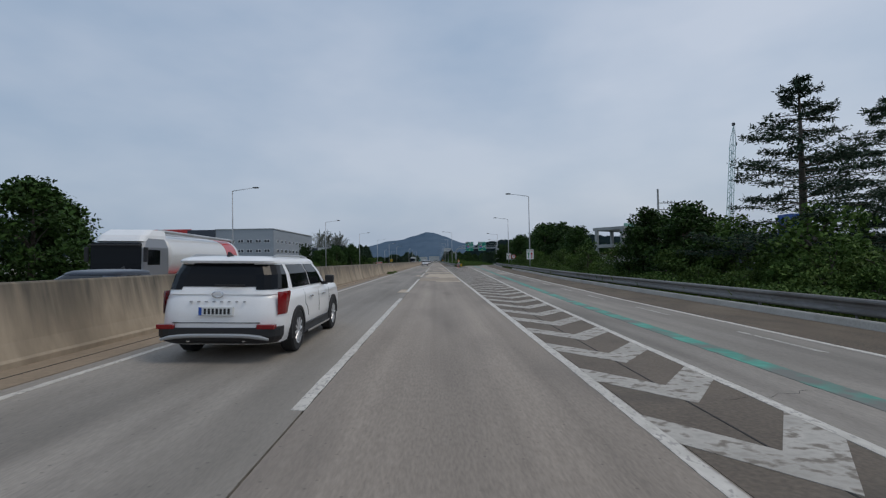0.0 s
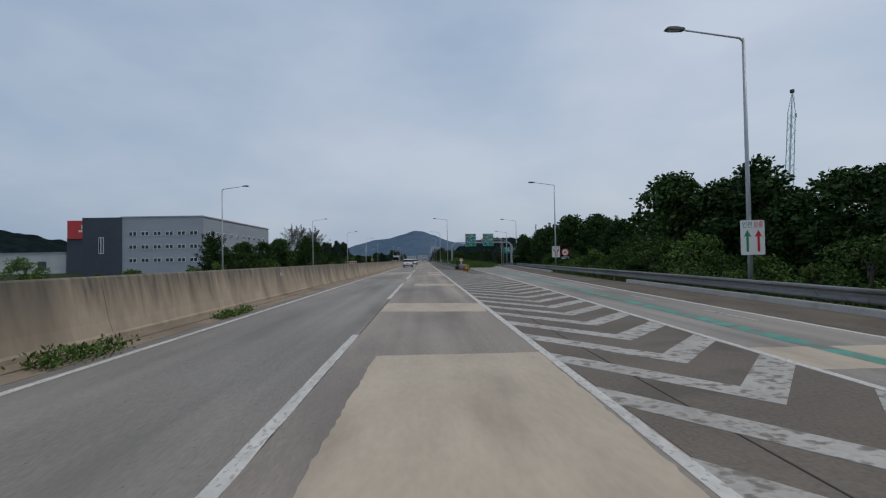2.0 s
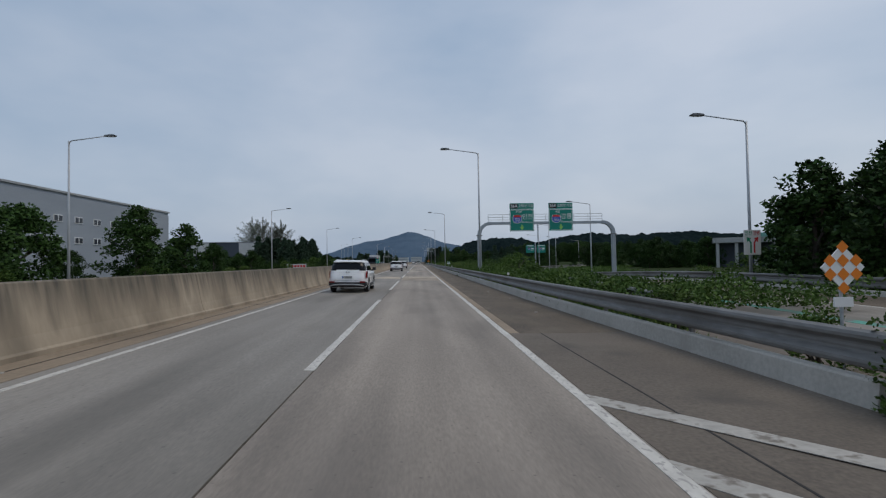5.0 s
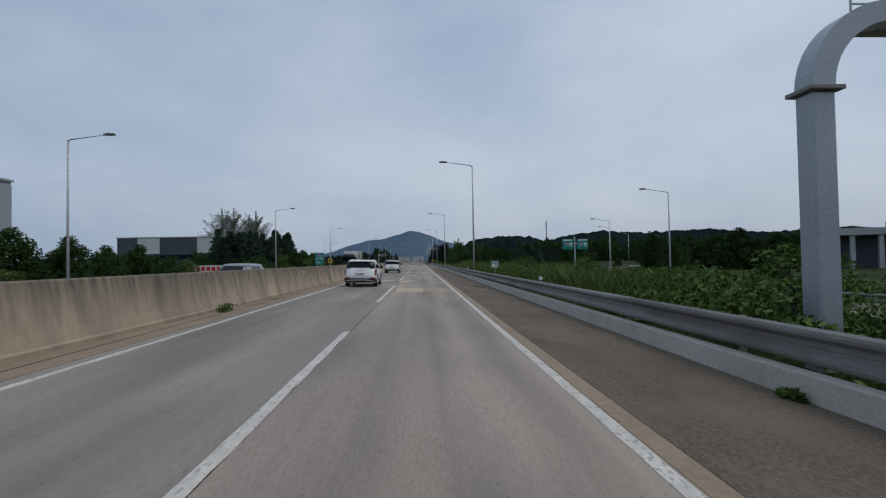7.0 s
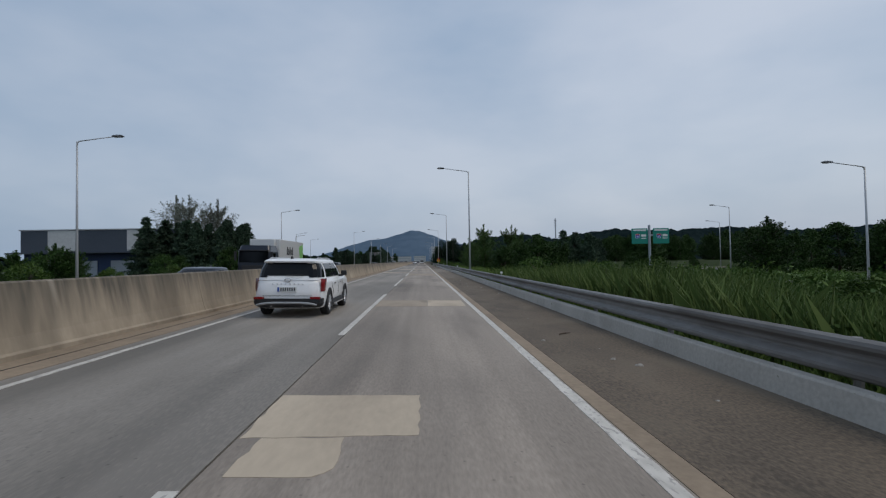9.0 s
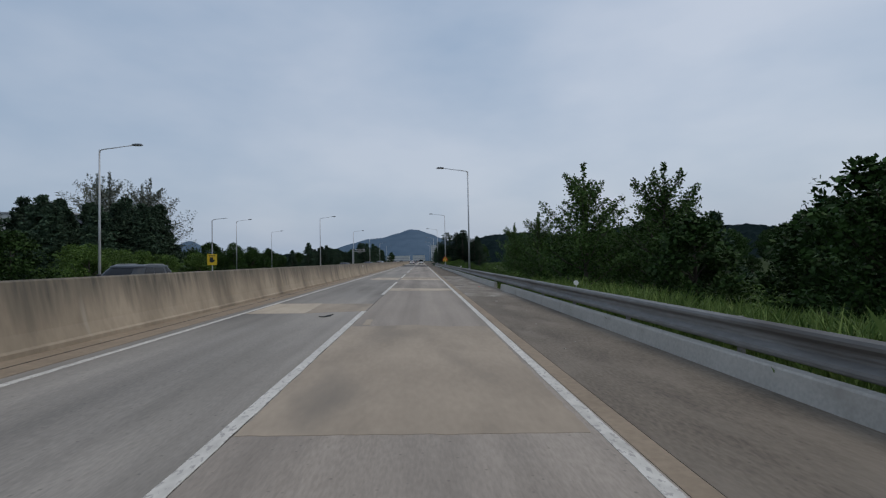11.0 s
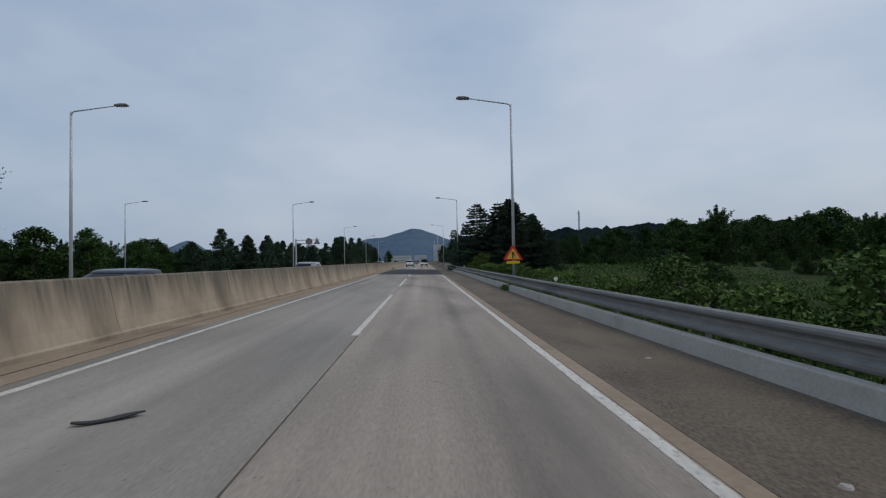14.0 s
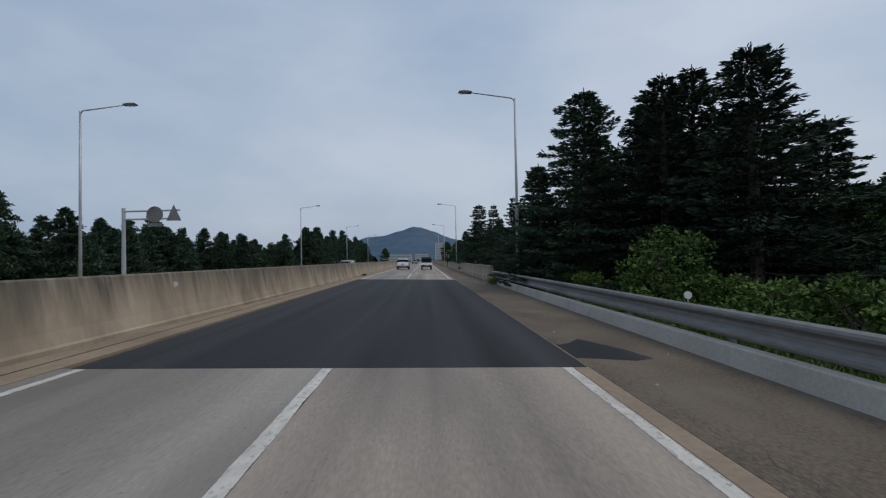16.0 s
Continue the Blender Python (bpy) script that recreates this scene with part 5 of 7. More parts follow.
    for s in (-1, 1):
        if suv:
            pane("quarter_window", s, [("back_corner", -q, -q), ("back_corner", -q * 0.75, -q * 0.75), ("back_corner", -q / 2, -q / 2), ("back_corner", -q / 4, -q / 4), ("back_corner", 0, 0), ("side", d, roof[0] + 0.42)], g0, g1)
        pane("rear_door_window", s, [("side", d + 0.26, roof[0] + 0.6), ("side", mid - 0.05, mid - 0.3)], g0 - 0.01, g1)
        pane("front_door_window", s, [("side", mid + 0.03, mid - 0.22), ("side", glass[1] - 0.62, roof[1] - 0.36)], g0 - 0.01, g1)
        part("sill", boxes(((min(s * (hw - 0.1), s * (hw + 0.008)), 1.5, lo - 0.02), (max(s * (hw - 0.1), s * (hw + 0.008)), L - 1.45, lo + 0.17)), bevel=0.015), m_cladding, e, "black sill cladding")
        if suv:
            part("side_step", boxes(((min(s * (hw - 0.02), s * (hw + 0.05)), 1.6, lo + 0.0), (max(s * (hw - 0.02), s * (hw + 0.05)), L - 1.55, lo + 0.04))), m_chrome, e)
            rail = [(s * (hw - 0.3), roof[0] + 0.25, rz - 0.02), (s * (hw - 0.3), roof[0] + 0.45, rz + 0.035), (s * (hw - 0.3), roof[1] - 0.7, rz + 0.035), (s * (hw - 0.3), roof[1] - 0.35, rz)]
            part("roof_rail", tube(bmesh.new(), rail, 0.022, 6), m_skid, e, "silver roof rail")
        for y in (rear_over, rear_over + wheelbase):
            arch(e, s * hw, y, r, s, m_cladding if suv else paint)
            wheel(e, s * (hw + 0.02), y, r, s)
        for y in (rear_over + 0.75, rear_over + 1.75):
            part("door_handle", boxes(((min(s * hw, s * (hw + 0.035)), y, belt - 0.2), (max(s * hw, s * (hw + 0.035)), y + 0.22, belt - 0.165)), bevel=0.008), m_chrome, e)
        for y in (rear_over + 0.5, rear_over + 1.55, rear_over + 2.5):
            seam = [(s * (hw + 0.001), y + (0.22 if y < rear_over + 1 else 0.0), lo + 0.3), (s * (hw + 0.001), y + (0.12 if y < rear_over + 1 else 0.0), belt - 0.36), (s * (hw + 0.001), y, belt - 0.3), (s * (hw - 0.018), y, belt - 0.12), (s * (hw - 0.056), y, belt - 0.025)]
            part("door_gap", tube(bmesh.new(), seam, 0.007, 5), m_cladding, e)
        mir = bmesh.new()
        box(mir, (min(s * (hw - 0.01), s * (hw + 0.19)), glass[1] - 0.72, belt + 0.02), (max(s * (hw - 0.01), s * (hw + 0.19)), glass[1] - 0.58, belt + 0.2), 0.055)
        box(mir, (min(s * (hw - 0.1), s * (hw + 0.05)), glass[1] - 0.69, belt - 0.01), (max(s * (hw - 0.1), s * (hw + 0.05)), glass[1] - 0.63, belt + 0.06))
        part("wing_mirror", mir, m_cladding, e, "black wing mirror", smooth="edges")
        lamp_bm = bmesh.new()
        rows = []
        for zz, out in ((belt - 0.36, 0.004), (belt - 0.33, 0.012), (belt - 0.03, 0.01), (belt + 0.01, 0.0)):
            rr = cr
            row = []
            for k in range(9):
                u = k / 8
                a = radians(270 + s * (54 + 36 * u))
                cx, cy = s * (hw - rr), rr
                row.append(lamp_bm.verts.new((cx + (rr + out) * math.cos(a), cy + (rr + out) * math.sin(a), zz)))
            tail = lamp_bm.verts.new((s * (hw + out), rr + (0.2 if zz > belt - 0.1 else 0.02), zz))
            rows.append(row + [tail])
        for a, b in zip(rows, rows[1:]):
            for k in range(9):
                lamp_bm.faces.new((a[k], a[k + 1], b[k + 1], b[k]))
        bmesh.ops.recalc_face_normals(lamp_bm, faces=lamp_bm.faces[:])
        part("tail_lamp", lamp_bm, m_tail, e, "tall red tail lamp wrapped round the corner", smooth="edges")
        part("reflector", boxes(((min(s * (hw - 0.34), s * (hw - 0.06)), -0.036, lo + 0.27), (max(s * (hw - 0.34), s * (hw - 0.06)), 0.1, lo + 0.34)), bevel=0.008), m_tail, e)
        part("head_lamp", boxes(((min(s * (hw - 0.4), s * (hw - 0.1)), L - 0.16, belt - 0.34), (max(s * (hw - 0.4), s * (hw - 0.1)), L + 0.005, belt - 0.2)), bevel=0.02), m_head, e)
        part("exhaust", tube(bmesh.new(), [(s * (hw - 0.55), 0.0, lo + 0.1), (s * (hw - 0.55), 0.25, lo + 0.1)], 0.04, 10), m_chrome, e)
    # rear end
    pane("rear_window", 1, [("rear", -1, -1), ("rear", -0.5, -0.5), ("rear", 0.5, 0.5), ("rear", 1, 1)], g0 + (0.05 if suv else -0.01), g1 + (0.02 if suv else 0.0))
    part("wiper", boxes(((-0.05, 0.045, belt + 0.11), (0.42, 0.07, belt + 0.135))), m_cladding, e)
    part("rear_bumper", loft([ring(0.1, 0.5, hw - 0.12, lo + 0.02, 0.24), ring(0.0, 0.5, hw - 0.03, lo + 0.08, 0.26), ring(-0.03, 0.5, hw + 0.003, lo + 0.15, 0.26), ring(-0.03, 0.5, hw + 0.005, lo + 0.29, 0.26)]), m_cladding, e, "black lower rear bumper")
    bow = [(-hw + 0.14 + (2 * hw - 0.28) * k / 12, -0.045, lo + 0.17 - 0.06 * abs(k / 6 - 1) ** 4) for k in range(13)]
    part("skid_plate", tube(bmesh.new(), bow, [0.02] + [0.034] * 11 + [0.02], 8), m_skid, e, "curved silver skid plate")
    part("tailgate_gap", boxes(((-hw + 0.3, -0.004, lo + 0.36), (hw - 0.3, 0.03, lo + 0.372))), m_cladding, e)
    pl = part("number_plate", boxes(((-0.27, -0.03, belt - 0.36), (0.27, 0.05, belt - 0.22)), bevel=0.006), m_plate, e, "white number plate")
    part("plate_band", boxes(((-0.262, -0.034, belt - 0.352), (-0.215, -0.028, belt - 0.228))), m_sign_blue, pl)
    for k in range(7):
        part("bar", boxes(((-0.18 + 0.062 * k, -0.034, belt - 0.335), (-0.145 + 0.062 * k, -0.028, belt - 0.245))), m_sign_black, pl)
    for k in range(8):
        part("badge_bar", boxes(((-0.42 + 0.12 * k, 0.0, belt - 0.15), (-0.395 + 0.12 * k, 0.06, belt - 0.13))), m_skid, e)
    part("emblem", tube(bmesh.new(), [(0.09 * math.cos(a), 0.045, belt - 0.03 + 0.05 * math.sin(a)) for a in (2 * math.pi * k / 16 for k in range(17))], 0.01, 5), m_chrome, e)
    part("antenna_fin", extrude(bmesh.new(), [(roof[0] + 0.1, rz), (roof[0] + 0.35, rz), (roof[0] + 0.15, rz + 0.09)], -0.02, 0.02, "x"), m_cladding, e)
    part("grille", boxes(((-hw + 0.45, L - 0.1, belt - 0.5), (hw - 0.45, L + 0.01, belt - 0.22)), bevel=0.02), m_cladding, e)
    part("front_plate", boxes(((-0.26, L - 0.02, lo + 0.1), (0.26, L + 0.02, lo + 0.21))), m_plate, e)
    return e


def drive(e, x, y, turn=0.0, z=None):
    e.matrix_basis = pose(x, y, surf(x, y) if z is None else z, 0, math.degrees(math.atan(K)) if x > -6.6 else -math.degrees(math.atan(K)), turn)
    return e


suv = car("white five-door estate car with dark glass driving in the passing lane", m_car_white)
tagged(suv, group="white cars in the passing lane")
drive(suv, -3.5, 7.0, 0.0)
drive(copy_thing(suv, Matrix()), -3.55, 150.0, 0.0)
drive(copy_thing(suv, Matrix()), -3.57, 204.9, 0.0)
drive(copy_thing(suv, Matrix()), -3.57, 238.7, 0.0)
drive(copy_thing(suv, Matrix()), -3.45, 474.0, 0.0)
sedan = car("dark blue saloon car beyond the median barrier", m_car_dark, 4.9, 1.86, 1.47, 0.95, 0.34, 2.85, 1.05, (1.25, 2.75), (0.75, 3.6), False)
drive(sedan, -8.9, 14.5, 180)
silver = car("silver car beyond the median barrier", m_car_silver, 4.6, 1.84, 1.6, 1.02, 0.35, 2.7, 0.95, (0.6, 2.7), (0.2, 3.45), False)
drive(silver, -9.6, 203.5, 180)
grey = car("graphite estate car beyond the median barrier", m_car_grey, 4.75, 1.88, 1.68, 1.05, 0.36, 2.75, 0.95, (0.5, 2.9), (0.15, 3.65), True)
drive(grey, -13.0, 300.0, 180)
drive(copy_thing(sedan, Matrix()), -9.4, 248.7, 180)
drive(copy_thing(sedan, Matrix()), -9.6, 367.5, 180)
drive(copy_thing(sedan, Matrix()), -13.2, 363.0, 180)
drive(copy_thing(silver, Matrix()), -9.4, 391.0, 180)
drive(copy_thing(silver, Matrix()), -9.6, 460.0, 180)
drive(copy_thing(grey, Matrix()), -9.5, 520.0, 180)
drive(copy_thing(silver, Matrix()), -3.3, 560.0, 0)
drive(copy_thing(grey, Matrix()), -3.3, 640.0, 0)


def small_truck():
    e = empty("small_truck", label="small white flatbed truck with a dark cab window", category="truck")
    part("cab", loft([ring(2.9, 4.75, 0.84, 0.45, 0.2), ring(2.9, 4.8, 0.86, 1.15, 0.2), ring(2.95, 4.5, 0.8, 1.85, 0.2), ring(3.05, 4.3, 0.7, 1.95, 0.2)]), m_car_grey, e)
    part("rear_window", boxes(((-0.62, 2.86, 1.25), (0.62, 2.96, 1.72)), bevel=0.02), m_glass, e)
    part("bed_floor", boxes(((-0.86, 0.05, 0.72), (0.86, 2.8, 0.8))), m_rail, e)
    tg = part("tailgate", boxes(((-0.86, 0.0, 0.74), (0.86, 0.05, 1.12)), bevel=0.01), m_car_white, e, "white tailgate")
    for k in range(3):
        part("rib", boxes(((-0.6 + 0.5 * k, -0.015, 0.78), (-0.5 + 0.5 * k, 0.0, 1.08))), m_car_white, tg)
    for s in (-1, 1):
        part("side_board", boxes(((s * 0.86 - 0.025, 0.05, 0.74), (s * 0.86 + 0.025, 2.8, 1.12)), bevel=0.008), m_car_white, e)
        part("guard_post", boxes(((s * 0.8 - 0.03, 2.8, 0.8), (s * 0.8 + 0.03, 2.86, 2.0))), m_cladding, e)
        part("tail_lamp", boxes(((min(s * 0.55, s * 0.84), -0.01, 0.56), (max(s * 0.55, s * 0.84), 0.06, 0.68)), bevel=0.01), m_tail, e)
        for y in (0.75, 3.85):
            wheel(e, s * 0.84, y, 0.31, s, 0.22)
    for z in (1.4, 1.7, 2.0):
        part("guard_bar", boxes(((-0.83, 2.8, z - 0.03), (0.83, 2.85, z + 0.01))), m_cladding, e)
    part("chassis", boxes(((-0.4, 0.1, 0.45), (0.4, 4.4, 0.62))), m_cladding, e)
    part("bumper", boxes(((-0.8, -0.02, 0.42), (0.8, 0.06, 0.52)), bevel=0.01), m_cladding, e)
    pl = part("number_plate", boxes(((-0.25, -0.035, 0.54), (0.25, -0.01, 0.68))), m_plate, e)
    for k in range(5):
        part("bar", boxes(((-0.18 + 0.08 * k, -0.04, 0.57), (-0.13 + 0.08 * k, -0.034, 0.65))), m_sign_black, pl)
    return e


drive(small_truck(), 0.3, 473.0, 0)


def lorry_cab(e, paint, z_top=3.2):
    part("cab", loft([ring(-2.3, 0.0, 1.23, 0.55, 0.15), ring(-2.3, 0.05, 1.25, 1.5, 0.15), ring(-2.3, 0.0, 1.24, 2.6, 0.2), ring(-2.2, -0.25, 1.15, z_top, 0.3)]), paint, e)
    part("windscreen", boxes(((-1.12, 0.02, 1.75), (1.12, 0.09, 2.62)), bevel=0.03), m_glass, e)
    part("grille", boxes(((-0.9, 0.02, 0.75), (0.9, 0.09, 1.55)), bevel=0.02), m_cladding, e)
    part("bumper", boxes(((-1.24, -0.3, 0.35), (1.24, 0.12, 0.7)), bevel=0.05), paint, e)
    part("sun_visor", boxes(((-1.2, 0.0, 2.66), (1.2, 0.3, 2.74)), bevel=0.02), m_cladding, e)
    for s in (-1, 1):
        part("side_window", boxes(((min(s * 1.2, s * 1.262), -1.4, 1.75), (max(s * 1.2, s * 1.262), -0.35, 2.5)), bevel=0.01), m_glass, e)
        part("head_lamp", boxes(((min(s * 0.8, s * 1.15), 0.05, 0.72), (max(s * 0.8, s * 1.15), 0.14, 0.92)), bevel=0.02), m_head, e)
        part("mirror", boxes(((min(s * 1.3, s * 1.5), 0.0, 1.9), (max(s * 1.3, s * 1.5), 0.12, 2.6)), bevel=0.03), m_cladding, e)
        for y in (-0.9, -5.6, -6.9, -9.2):
            wheel(e, s * 1.22, y, 0.5, s, 0.34)
    part("chassis", boxes(((-0.5, -10.4, 0.6), (0.5, -0.4, 0.95))), m_cladding, e)


def tanker():
    """Nose at y = 0, pointing along +y."""
    e = empty("tanker_lorry", label="white tanker lorry with a red band on its tank", category="lorry")
    lorry_cab(e, m_car_silver, 3.05)
    part("wind_deflector", loft([ring(-2.3, -0.05, 1.16, 2.9, 0.3), ring(-2.3, -0.25, 1.14, 3.2, 0.3), ring(-2.3, -0.8, 1.05, 3.5, 0.3)]), m_car_white, e, "white roof deflector")
    part("screen_surround", boxes(((-1.2, 0.05, 1.25), (1.2, 0.085, 2.8)), bevel=0.01), m_glass, e, "black windscreen surround")
    def oval(y0, y1, grow=0.0):
        return loft([[Vector(((1.2 + grow - k) * math.cos(a), y, 2.2 + (1.15 + grow - k) * math.sin(a))) for a in (2 * math.pi * j / 28 for j in range(28))] for y, k in ((y0, 0.12), (y0 + 0.15, 0.0), (y1 - 0.15, 0.0), (y1, 0.12))])
    t = part("tank", oval(-11.4, -2.5), m_tank_white, e, "white rounded tank", smooth="edges")
    band = [[Vector((1.215 * math.cos(a), y, 2.2 + 1.165 * math.sin(a))) for a in (2 * math.pi * k / 28 for k in range(28))] for y in (-10.9, -9.3)]
    part("red_band", loft(band), m_tank_red, t)
    part("skirt", boxes(((-1.22, -10.2, 0.75), (1.22, -2.7, 1.05)), bevel=0.02), m_tank_red, e, "red side skirt")
    part("top_walk", tube(bmesh.new(), [(-0.7, -11.0, 3.36), (-0.7, -2.2, 3.5)], 0.1, 8), m_pole, e)
    part("top_walk", tube(bmesh.new(), [(0.7, -11.0, 3.36), (0.7, -2.2, 3.5)], 0.1, 8), m_pole, e)
    part("emblem", boxes(((1.19, -7.6, 1.75), (1.225, -7.0, 2.3)), ((-1.225, -7.6, 1.75), (-1.19, -7.6 + 0.6, 2.3))), m_tank_red, t)
    return e


def box_lorry():
    e = empty("box_lorry", label="dark lorry with a white refrigerated box body", category="lorry")
    lorry_cab(e, m_car_dark, 3.1)
    part("box_body", boxes(((-1.24, -10.4, 1.05), (1.24, -2.6, 3.7)), bevel=0.03), m_tank_white, e, "white box body")
    for s in (-1, 1):
        part("livery", extrude(bmesh.new(), [(-10.3, 1.2), (-8.6, 1.2), (-9.2, 2.2), (-8.8, 3.2), (-10.3, 3.5)], *sorted((s * 1.235, s * 1.25)), "x"), m_box_green, e, "green wave at the box's rear")
        for k in range(5):
            part("bar", boxes(((min(s * 1.236, s * 1.25), -5.0 - 0.42 * k, 2.4), (max(s * 1.236, s * 1.25), -4.7 - 0.42 * k, 2.9 if k % 2 else 3.1))), m_cladding, e)
    part("cooler", boxes(((-0.9, -2.62, 2.9), (0.9, -2.2, 3.7)), bevel=0.05), m_tank_white, e)
    return e


drive(tanker(), -15.3, 22.5, 180)
drive(box_lorry(), -12.9, 263.0, 180)

# ---- vegetation ----
def leaf_material(name, dark, light, rough=0.6):
    m = bpy.data.materials.new(name)
    m.use_nodes = True
    n, l = m.node_tree.nodes, m.node_tree.links
    p = n["Principled BSDF"]
    geo = n.new("ShaderNodeNewGeometry")
    info = n.new("ShaderNodeObjectInfo")
    ramp = n.new("ShaderNodeValToRGB")
    ramp.color_ramp.elements[0].color, ramp.color_ramp.elements[1].color = (*dark, 1), (*light, 1)
    hs = n.new("ShaderNodeHueSaturation")
    v = n.new("ShaderNodeMath")
    v.operation = "MULTIPLY_ADD"
    v.inputs[1].default_value, v.inputs[2].default_value = 0.5, 0.75
    l.new(geo.outputs["Random Per Island"], ramp.inputs["Fac"])
    l.new(info.outputs["Random"], v.inputs[0])
    l.new(v.outputs[0], hs.inputs["Value"])
    l.new(ramp.outputs["Color"], hs.inputs["Color"])
    l.new(hs.outputs["Color"], p.inputs["Base Color"])
    p.inputs["Roughness"].default_value = rough
    p.inputs["Specular IOR Level"].default_value = 0.12
    return m


m_leaf = leaf_material("broadleaf_green", (0.016, 0.035, 0.009), (0.048, 0.096, 0.022))
m_leaf_light = leaf_material("bright_shrub_green", (0.045, 0.085, 0.018), (0.13, 0.19, 0.045))
m_needle = leaf_material("dark_conifer_green", (0.021, 0.039, 0.025), (0.06, 0.098, 0.058))
m_pale_leaf = leaf_material("thin_grey_green_leaf", (0.085, 0.1, 0.08), (0.19, 0.205, 0.165))
m_grass = leaf_material("roadside_grass", (0.06, 0.11, 0.022), (0.19, 0.25, 0.07))
m_reed = leaf_material("reed_green", (0.05, 0.09, 0.02), (0.15, 0.2, 0.06))
m_mid = leaf_material("mid_green_leaf", (0.03, 0.062, 0.015), (0.082, 0.14, 0.036))
m_weed = leaf_material("weed_green", (0.034, 0.07, 0.014), (0.1, 0.16, 0.036))
m_bark = material("grey_brown_bark", (0.06, 0.05, 0.04), (0.13, 0.11, 0.09), 0.95, big=2.0, fine=14, bump=0.8, stretch=(1, 1, 0.25))
rng = np.random.default_rng(7)


def quads_mesh(name, centres, size, mat, aspect=0.55, up=0.0, way=None):
    """Many small leaves, each one a bent quad of random lean."""
    n = len(centres)
    a = rng.normal(size=(n, 3))
    a[:, 2] = a[:, 2] * 0.6 + up
    if way is not None:
        a = way + 0.25 * a
    a /= np.linalg.norm(a, axis=1, keepdims=True)
    b = np.cross(a, rng.normal(size=(n, 3)))
    b /= np.linalg.norm(b, axis=1, keepdims=True)
    s = (size * rng.uniform(0.6, 1.35, n))[:, None]
    w = s * aspect
    v = np.stack([centres, centres + a * s * 0.5 + b * w * 0.5, centres + a * s, centres + a * s * 0.5 - b * w * 0.5], 1).reshape(-1, 3)
    me = bpy.data.meshes.new(name)
    me.from_pydata(v.tolist(), [], np.arange(4 * n).reshape(n, 4).tolist())
    me.materials.append(mat)
    return me


def trunk_bm(h, r, limbs, reach):
    bm = bmesh.new()
    lean = [(0.12 * math.sin(3 * k / 5 + h), 0.1 * math.cos(2 * k / 5), h * k / 5) for k in range(6)]
    tube(bm, lean, [r * (1.25 - 0.2 * k) for k in range(6)], 8)
    for k in range(limbs):
        z = h * random.uniform(0.3, 0.85)
        a = random.uniform(0, 6.28)
        d = Vector((math.cos(a), math.sin(a), random.uniform(0.5, 1.1))).normalized() * reach * random.uniform(0.5, 0.9)
        p = Vector((0, 0, z))
        tube(bm, [p, p + d * 0.5 + Vector((0, 0, 0.1)), p + d], [r * 0.4, r * 0.26, r * 0.1], 6)
    return bm


def broadleaf(h, spread, seed, leaf=0.3, mat=None, clumps=64, per=110, low=0.18, label="leafy green broadleaf tree with a ragged crown", name="tree"):
    random.seed(seed)
    e = empty(name, label=label, category=name)
    part("trunk", trunk_bm(h * 0.8, 0.022 * h + 0.03, 9, spread * 0.9), m_bark, e)
    cs = []
    for _ in range(clumps):
        a, u = random.uniform(0, 6.28), random.random()
        z = h * (low + (1 - low) * u)
        prof = math.sin(math.pi * min(1, 0.16 + 0.84 * u) ** 0.8) ** 0.6
        r = spread * prof * math.sqrt(random.uniform(0.15, 1.0)) * random.uniform(0.75, 1.2)
        c = np.array([r * math.cos(a), r * math.sin(a), z])
        rad = spread * random.uniform(0.2, 0.36)
        d = rng.normal(size=(per, 3))
        d /= np.linalg.norm(d, axis=1, keepdims=True)
        cs.append(c + d * rad * rng.uniform(0.55, 1.05, (per, 1)) * np.array([1, 1, 0.75]))
    c = np.concatenate(cs)
    c = c[c[:, 2] > 0.15]
    ob = new("crown", quads_mesh("crown", c, leaf, mat or m_leaf, 0.6))
    ob.parent = e
    return e


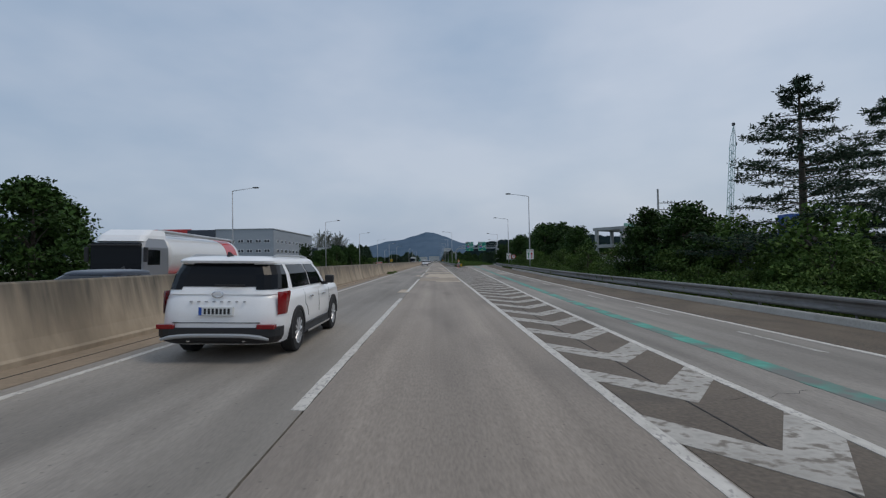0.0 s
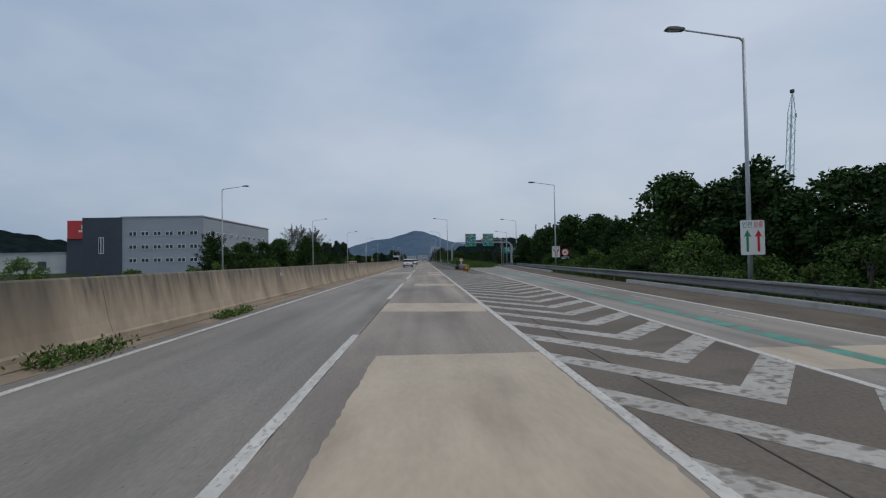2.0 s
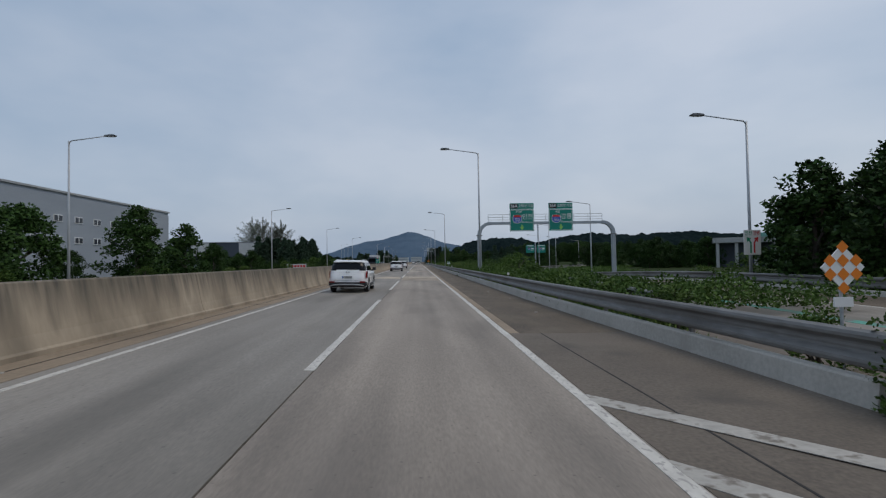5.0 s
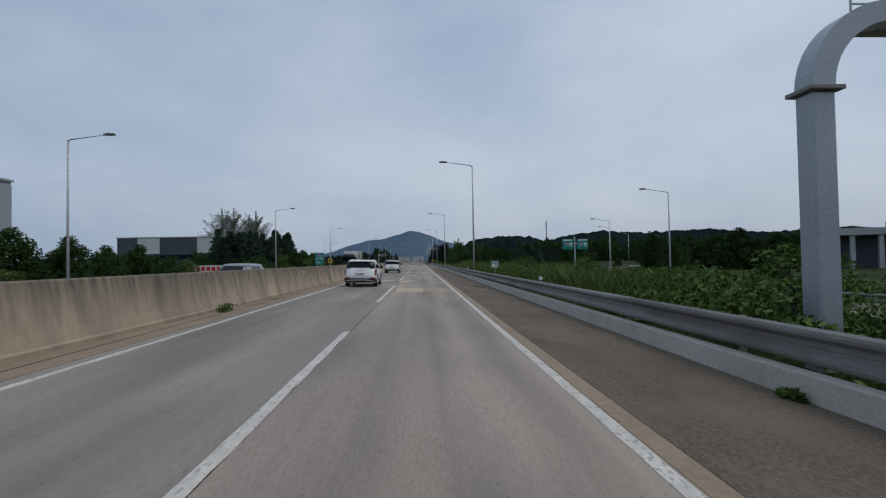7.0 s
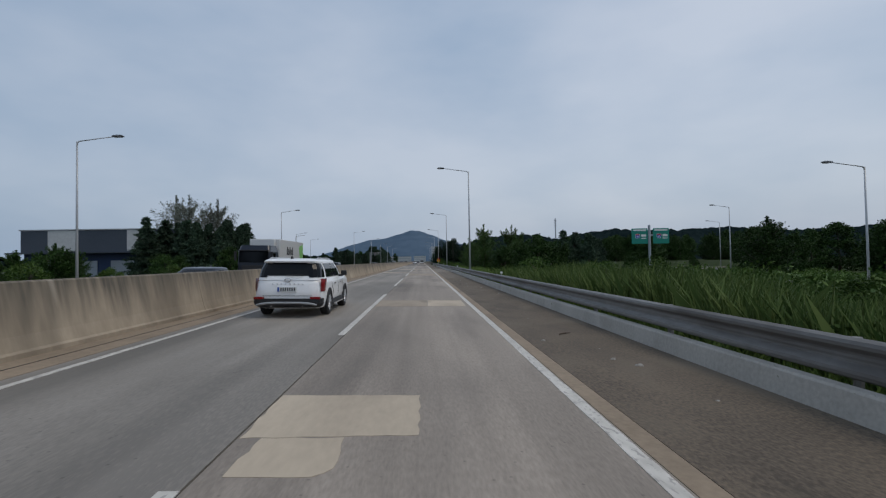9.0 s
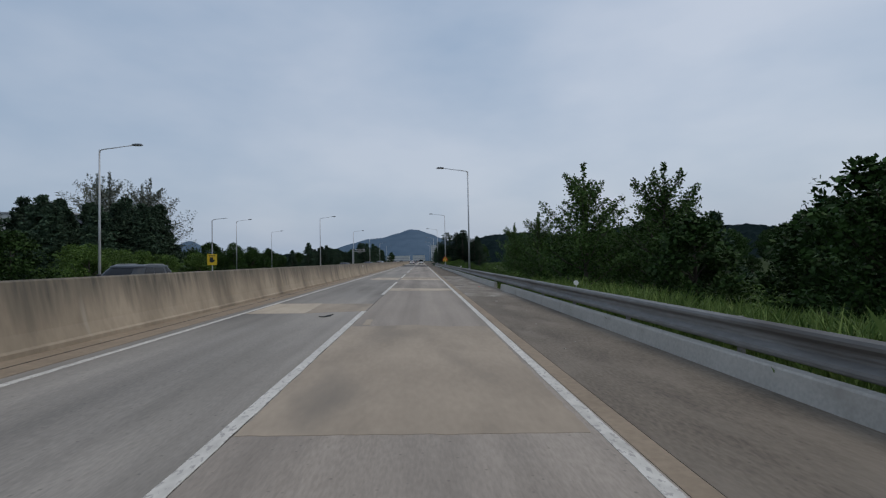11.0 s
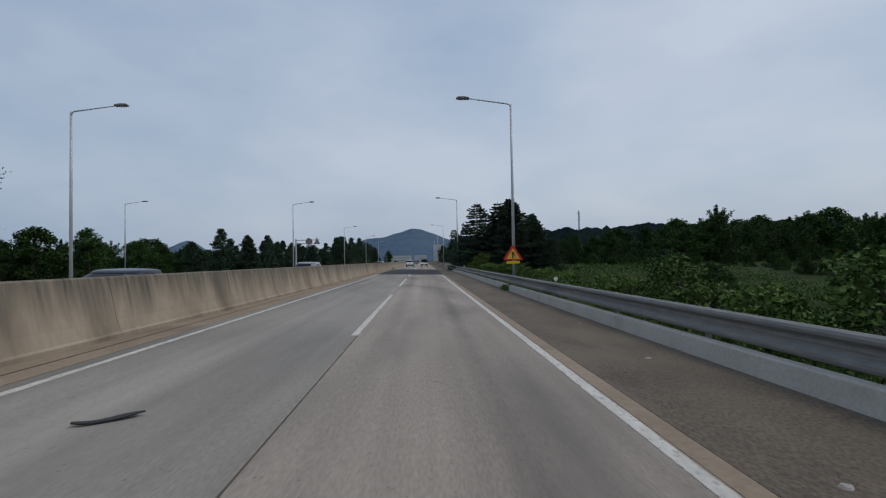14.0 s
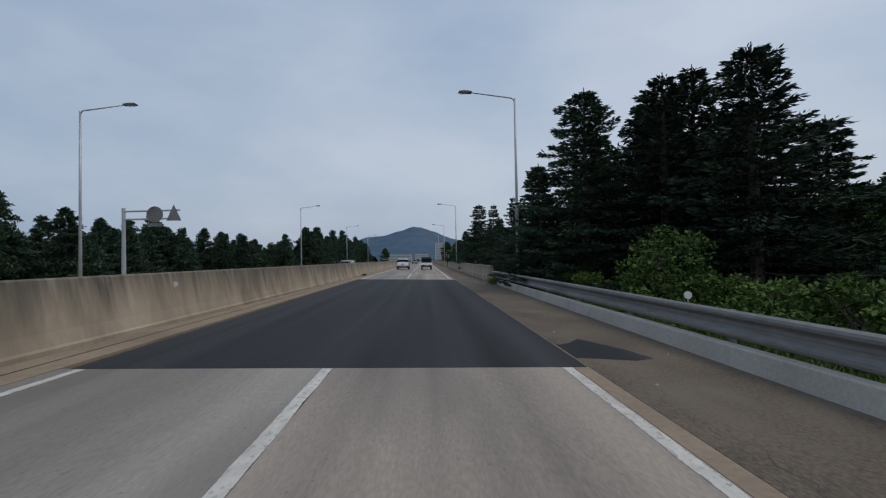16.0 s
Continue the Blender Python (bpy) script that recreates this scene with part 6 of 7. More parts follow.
def shooty(h, spread, seed, leaf=0.17, shoots=46, per=150, mat=None, label="upright tree with spiky leafy shoots"):
    """A tree of rising shoots, each one clothed with leaves and bare at its pointed tip."""
    random.seed(seed)
    e = empty("tree", label=label, category="tree")
    bm = bmesh.new()
    tube(bm, [(0, 0, 0), (0.06, 0.03, h * 0.45), (0, 0, h * 0.93)], [0.022 * h, 0.014 * h, 0.012], 8)
    cs = []
    for k in range(shoots):
        u = (k + random.random()) / shoots
        z = h * (0.06 + 0.74 * u)
        a = random.uniform(0, 6.28)
        rise = random.uniform(0.35, 0.8) + 0.6 * u
        reach = spread * (1.05 - 0.75 * u) * random.uniform(0.7, 1.25)
        d = np.array([math.cos(a), math.sin(a), 0.0]) * reach
        tip = d + np.array([0, 0, min(reach * rise, h * 1.0 - z)])
        p0 = np.array([0, 0, z])
        tube(bm, [tuple(p0), tuple(p0 + tip * 0.5 + np.array([0, 0, -0.08 * reach])), tuple(p0 + tip)], [0.045, 0.028, 0.008], 5, cap=False)
        n = int(per * (0.5 + reach / spread))
        t = rng.uniform(0.08, 1.04, n)
        w = (0.34 * (1.08 - t) + 0.05) * (0.5 + 0.5 * reach)
        off = rng.normal(size=(n, 3)) * w[:, None] * np.array([0.75, 0.75, 0.6])
        cs.append(p0 + tip * t[:, None] - np.array([0, 0, 0.08 * reach]) * (4 * t * (1 - t))[:, None] * 0.5 + off)
    n = 700
    t = rng.uniform(0.2, 1.02, n)
    cs.append(np.stack([rng.normal(0, 0.22, n) * (1.1 - t), rng.normal(0, 0.22, n) * (1.1 - t), h * t], 1))
    part("trunk", bm, m_bark, e)
    c = np.concatenate(cs)
    c = c[c[:, 2] > 0.1]
    ob = new("crown", quads_mesh("crown", c, leaf, mat or m_leaf, 0.55, 0.25))
    ob.parent = e
    return e


def conifer(h, spread, seed, whorls=24, label="tall dark conifer with layered drooping branches", gap=0.0, base=0.1, needle=0.3, dense=1.0):
    random.seed(seed)
    e = empty("conifer", label=label, category="tree")
    bm = bmesh.new()
    tube(bm, [(0, 0, 0), (0.03, 0.02, h * 0.5), (0, 0, h)], [0.02 * h + 0.03, 0.012 * h + 0.02, 0.015], 8)
    cs = []
    for k in range(whorls):
        u = (k + random.uniform(-0.3, 0.3)) / whorls
        z = h * (base + (0.99 - base) * max(0, u))
        reach = spread * (1 - u) ** 0.8 * random.uniform(0.75, 1.12) + 0.12
        for b in range(random.randint(5, 7)):
            a = random.uniform(0, 6.28)
            L = reach * random.uniform(0.55, 1.12)
            if random.random() < gap:
                continue
            dx, dy = math.cos(a), math.sin(a)
            rise = random.uniform(-0.12, 0.12) + (0.12 if needle < 0.25 else 0.0)
            pts = [(dx * L * t, dy * L * t, z + L * (rise * t - 0.16 * t * t + 0.12 * t ** 3)) for t in (0, 0.35, 0.7, 1.0)]
            tube(bm, pts, [0.03, 0.022, 0.014, 0.006], 4, cap=False)
            n = int((18 + L * 30) * dense)
            t = np.sqrt(rng.uniform(0.03, 1.0, n))
            side = rng.normal(0, 0.14 * L + 0.06, n) * (1.05 - 0.6 * t)
            c = np.stack([dx * L * t - dy * side, dy * L * t + dx * side, z + L * (rise * t - 0.16 * t * t + 0.12 * t ** 3) + rng.normal(0, 0.06, n) - 0.08 * np.abs(side)], 1)
            cs.append(c)
    part("trunk", bm, m_bark, e)
    ob = new("crown", quads_mesh("crown", np.concatenate(cs), needle, m_needle, 0.42 if needle > 0.25 else 0.26))
    ob.parent = e
    return e


def broad_fir(h, spread, seed, whorls=32, label="broad dark fir with layered level boughs"):
    """A fir that keeps its breadth far up, each bough a flat fan of sprays."""
    random.seed(seed)
    e = empty("conifer", label=label, category="tree")
    bm = bmesh.new()
    tube(bm, [(0, 0, 0), (0.04, 0.02, h * 0.5), (0, 0, h)], [0.02 * h + 0.03, 0.012 * h + 0.02, 0.015], 8)
    at, way = [], []
    for k in range(whorls):
        u = (k + random.uniform(-0.25, 0.25)) / whorls
        z = h * (0.03 + 0.96 * max(0.0, u))
        reach = 1.4 * spread * (1 - u) ** 0.72 * random.uniform(0.74, 1.16) + 0.08
        turn = random.uniform(0, 6.28)
        count = random.randint(6, 8)
        for b in range(count):
            a = turn + 6.283 * b / count + random.uniform(-0.3, 0.3)
            L = reach * random.uniform(0.5, 1.18)
            dx, dy = math.cos(a), math.sin(a)
            sag = random.uniform(0.08, 0.3) - 0.3 * max(0.0, u - 0.6)
            pts = [(dx * L * t, dy * L * t, z + L * (-sag * t + 0.16 * t ** 3)) for t in (0, 0.35, 0.7, 1.0)]
            tube(bm, pts, [0.035, 0.024, 0.014, 0.005], 4, cap=False)
            n = int(30 + L * 62)
            t = np.sqrt(rng.uniform(0.02, 1.0, n))
            side = rng.normal(0, 0.13 * L + 0.05, n) * (1.1 - 0.7 * t)
            at.append(np.stack([dx * L * t - dy * side, dy * L * t + dx * side, z + L * (-sag * t + 0.16 * t ** 3) + rng.normal(0, 0.035, n) - 0.12 * np.abs(side)], 1))
            skew = np.sign(side) * rng.uniform(0.2, 0.9, n)
            way.append(np.stack([dx - dy * skew, dy + dx * skew, rng.normal(0.05, 0.25, n)], 1))
    part("trunk", bm, m_bark, e)
    ob = new("crown", quads_mesh("crown", np.concatenate(at), 0.21, m_needle, 0.3, way=np.concatenate(way)))
    ob.parent = e
    return e


def put(src, x, y, z=None, s=1.0, sz=None, turn=None):
    t = rng.uniform(0, 360) if turn is None else turn
    x, s, sz = x * WIDE, s * WIDE, (sz or s) * WIDE
    z = ground_z(x, y) - 0.05 if z is None else raise_z(z)
    m = Matrix.LocRotScale((x, y, z), Euler((0, 0, radians(t))), (s, s, sz))
    if src.name not in used:
        used.add(src.name)
        src.matrix_basis = m
        return src
    made = copy_thing(src, Matrix.Translation((0, 0, 0)))
    made.matrix_basis = m
    return made


used = set()
leafy = [broadleaf(6.8, 2.9, 11, low=0.1), shooty(7.0, 2.9, 12, 0.24, 44, 170, None, "leafy green tree with rising ragged branches"), broadleaf(7.2, 2.6, 13, 0.3, low=0.06)]
shrubs = [broadleaf(1.7, 1.2, 21, 0.11, m_weed, 26, 130, 0.0, "dense green roadside shrub", "shrub"), broadleaf(1.4, 1.1, 22, 0.11, m_leaf_light, 26, 130, 0.0, "bright green roadside shrub", "shrub"), broadleaf(2.4, 1.4, 23, 0.12, m_weed, 30, 150, 0.0, "tall green roadside shrub", "shrub")]
firs = [conifer(9.0, 3.5, 31, 30), conifer(8.0, 3.0, 32, 28), conifer(8.6, 3.9, 33, 30)]
cedar = conifer(10.6, 5.2, 35, 24, "tall sparse conifer with long open branches", 0.12, 0.2, 0.2, 2.0)
pale = shooty(20.0, 8.5, 41, 0.34, 90, 80, m_pale_leaf, "thin pale tree with sparse grey-green leaves")
upright = shooty(8.0, 3.1, 44, 0.16, 50, 230, m_mid)
bright = broadleaf(5.8, 2.8, 14, 0.2, m_weed, 60, 150, 0.05, "bushy bright green tree")
broad = [broad_fir(9.5, 2.5, 51), broad_fir(9.5, 2.7, 52, 30), broad_fir(9.5, 2.2, 53, 34)]

put(cedar, 16.9, 25.4, -0.6, 1.0)
put(cedar, 22.3, 27.0, -0.6, 0.95)
# belt of trees beyond the ramp's guardrail
random.seed(5)
for y in (30.5, 32.5, 34.5, 36.5):
    put(random.choice(leafy), 12.9 + random.uniform(0, 2.4), y, None, random.uniform(0.6, 0.7))
for k in range(5):
    put(random.choice(leafy), 16.0 + random.uniform(-0.6, 2.6), 66 + 2.7 * k, None, random.uniform(0.7, 0.82))
for k in range(5):
    put(random.choice(leafy), 16.4 + random.uniform(-0.6, 2.6), 79.5 + 2.7 * k, None, random.uniform(0.92, 1.05))
for k in range(16):
    y = 104 + 3.0 * k
    put(random.choice(leafy), tree_line(y) + (6.0 if 105 < y < 118 else 4.2) + random.uniform(-0.6, 2.5), y, None, random.uniform(0.66, 0.82) if y < 111 else random.uniform(0.85, 1.02))
for k in range(5):
    put(random.choice(leafy), 22 + random.uniform(-1, 2), 112 + 8 * k, None, random.uniform(0.75, 0.92))
for k in range(6):
    put(leafy[k % 3], 28.5 + random.uniform(-1, 3), 138 + 4.5 * k, None, random.uniform(0.75, 0.9))
for k in range(64):
    y = 4 + 2.5 * k
    put(random.choice(shrubs), tree_line(y) + 1.9 + random.uniform(0, 1.4), y, None, random.uniform(0.75, 1.25))
for k in range(20):
    y = 2 + 2.0 * k
    put(random.choice(shrubs), tree_line(y) + 4.0 + random.uniform(0, 2.0), y, None, random.uniform(1.1, 1.7))
for k in range(34):
    y = 138 + 4.0 * k
    put(random.choice(shrubs), 7.4 + random.uniform(0, 0.4) * (ramp_l(y) / WIDE - 8.4) if y > 165 else 6.0, y, None, random.uniform(0.55, 0.9))
put(shrubs[2], 4.75, 129.6, 0.0, 0.5)
put(shrubs[1], 4.55, 128.6, 0.0, 0.36)
put(shrubs[0], 5.1, 132.0, 0.0, 0.5)
for x, y, s in ((19.6, 152.0, 0.75), (17.4, 145.0, 0.74), (17.2, 148.6, 0.78), (21.6, 154.0, 0.75)):
    put(random.choice(leafy), x, y, None, s)
# bright bushes on the bank behind the guardrail
for x, y, s in ((8.0, 372.0, 1.0), (8.6, 376.0, 1.1), (8.5, 383.0, 1.1), (9.2, 387.0, 1.2), (8.8, 391.0, 1.2), (7.6, 398.0, 1.0), (8.6, 401.0, 1.2), (9.6, 404.0, 1.3), (8.2, 407.0, 1.1), (9.4, 410.0, 1.2), (7.2, 411.0, 0.9)):
    put(shrubs[1], x, y, None, s)
for k in range(16):
    put(shrubs[k % 3 if k % 4 == 0 else 1], (6.6 + random.uniform(0, 2.0)) / WIDE, 396 + 2.2 * k, None, random.uniform(1.0, 1.45) / WIDE)
for k in range(11):
    put(shrubs[1 if k % 3 else 2], (6.5 + random.uniform(0, 1.6)) / WIDE, 342 + 2.4 * k, None, random.uniform(0.7, 1.05) / WIDE)
# wood along the far side of the ramp's bend
for k in range(46):
    x, y = 44 + 2.6 * k, 318 + random.uniform(0, 34)
    if ramp_l(y) - 6 < x * WIDE < ramp_k(y) + 6:
        continue
    put(random.choice(leafy), x, y, ground_z(x, y) - 0.1, random.uniform(1.15, 1.6))
# trees on the right past the ramp
for x, y, s in ((8.9, 304.6, 0.9), (12.6, 303.2, 1.0), (8.3, 313.5, 0.66), (8.2, 323.0, 0.64), (15.0, 309.0, 0.95), (17.0, 322.0, 0.8), (15.2, 334.0, 0.6)):
    put(upright, x, y, None, s)
for x, y, s in ((11.5, 288.0, 0.62), (13.8, 291.5, 0.78), (16.0, 296.0, 0.75), (18.5, 300.0, 0.8), (10.5, 296.0, 0.6), (9.2, 309.0, 0.6), (20.0, 315.0, 0.8), (22.0, 330.0, 1.0)):
    put(random.choice(leafy), x, y, None, s)
for k in range(44):
    x, y = random.uniform(24, 64), random.uniform(352, 445)
    put(random.choice(leafy), x, y, ground_z(x, y) - 0.3, random.uniform(0.55, 0.8) if y < 395 else random.uniform(0.32, 0.5))
for x, y, s in ((29.0, 340.0, 1.15), (32.0, 343.0, 1.2), (33.5, 338.0, 1.2), (37.5, 374.0, 1.2), (41.5, 377.0, 1.3), (45.0, 373.0, 1.2), (48.5, 379.0, 1.25)):
    put(random.choice(firs), x, y, ground_z(x, y), s)
for k in range(90):
    x, y = random.uniform(42, 175), random.uniform(478, 560)
    put(random.choice(leafy), x, y, ground_z(x, y) - 0.3, random.uniform(0.9, 1.35) if x < 66 else random.uniform(1.3, 2.0))
for k in range(40):
    y = 300 + 3.0 * k
    put(random.choice(shrubs), 6.9 + random.uniform(0, 1.6), y, None, random.uniform(0.4, 0.75))
for k, (x, y, h, r) in enumerate(((8.4, 422.7, 10.6, 1.0), (6.4, 424.5, 6.8, 0.42), (6.4, 432.0, 6.0, 0.4), (12.65, 416.0, 10.3, 1.05), (11.2, 420.0, 10.4, 1.0), (13.2, 421.0, 11.2, 1.05), (13.9, 425.8, 11.4, 1.15), (14.6, 419.0, 9.0, 0.95), (16.2, 416.8, 7.8, 0.85), (17.2, 413.0, 5.6, 0.6), (10.2, 427.0, 9.6, 0.95), (12.0, 423.5, 10.2, 1.0), (7.2, 428.0, 7.6, 0.75), (16.8, 424.0, 8.6, 1.0), (7.0, 446.0, 7.2, 0.5), (7.4, 462.0, 9.0, 0.8))):
    put(broad[k % 3], x / WIDE, y, None, 1.27 * r / WIDE, (h + 0.5) / 9.5 / WIDE)
for x, y, s in ((10.2, 431.0, 0.95), (15.5, 430.0, 1.0), (9.5, 455.0, 0.85), (9.5, 470.0, 0.9), (9.0, 492.0, 0.95), (8.5, 515.0, 0.9)):
    put(random.choice(firs), x, y, -0.5, s)
for x, y, s in ((20.0, 398.0, 0.5), (22.5, 402.0, 0.55)):
    put(firs[1], x, y, None, s)
# left side beyond the opposite carriageway
for x, y, s in ((-29.0, 209.0, 0.72), (-30.5, 214.0, 0.8), (-32.5, 219.0, 0.75), (-34.0, 225.0, 0.8), (-27.5, 222.0, 0.6)):
    put(random.choice(leafy), x, y, None, s)
for x, y, s in ((-25.5, 36.0, 0.85), (-27.0, 41.0, 0.8), (-30.0, 33.0, 0.8), (-27.0, 30.0, 0.75)):
    put(random.choice(leafy), x, y, None, s * 1.25)
for k in range(12):
    put(random.choice(leafy), -26.5 - random.uniform(0, 5), 128 + 6.0 * k, None, random.uniform(0.75, 1.05) if k % 4 else 0.55)
for k in range(9):
    put(random.choice(leafy), -30 - random.uniform(0, 8), 205 + 5.5 * k, None, random.uniform(0.45, 0.8))
for k in range(30):
    put(random.choice(shrubs), -24.5 - random.uniform(0, 4), 60 + 8 * k + random.uniform(-2, 2), None, random.uniform(0.7, 1.3))
for k in range(9):
    put(leafy[1], -random.uniform(47, 72), random.uniform(298, 322), -1.6, random.uniform(0.7, 0.95))
for x, y, s in ((-52.0, 394.0, 0.95), (-54.5, 398.0, 1.0), (-51.0, 391.0, 0.9)):
    put(random.choice(firs), x, y, -1.6, s)
# pine wood in front of the warehouse's end, with low green trees before it
for k in range(14):
    put(random.choice(firs), -random.uniform(42.5, 52), random.uniform(366, 383), -1.6, random.uniform(1.25, 1.6))
for k in range(26):
    put(random.choice(firs), -random.uniform(45, 66), random.uniform(354, 376), -1.6, random.uniform(1.35, 1.75))
for k in range(8):
    put(random.choice(leafy), -random.uniform(29, 37), 236 + 4.5 * k, -1.6, random.uniform(0.35, 0.55))
for k in range(14):
    put(bright, -random.uniform(34, 44), 338 + 2.4 * k, -1.6, random.uniform(0.75, 1.0))
for x, y, s in ((-72.0, 433.0, 1.3), (-80.0, 428.0, 1.35), (-88.0, 437.0, 1.4), (-76.0, 437.0, 1.25)):
    put(pale, x, y, -1.6, s)
for k in range(14):
    put(random.choice(leafy), -random.uniform(50, 74), 412 + 1.6 * k, -1.6, random.uniform(0.75, 1.0))
for k in range(26):
    put(random.choice(leafy), -random.uniform(46, 92), 440 + 2.6 * k, -1.6, random.uniform(0.85, 1.3))
for k in range(8):
    put(random.choice(leafy), -random.uniform(40, 46), 446 + 5.0 * k, -1.6, random.uniform(0.7, 0.95))
for k in range(18):
    put(random.choice(firs), -random.uniform(24, 42), 441 + 2.6 * k, -1.0, random.uniform(0.58, 0.8))
for k in range(34):
    put(random.choice(firs), -random.uniform(26, 36), 440 + 3.0 * k, -1.0, random.uniform(0.65, 0.95))
for k in range(22):
    put(random.choice(firs), -random.uniform(22.5, 30), 520 + 5.5 * k, -0.8, random.uniform(0.95, 1.35))
for k in range(26):
    put(random.choice(leafy), -random.uniform(24, 60) if k % 2 else random.uniform(8, 40), 560 + 9 * k, -1.0, random.uniform(1.0, 1.6))
for k in range(24):
    put(random.choice(leafy), -130 + 4.3 * k, 300 + random.uniform(-20, 40), -1.6, random.uniform(0.6, 0.9)) if k > 14 or k % 3 == 0 else None


def stuff(name, me, label, category):
    return tagged(new(name, me), label, category, kind="stuff")


def blades(n, xa, xb, ya, yb, h, mat, name, label, edge=None):
    """Grass: narrow bent blades rooted in the ground."""
    y = rng.uniform(ya, yb, n)
    x = rng.uniform(0, 1, n) ** 1.4 * (xb - xa) + xa
    if edge:
        x = x + np.array([edge(v) for v in y])
    z = np.array([ground_z(a, b) for a, b in zip(x, y)])
    hh = h * rng.uniform(0.5, 1.3, n) * (0.75 + 0.5 * np.array([noise.noise(Vector((a * 0.3, b * 0.12, 3))) for a, b in zip(x, y)]))
    a = rng.uniform(0, 6.28, n)
    dx, dy = np.cos(a), np.sin(a)
    w = 0.02 + 0.012 * rng.random(n)
    lean = hh * rng.uniform(0.1, 0.55, n)
    b = rng.uniform(0, 6.28, n)
    lx, ly = np.cos(b) * lean, np.sin(b) * lean
    v = np.stack([np.stack([x - dx * w, y - dy * w, z], 1), np.stack([x + dx * w, y + dy * w, z], 1), np.stack([x + dx * w * 0.7 + lx * 0.35, y + dy * w * 0.7 + ly * 0.35, z + hh * 0.6], 1), np.stack([x + lx, y + ly, z + hh * 0.98], 1), np.stack([x - dx * w * 0.7 + lx * 0.35, y - dy * w * 0.7 + ly * 0.35, z + hh * 0.6], 1)], 1).reshape(-1, 3)
    me = bpy.data.meshes.new(name)
    me.from_pydata(v.tolist(), [], np.arange(5 * n).reshape(n, 5).tolist())
    me.materials.append(mat)
    return stuff(name, me, label, "grass")


def thicket(n, box4, h, mat, name, label, leaf=0.16, edge=None):
    """Low weeds: leaves over an uneven mound."""
    xa, xb, ya, yb = box4
    y = rng.uniform(ya, yb, n)
    x = rng.uniform(xa, xb, n)
    if edge:
        x = x + np.array([edge(v) for v in y])
    top = np.array([h * (0.55 + 0.75 * noise.noise(Vector((a * 0.45, b * 0.35, 9))) + 0.3 * noise.noise(Vector((a * 1.3, b * 1.3, 4)))) for a, b in zip(x, y)])
    z = np.array([ground_z(a, b) for a, b in zip(x, y)]) + np.maximum(0.05, top) * rng.uniform(0.35, 1.0, n) ** 0.5
    me = quads_mesh(name, np.stack([x, y, z], 1), leaf, mat, 0.6, 0.5)
    return stuff(name, me, label, "weeds")


kx = kerb_x
blades(44000, 0.24, 1.1, 134, 433, 0.5, m_grass, "verge_grass", "tufts of grass under the guardrail", kx)
blades(40000, 0.22, 0.4, 134, 433, 0.42, m_grass, "kerb_grass", "grass growing close behind the kerb", kx)
blades(60000, 1.3, 9.0, 190, 262, 1.75, m_reed, "tall_reeds", "tall leaning reeds beside the motorway", kx)
blades(30000, 1.0, 14.0, 258, 300, 1.2, m_grass, "tall_grass", "tall rough grass beside the motorway", kx)
blades(14000, 1.0, 5.0, 296, 433, 0.75, m_grass, "bank_grass", "grass on the bank behind the guardrail", kx)
blades(16000, 0.55, 2.4, -10, 150, 0.8, m_grass, "ramp_grass", "grass behind the ramp's guardrail", ramp_k)
thicket(120000, (0.6, 8.5, 138, 214), 1.6, m_weed, "weed_bank", "dense green weeds between the two roadways", 0.13, kx)
thicket(110000, (1.2, 16, 196, 310), 1.0, m_weed, "weed_field", "tall weeds beyond the guardrail", 0.1, kx)
thicket(30000, (14, 26, 196, 310), 1.5, m_weed, "weed_field", "tall weeds towards the exit ramp", 0.2, kx)
thicket(80000, (0.6, 7.5, 296, 433), 1.05, m_weed, "weed_bank", "green weeds behind the guardrail", 0.12, kx)
thicket(40000, (0.8, 4.5, -8, 160), 1.3, m_weed, "weed_bank", "green weeds behind the ramp's guardrail", 0.14, ramp_k)
thicket(60000, (9, 48, 300, 440), 1.3, m_weed, "valley_weeds", "rough green growth in the valley below the bank", 0.24)
thicket(44000, (-9.5, -2.2, 196, 335), 1.7, m_weed, "ramp_weeds", "tall weeds along the ramp's inner side", 0.2, ramp_l)
thicket(40000, (1.5, 26, 200, 345), 1.4, m_weed, "ramp_weeds", "rough growth beyond the ramp", 0.32, ramp_k)
thicket(30000, (-72, -27, -10, 330), 0.75, m_weed, "field_weeds", "rough green field beyond the carriageway", 0.45)
thicket(26000, (-72, -26.5, 330, 480), 0.9, m_weed, "field_weeds", "green bank beyond the carriageway", 0.4)


def tuft(x, y, length, width, h):
    n = int(420 * length)
    px = x + rng.normal(0, width * 0.35, n)
    py = y + rng.uniform(0, length, n)
    t = np.array([surf(a, b) for a, b in zip(px, py)]) + h * rng.uniform(0.0, 1.0, n) * (0.4 + 0.6 * np.abs(np.sin(py * 2.1)))
    me = quads_mesh("weed_tuft", np.stack([px, py, t], 1), 0.09, m_weed, 0.4, 0.8)
    return tagged(new("weed_tuft", me), "low green weeds growing at the foot of the barrier", "weeds", "roadside weed tufts")


tuft(-5.6, 57.0, 1.9, 0.5, 0.24)
tuft(-5.55, 63.0, 2.2, 0.3, 0.16)
tuft(-6.05, 190.2, 0.8, 0.3, 0.2)
tuft(4.62, 180.3, 0.35, 0.08, 0.07)
tuft(4.55, 375.6, 1.6, 0.2, 0.28)
tuft(4.55, 429.0, 2.4, 0.4, 0.42)
tuft(-6.0, 445.0, 2.0, 0.2, 0.12)
tuft(5.95, 116.6, 1.6, 0.3, 0.3)

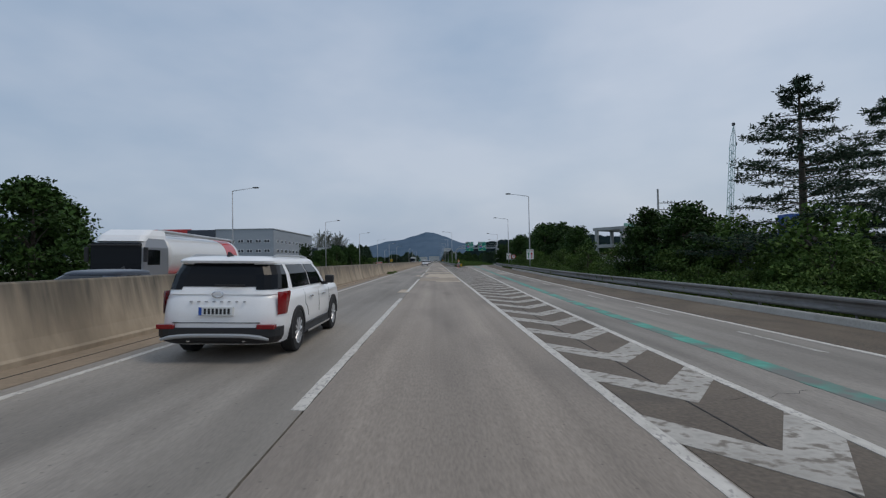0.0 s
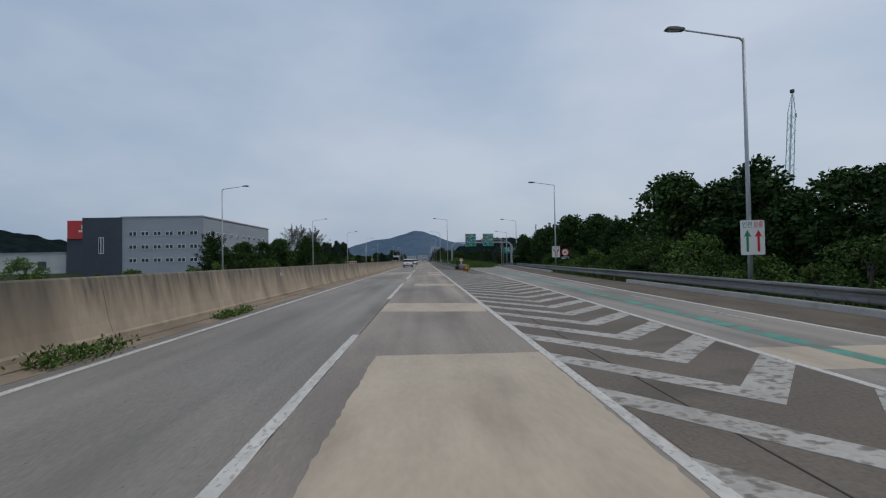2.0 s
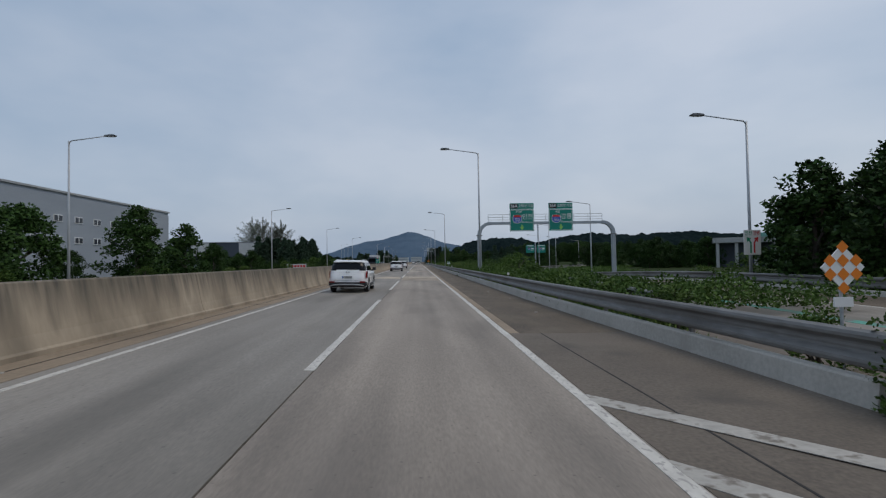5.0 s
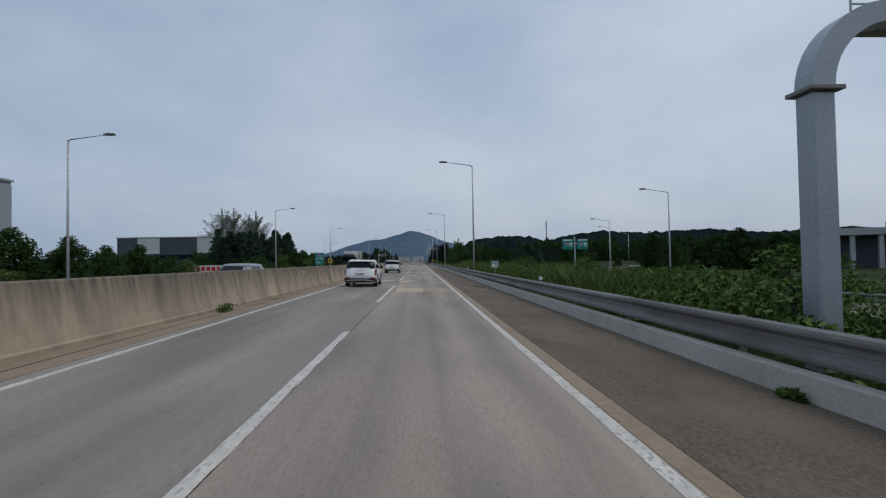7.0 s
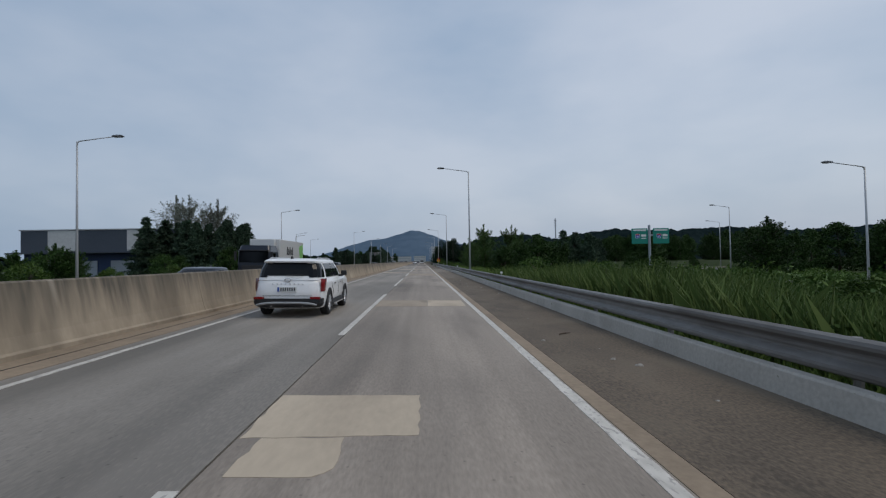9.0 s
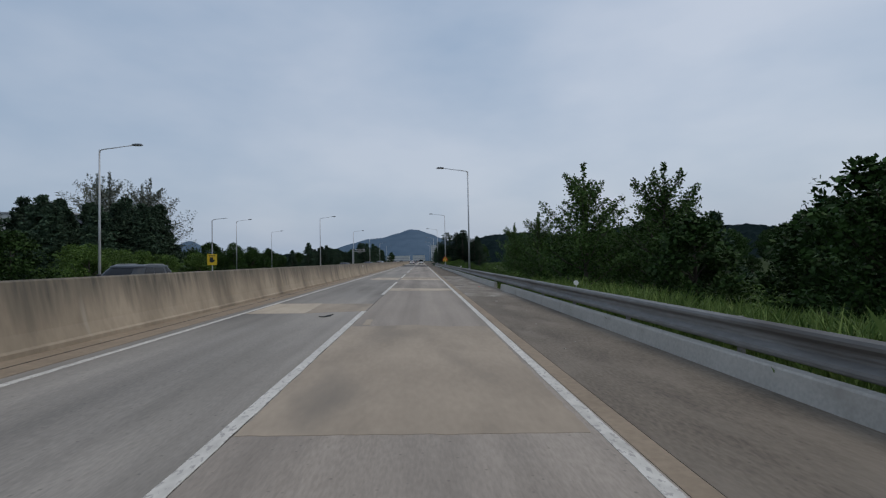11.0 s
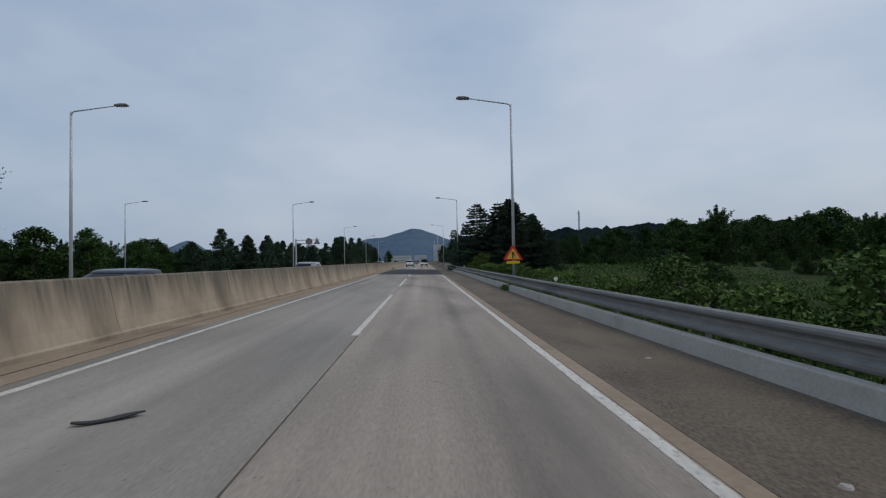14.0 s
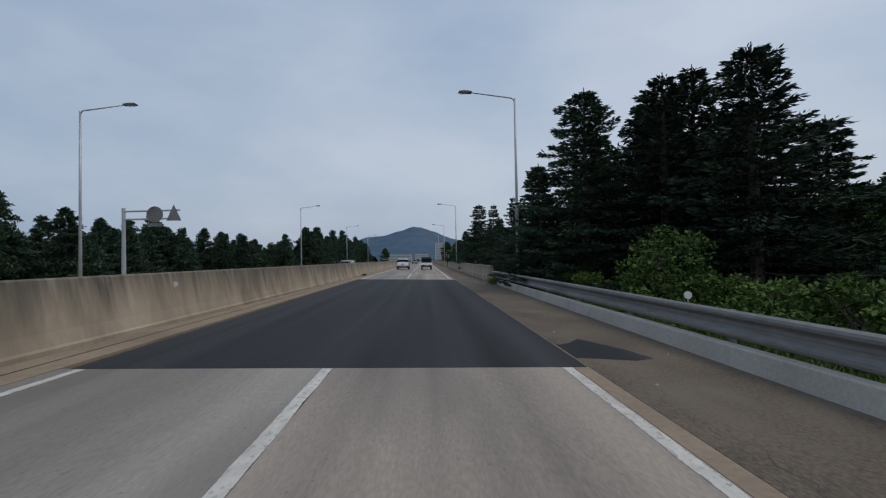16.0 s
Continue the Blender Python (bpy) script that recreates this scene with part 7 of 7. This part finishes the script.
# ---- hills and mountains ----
# forest green with a slight blue of haze painted into the base colour
m_hill_hazed = material("wooded_hill", (0.006, 0.012, 0.013), (0.016, 0.026, 0.027), 0.95, big=0.02, fine=0.12, bump=0.0, mix=0.6, spec=0.0)
# distance haze over the woods is painted in as this pale blue
m_far_hazed = material("haze_tinted_mountain", (0.075, 0.115, 0.165), (0.1, 0.145, 0.2), 1.0, big=0.004, fine=0.02, bump=0.0, spec=0.0)


def ridge(name, crest, y, depth, mat, label, rough, step, lumps):
    """A wooded ridge with its crest through (x, z) pairs, its skin lumpy with tree crowns."""
    xs = np.arange(crest[0][0], crest[-1][0] + step, step)
    zc = np.interp(xs, [c[0] for c in crest], [c[1] for c in crest])
    m = 26
    rows = []
    for k in range(m + 1):
        u = 1.25 * k / m
        prof = math.sin(min(u, 1) * math.pi / 2) if u <= 1 else 1 - (u - 1) * 1.2
        yy = y - depth + depth * u
        rows.append([(x, yy, -6 + (z + 6) * prof + (rough * noise.noise(Vector((x / lumps, yy / lumps, 1))) + 0.7 * rough * noise.noise(Vector((x / lumps * 2.3, yy / lumps * 2.3, 5))) + 1.2 * rough * noise.noise(Vector((x / lumps / 5, yy / lumps / 5, 8)))) * min(1, u * 1.5)) for x, z in zip(xs, zc)])
    n = len(xs)
    verts = [v for r in rows for v in r]
    faces = [(r * n + i, r * n + i + 1, (r + 1) * n + i + 1, (r + 1) * n + i) for r in range(m) for i in range(n - 1)]
    me = bpy.data.meshes.new(name)
    me.from_pydata(verts, [], faces)
    me.materials.append(mat)
    ob = tagged(new(name, me), label, "hill", kind="structure")
    ob.matrix_basis = Matrix.Translation((0, 0, raise_z(0))) @ Matrix.Diagonal((WIDE, 1, WIDE, 1))
    return ob


ridge("mountain_backdrop", [(-900, 6), (-560, 30), (-476, 55), (-390, 88), (-290, 118), (-210, 120), (-130, 148), (-58, 166), (-10, 165), (60, 142), (140, 106), (270, 78), (600, 40), (1100, 10)], 3400, 700, m_far_hazed, "hazy blue wooded mountain with a rounded peak", 5, 12, 90)
ridge("mountain_backdrop", [(-2300, 10), (-1750, 70), (-1560, 165), (-1440, 90), (-1200, 20)], 4300, 500, m_far_hazed, "hazy blue mountain in the far distance", 4, 16, 90)
ridge("wooded_hill", [(40, 4), (62, 22), (95, 34), (130, 40), (165, 38), (195, 30), (235, 36), (290, 45), (370, 41), (450, 45), (560, 39), (700, 44), (900, 30), (1200, 10)], 1100, 240, m_hill_hazed, "dark green wooded ridge behind the ramp", 3.5, 3.5, 11)
ridge("wooded_hill", [(-900, 8), (-620, 40), (-480, 44), (-400, 30), (-330, 8)], 700, 160, m_hill_hazed, "dark wooded hill behind the factories", 3.0, 5, 14)
ridge("wooded_hill", [(20, 3), (45, 13), (90, 17), (140, 15), (210, 18), (300, 12), (420, 14), (600, 6)], 640, 60, m_hill_hazed, "dark line of woods behind the fields", 2.6, 2.5, 7)
ridge("wooded_hill", [(-420, 5), (-300, 10), (-210, 8), (-120, 9), (-60, 7), (-30, 4)], 760, 60, m_hill_hazed, "dark line of woods beyond the opposite carriageway", 2.2, 2.5, 7)

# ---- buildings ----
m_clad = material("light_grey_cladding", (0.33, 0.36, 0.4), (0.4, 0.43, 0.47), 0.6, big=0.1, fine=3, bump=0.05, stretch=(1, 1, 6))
# same settings as m_clad, in a darker grey
m_clad_side = material("darker_grey_cladding", (0.27, 0.3, 0.34), (0.33, 0.36, 0.4), 0.6, big=0.1, fine=3, bump=0.05, stretch=(1, 1, 6))
m_clad_dark = material("dark_slate_cladding", (0.045, 0.055, 0.075), (0.065, 0.078, 0.1), 0.55, big=0.1, fine=3, bump=0.05)
m_window = plain("dark_window_glass", (0.03, 0.035, 0.045), 0.12)
m_frame_white = plain("white_window_frame", (0.75, 0.75, 0.75), 0.5)
m_roof_grey = material("grey_roof_sheet", (0.3, 0.31, 0.32), (0.4, 0.41, 0.42), 0.7, big=0.2, fine=2, bump=0.05)
m_wall_white = material("off_white_wall", (0.5, 0.5, 0.49), (0.62, 0.62, 0.6), 0.8, big=0.2, fine=2, bump=0.05)
m_red_board = plain("red_billboard", (0.6, 0.05, 0.05), 0.5)
m_concrete = material("raw_concrete", (0.33, 0.33, 0.32), (0.45, 0.45, 0.43), 0.85, big=0.2, fine=3, bump=0.1)
m_turquoise = plain("turquoise_netting", (0.2, 0.42, 0.36), 0.7)
m_blue_sheet = plain("blue_hoarding", (0.03, 0.1, 0.36), 0.5)
m_navy_sheet = plain("dark_navy_sheet", (0.014, 0.035, 0.1), 0.6)
m_roof_red = material("red_brown_metal_roof", (0.2, 0.05, 0.04), (0.28, 0.08, 0.06), 0.5, big=0.3, fine=4, bump=0.1)


def window(parent, x, y, z, w, h, axis="x"):
    """A framed window standing proud of a wall."""
    if axis == "x":
        f = part("window", boxes(((x - w / 2, y - 0.1, z - h / 2), (x + w / 2, y + 0.02, z + h / 2))), m_frame_white, parent)
        for s in (-1, 1):
            part("pane", boxes(((x + s * w / 4 - w / 4 + 0.12, y - 0.13, z - h / 2 + 0.12), (x + s * w / 4 + w / 4 - 0.12, y - 0.09, z + h / 2 - 0.12))), m_window, f)
    else:
        f = part("window", boxes(((x - 0.02, y - w / 2, z - h / 2), (x + 0.1, y + w / 2, z + h / 2))), m_frame_white, parent)
        for s in (-1, 1):
            part("pane", boxes(((x + 0.09, y + s * w / 4 - w / 4 + 0.12, z - h / 2 + 0.12), (x + 0.13, y + s * w / 4 + w / 4 - 0.12, z + h / 2 - 0.12))), m_window, f)


BUILT = Matrix.Translation((0, 0, raise_z(0))) @ Matrix.Diagonal((WIDE, 1, WIDE, 1))


def factory():
    e = empty("factory", label="large grey clad factory with rows of small windows", category="building")
    x0, x1, y0, y1, z0, z1 = -84.0, -55.2, 195.5, 256.0, -2.0, 13.3
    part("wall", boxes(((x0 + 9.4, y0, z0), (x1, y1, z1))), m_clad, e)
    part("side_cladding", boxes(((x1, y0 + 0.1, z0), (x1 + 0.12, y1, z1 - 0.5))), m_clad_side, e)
    part("stair_block", boxes(((x0, y0 - 0.3, z0), (x0 + 9.38, y1 - 30, z1 + 0.1))), m_clad_dark, e, "dark slate corner block")
    part("roof", boxes(((x0 + 9.2, y0 - 0.2, z1), (x1 + 0.3, y1 + 0.2, z1 + 0.3))), m_roof_grey, e)
    for zc, n in ((9.3, 6), (6.0, 6), (2.7, 6)):
        for k in range(n):
            window(e, x0 + 12.0 + 2.95 * k, y0, zc, 1.9, 1.1)
    for zc in (9.3, 6.0):
        for k in range(10):
            window(e, x1 + 0.12, y0 + 5 + 5.4 * k, zc, 2.2, 1.1, "y")
    window(e, x0 + 4.5, y0 - 0.3, 6.5, 1.2, 4.0)
    e.matrix_basis = BUILT
    return e


def billboard_block():
    e = empty("office_block", label="dark office block with a red billboard on the roof", category="building")
    part("wall", boxes(((-128.0, 262.0, -2.0), (-104.0, 285.0, 12.0))), m_clad_dark, e)
    part("billboard", boxes(((-127.5, 261.3, 11.2), (-110.5, 261.9, 17.8)), bevel=0.05), m_red_board, e, "red billboard with a pale stroke")
    part("emblem", boxes(((-123.5, 261.2, 13.6), (-114.5, 261.28, 14.3)), ((-122.5, 261.2, 14.6), (-121.5, 261.28, 16.2)), ((-118.6, 261.2, 14.6), (-117.8, 261.28, 15.6))), m_sign_white, e)
    e.matrix_basis = BUILT
    return e


def white_sheds():
    for x0, x1, y0, h in ((-190, -132, 268, 6.4), (-205, -192, 262, 8.0), (-240, -208, 300, 6.0)):
        e = empty("white_shed", label="long low off-white industrial shed", category="building")
        e.matrix_basis = BUILT
        part("wall", boxes(((x0, y0, -2), (x1, y0 + 25, h))), m_wall_white, e)
        part("roof", boxes(((x0 - 0.4, y0 - 0.4, h), (x1 + 0.4, y0 + 25.4, h + 0.35))), m_roof_grey, e)
        for k in range(int((x1 - x0) / 9)):
            part("door", boxes(((x0 + 3 + 9 * k, y0 - 0.1, 0.2), (x0 + 6 + 9 * k, y0 + 0.05, 3.4))), m_clad_dark, e)


def warehouse():
    e = empty("warehouse", label="long warehouse with dark and white wall bands", category="building")
    x0, x1, y0, y1 = -106.0, -64.5, 383.0, 420.0
    part("wall", boxes(((x0, y0, 5.6), (x1, y1, 11.4))), m_clad_dark, e)
    part("roof", boxes(((x0 - 0.3, y0 - 0.3, 11.4), (x1 + 0.3, y1 + 0.3, 11.7))), m_roof_grey, e)
    for a, b in ((7.0, 14.5), (27.5, 34.5)):
        part("wall_band", boxes(((x0 + a, y0 - 0.12, 5.8), (x0 + b, y0 + 0.05, 11.3))), m_wall_white, e, "off-white wall band")
    part("lower_wall", boxes(((x0 + 0.5, y0 + 0.6, -2), (x1 - 0.5, y1 - 0.5, 5.6))), m_navy_sheet, e, "dark blue lower wall")
    part("canopy", boxes(((x0 - 2, y0 - 3.0, 5.2), (x1 + 2, y0 + 0.4, 5.58))), m_clad_dark, e)
    for k in range(4):
        part("gate", boxes(((x0 + 4 + 9.5 * k, y0 + 0.45, -1.5), (x0 + 10 + 9.5 * k, y0 + 0.62, 3.2))), m_clad, e)
    e.matrix_basis = BUILT
    return e


def concrete_frame():
    e = empty("concrete_structure", label="unfinished concrete frame building with turquoise netting", category="building")
    ang = 38.0
    nx = 12
    for lvl, (z, ext) in enumerate(((4.6, 0.0), (9.6, 2.0))):
        part("deck", boxes(((0, 0, z), (8.0 * nx + ext, 10, z + 0.9)), bevel=0.02), m_concrete, e)
    part("parapet", boxes(((0, -0.2, 10.5), (8.0 * nx + 2, 0.0, 11.3))), m_turquoise, e, "turquoise netting along the top")
    bm = bmesh.new()
    extrude(bm, [(0, 4.0), (0, 5.2), (60, 10.4), (60, 9.2)], -4.0, -0.4)
    part("ramp", bm, m_concrete, e, "sloping concrete drive")
    for k in range(nx + 1):
        for yy in (0.3, 8.6):
            part("column", boxes(((8.0 * k, yy, -2), (8.0 * k + 0.8, yy + 0.8, 9.6))), m_concrete, e)
    for k in range(7):
        part("corbel", boxes(((8.0 * k + 1, -1.0, 8.6 - (6 - k) * 0.6), (8.0 * k + 2.6, 0.2, 9.4 - (6 - k) * 0.6)), bevel=0.02), m_concrete, e)
    roadside(e, 53, 160, 0, ang)
    h = empty("blue_hoist", label="tall blue sheeted hoist tower on the building site", category="hoist")
    part("sheeting", boxes(((-2.2, -2.2, -2), (2.2, 2.2, 11.6)), bevel=0.03), m_blue_sheet, h)
    for k in range(5):
        part("frame", boxes(((-2.3, -2.3, 2.2 * k), (2.3, 2.3, 2.2 * k + 0.15))), m_clad_dark, h)
    roadside(h, 88.5, 140.0, 0)
    n = empty("concrete_hall", label="low concrete hall on columns with dark open bays", category="building")
    part("roof", boxes(((-0.5, -0.8, 6.6), (46, 12, 8.3)), bevel=0.03), m_concrete, n)
    # dark block stands in for the shade inside the open bays
    part("inner_wall", boxes(((1, 5, -3), (45, 11.5, 6.6))), m_clad_dark, n)
    for k in range(9):
        part("column", boxes(((5.5 * k, -0.3, -3), (5.5 * k + 0.9, 0.7, 6.6))), m_concrete, n)
    part("netting", boxes(((12, -1.2, 8.3), (46, -0.9, 9.6))), m_turquoise, n, "turquoise netting on the roof edge")
    roadside(n, 100, 312, -0.5, -25)


m_crane = plain("crane_white_green", (0.42, 0.58, 0.57), 0.5)


def crane():
    e = empty("crawler_crane", label="tall pale lattice crane boom above the building site", category="crane")
    boom = Vector((5.4, 2.0, 60.0))
    foot = Vector((0, 0, -2.0))
    half = 0.95
    for sx in (-1, 1):
        for sy in (-1, 1):
            part("chord", tube(bmesh.new(), [foot + Vector((sx * half, sy * half, 3)), foot + boom * 0.88 + Vector((sx * half * 0.8, sy * half * 0.8, 0)), foot + boom], [0.14, 0.12, 0.1], 6), m_crane, e)
    bm = bmesh.new()
    n = 26
    for k in range(n):
        a, b = foot + boom * (0.06 + 0.8 * k / n), foot + boom * (0.06 + 0.8 * (k + 1) / n)
        for s in (-1, 1):
            t = s if k % 2 else -s
            tube(bm, [a + Vector((-t * half, s * half, 0)), b + Vector((t * half, s * half, 0))], 0.07, 5)
            tube(bm, [a + Vector((s * half, -t * half, 0)), b + Vector((s * half, t * half, 0))], 0.07, 5)
    part("lattice", bm, m_crane, e)
    part("head", boxes(((boom.x - 0.5, boom.y - 0.5, boom.z - 2.4), (boom.x + 0.5, boom.y + 0.5, boom.z - 1.2)), bevel=0.05), m_dark, e)
    part("hook_block", boxes(((boom.x + 0.9, boom.y, boom.z - 11.0), (boom.x + 1.4, boom.y + 0.4, boom.z - 9.6)), bevel=0.05), m_dark, e)
    part("cable", tube(bmesh.new(), [(boom.x + 0.5, boom.y, boom.z - 2), (boom.x + 1.1, boom.y + 0.2, boom.z - 9.6)], 0.04, 5), m_dark, e)
    part("body", boxes(((-3, -4, -2), (3, 5, 4.0)), bevel=0.1), m_turquoise, e)
    roadside(e, 123.8, 241.0, 0)


def red_roof_shed():
    e = empty("workshop", label="grey workshop with a red-brown metal roof", category="building")
    part("wall", extrude(bmesh.new(), [(-9, -2), (9, -2), (9, 2.6), (0, 4.6), (-9, 2.6)], 0, 14), m_clad_dark, e)
    for s in (-1, 1):
        part("roof", extrude(bmesh.new(), [(0, 4.72), (s * 9.6, 2.58), (s * 9.6, 2.44), (0, 4.58)], -0.5, 14.5), m_roof_red, e)
    part("canopy", boxes(((-4, -1.8, 0.5), (2, 0.05, 0.65))), m_roof_grey, e)
    window(e, 6.0, 0.0, 1.0, 1.4, 1.0)
    roadside(e, 38.5, 79, 0, -12)
    f = empty("lean_to_shed", label="low shed with a rusty patched tin roof", category="building")
    part("wall", boxes(((0, 0, -2), (11, 8, 2.2))), m_wall_white, f)
    part("roof", extrude(bmesh.new(), [(-0.5, 2.2), (11.5, 2.9), (11.5, 3.0), (-0.5, 2.3)], -0.5, 8.5), m_roof_red, f)
    roadside(f, 26.0, 90, 0, -12)


def power_pole():
    e = empty("power_pole", label="concrete power pole with cross arms and insulators", category="power pole")
    part("pole", tube(bmesh.new(), [(0, 0, -2), (0, 0, 11.0)], [0.2, 0.12], 10), m_concrete, e)
    for k, z in enumerate((9.0, 8.1)):
        part("cross_arm", boxes(((0, -0.06, z), (2.6 - 0.3 * k, 0.06, z + 0.1))), m_rail, e)
        for j in range(4):
            part("insulator", tube(bmesh.new(), [(0.8 + 0.5 * j, 0, z + 0.1), (0.8 + 0.5 * j, 0, z + 0.35)], [0.07, 0.04], 8), m_dark, e)
    part("transformer", tube(bmesh.new(), [(0.4, 0, 5.2), (0.4, 0, 6.1)], 0.28, 14), m_rail, e)
    for j in range(3):
        wire = [(0.9 + 0.5 * j + t * 28, t * 30, 9.3 - 2.2 * math.sin(math.pi * t)) for t in (0, 0.2, 0.4, 0.6, 0.8, 1.0)]
        part("wire", tube(bmesh.new(), wire, 0.02, 5), m_dark, e)
    roadside(e, 30.8, 78.0, 0)


def cell_tower():
    e = empty("radio_mast", label="slim lattice radio mast on the wooded ridge", category="mast")
    part("mast", tube(bmesh.new(), [(0, 0, -30), (0, 0, 0)], [1.1, 0.7], 6), m_pole, e)
    for z in (-3, -7, -11):
        part("antenna_ring", tube(bmesh.new(), [(0, 0, z - 1), (0, 0, z)], 1.7, 10), m_pole, e)
    roadside(e, 203.0, 1085.0, 63.0)


def far_block():
    for x, y, w, h in ((22, 1500, 18, 33), (-20, 1700, 30, 14), (-170, 900, 60, 9), (-60, 1300, 40, 10), (35, 1400, 14, 22)):
        e = empty("distant_block", label="pale building in the hazy distance", category="building", group="distant buildings")
        part("wall", boxes(((0, 0, -3), (w, 20, h))), m_wall_white, e)
        part("roof", boxes(((-0.3, -0.3, h), (w + 0.3, 20.3, h + 0.6))), m_roof_grey, e)
        for r in range(int(h / 4)):
            part("window_band", boxes(((1, -0.15, 1.5 + 4 * r), (w - 1, 0.05, 3.0 + 4 * r))), m_clad_side, e)
        roadside(e, x, y, 0)


factory()
billboard_block()
white_sheds()
warehouse()
concrete_frame()
crane()
red_roof_shed()
power_pole()
cell_tower()
far_block()
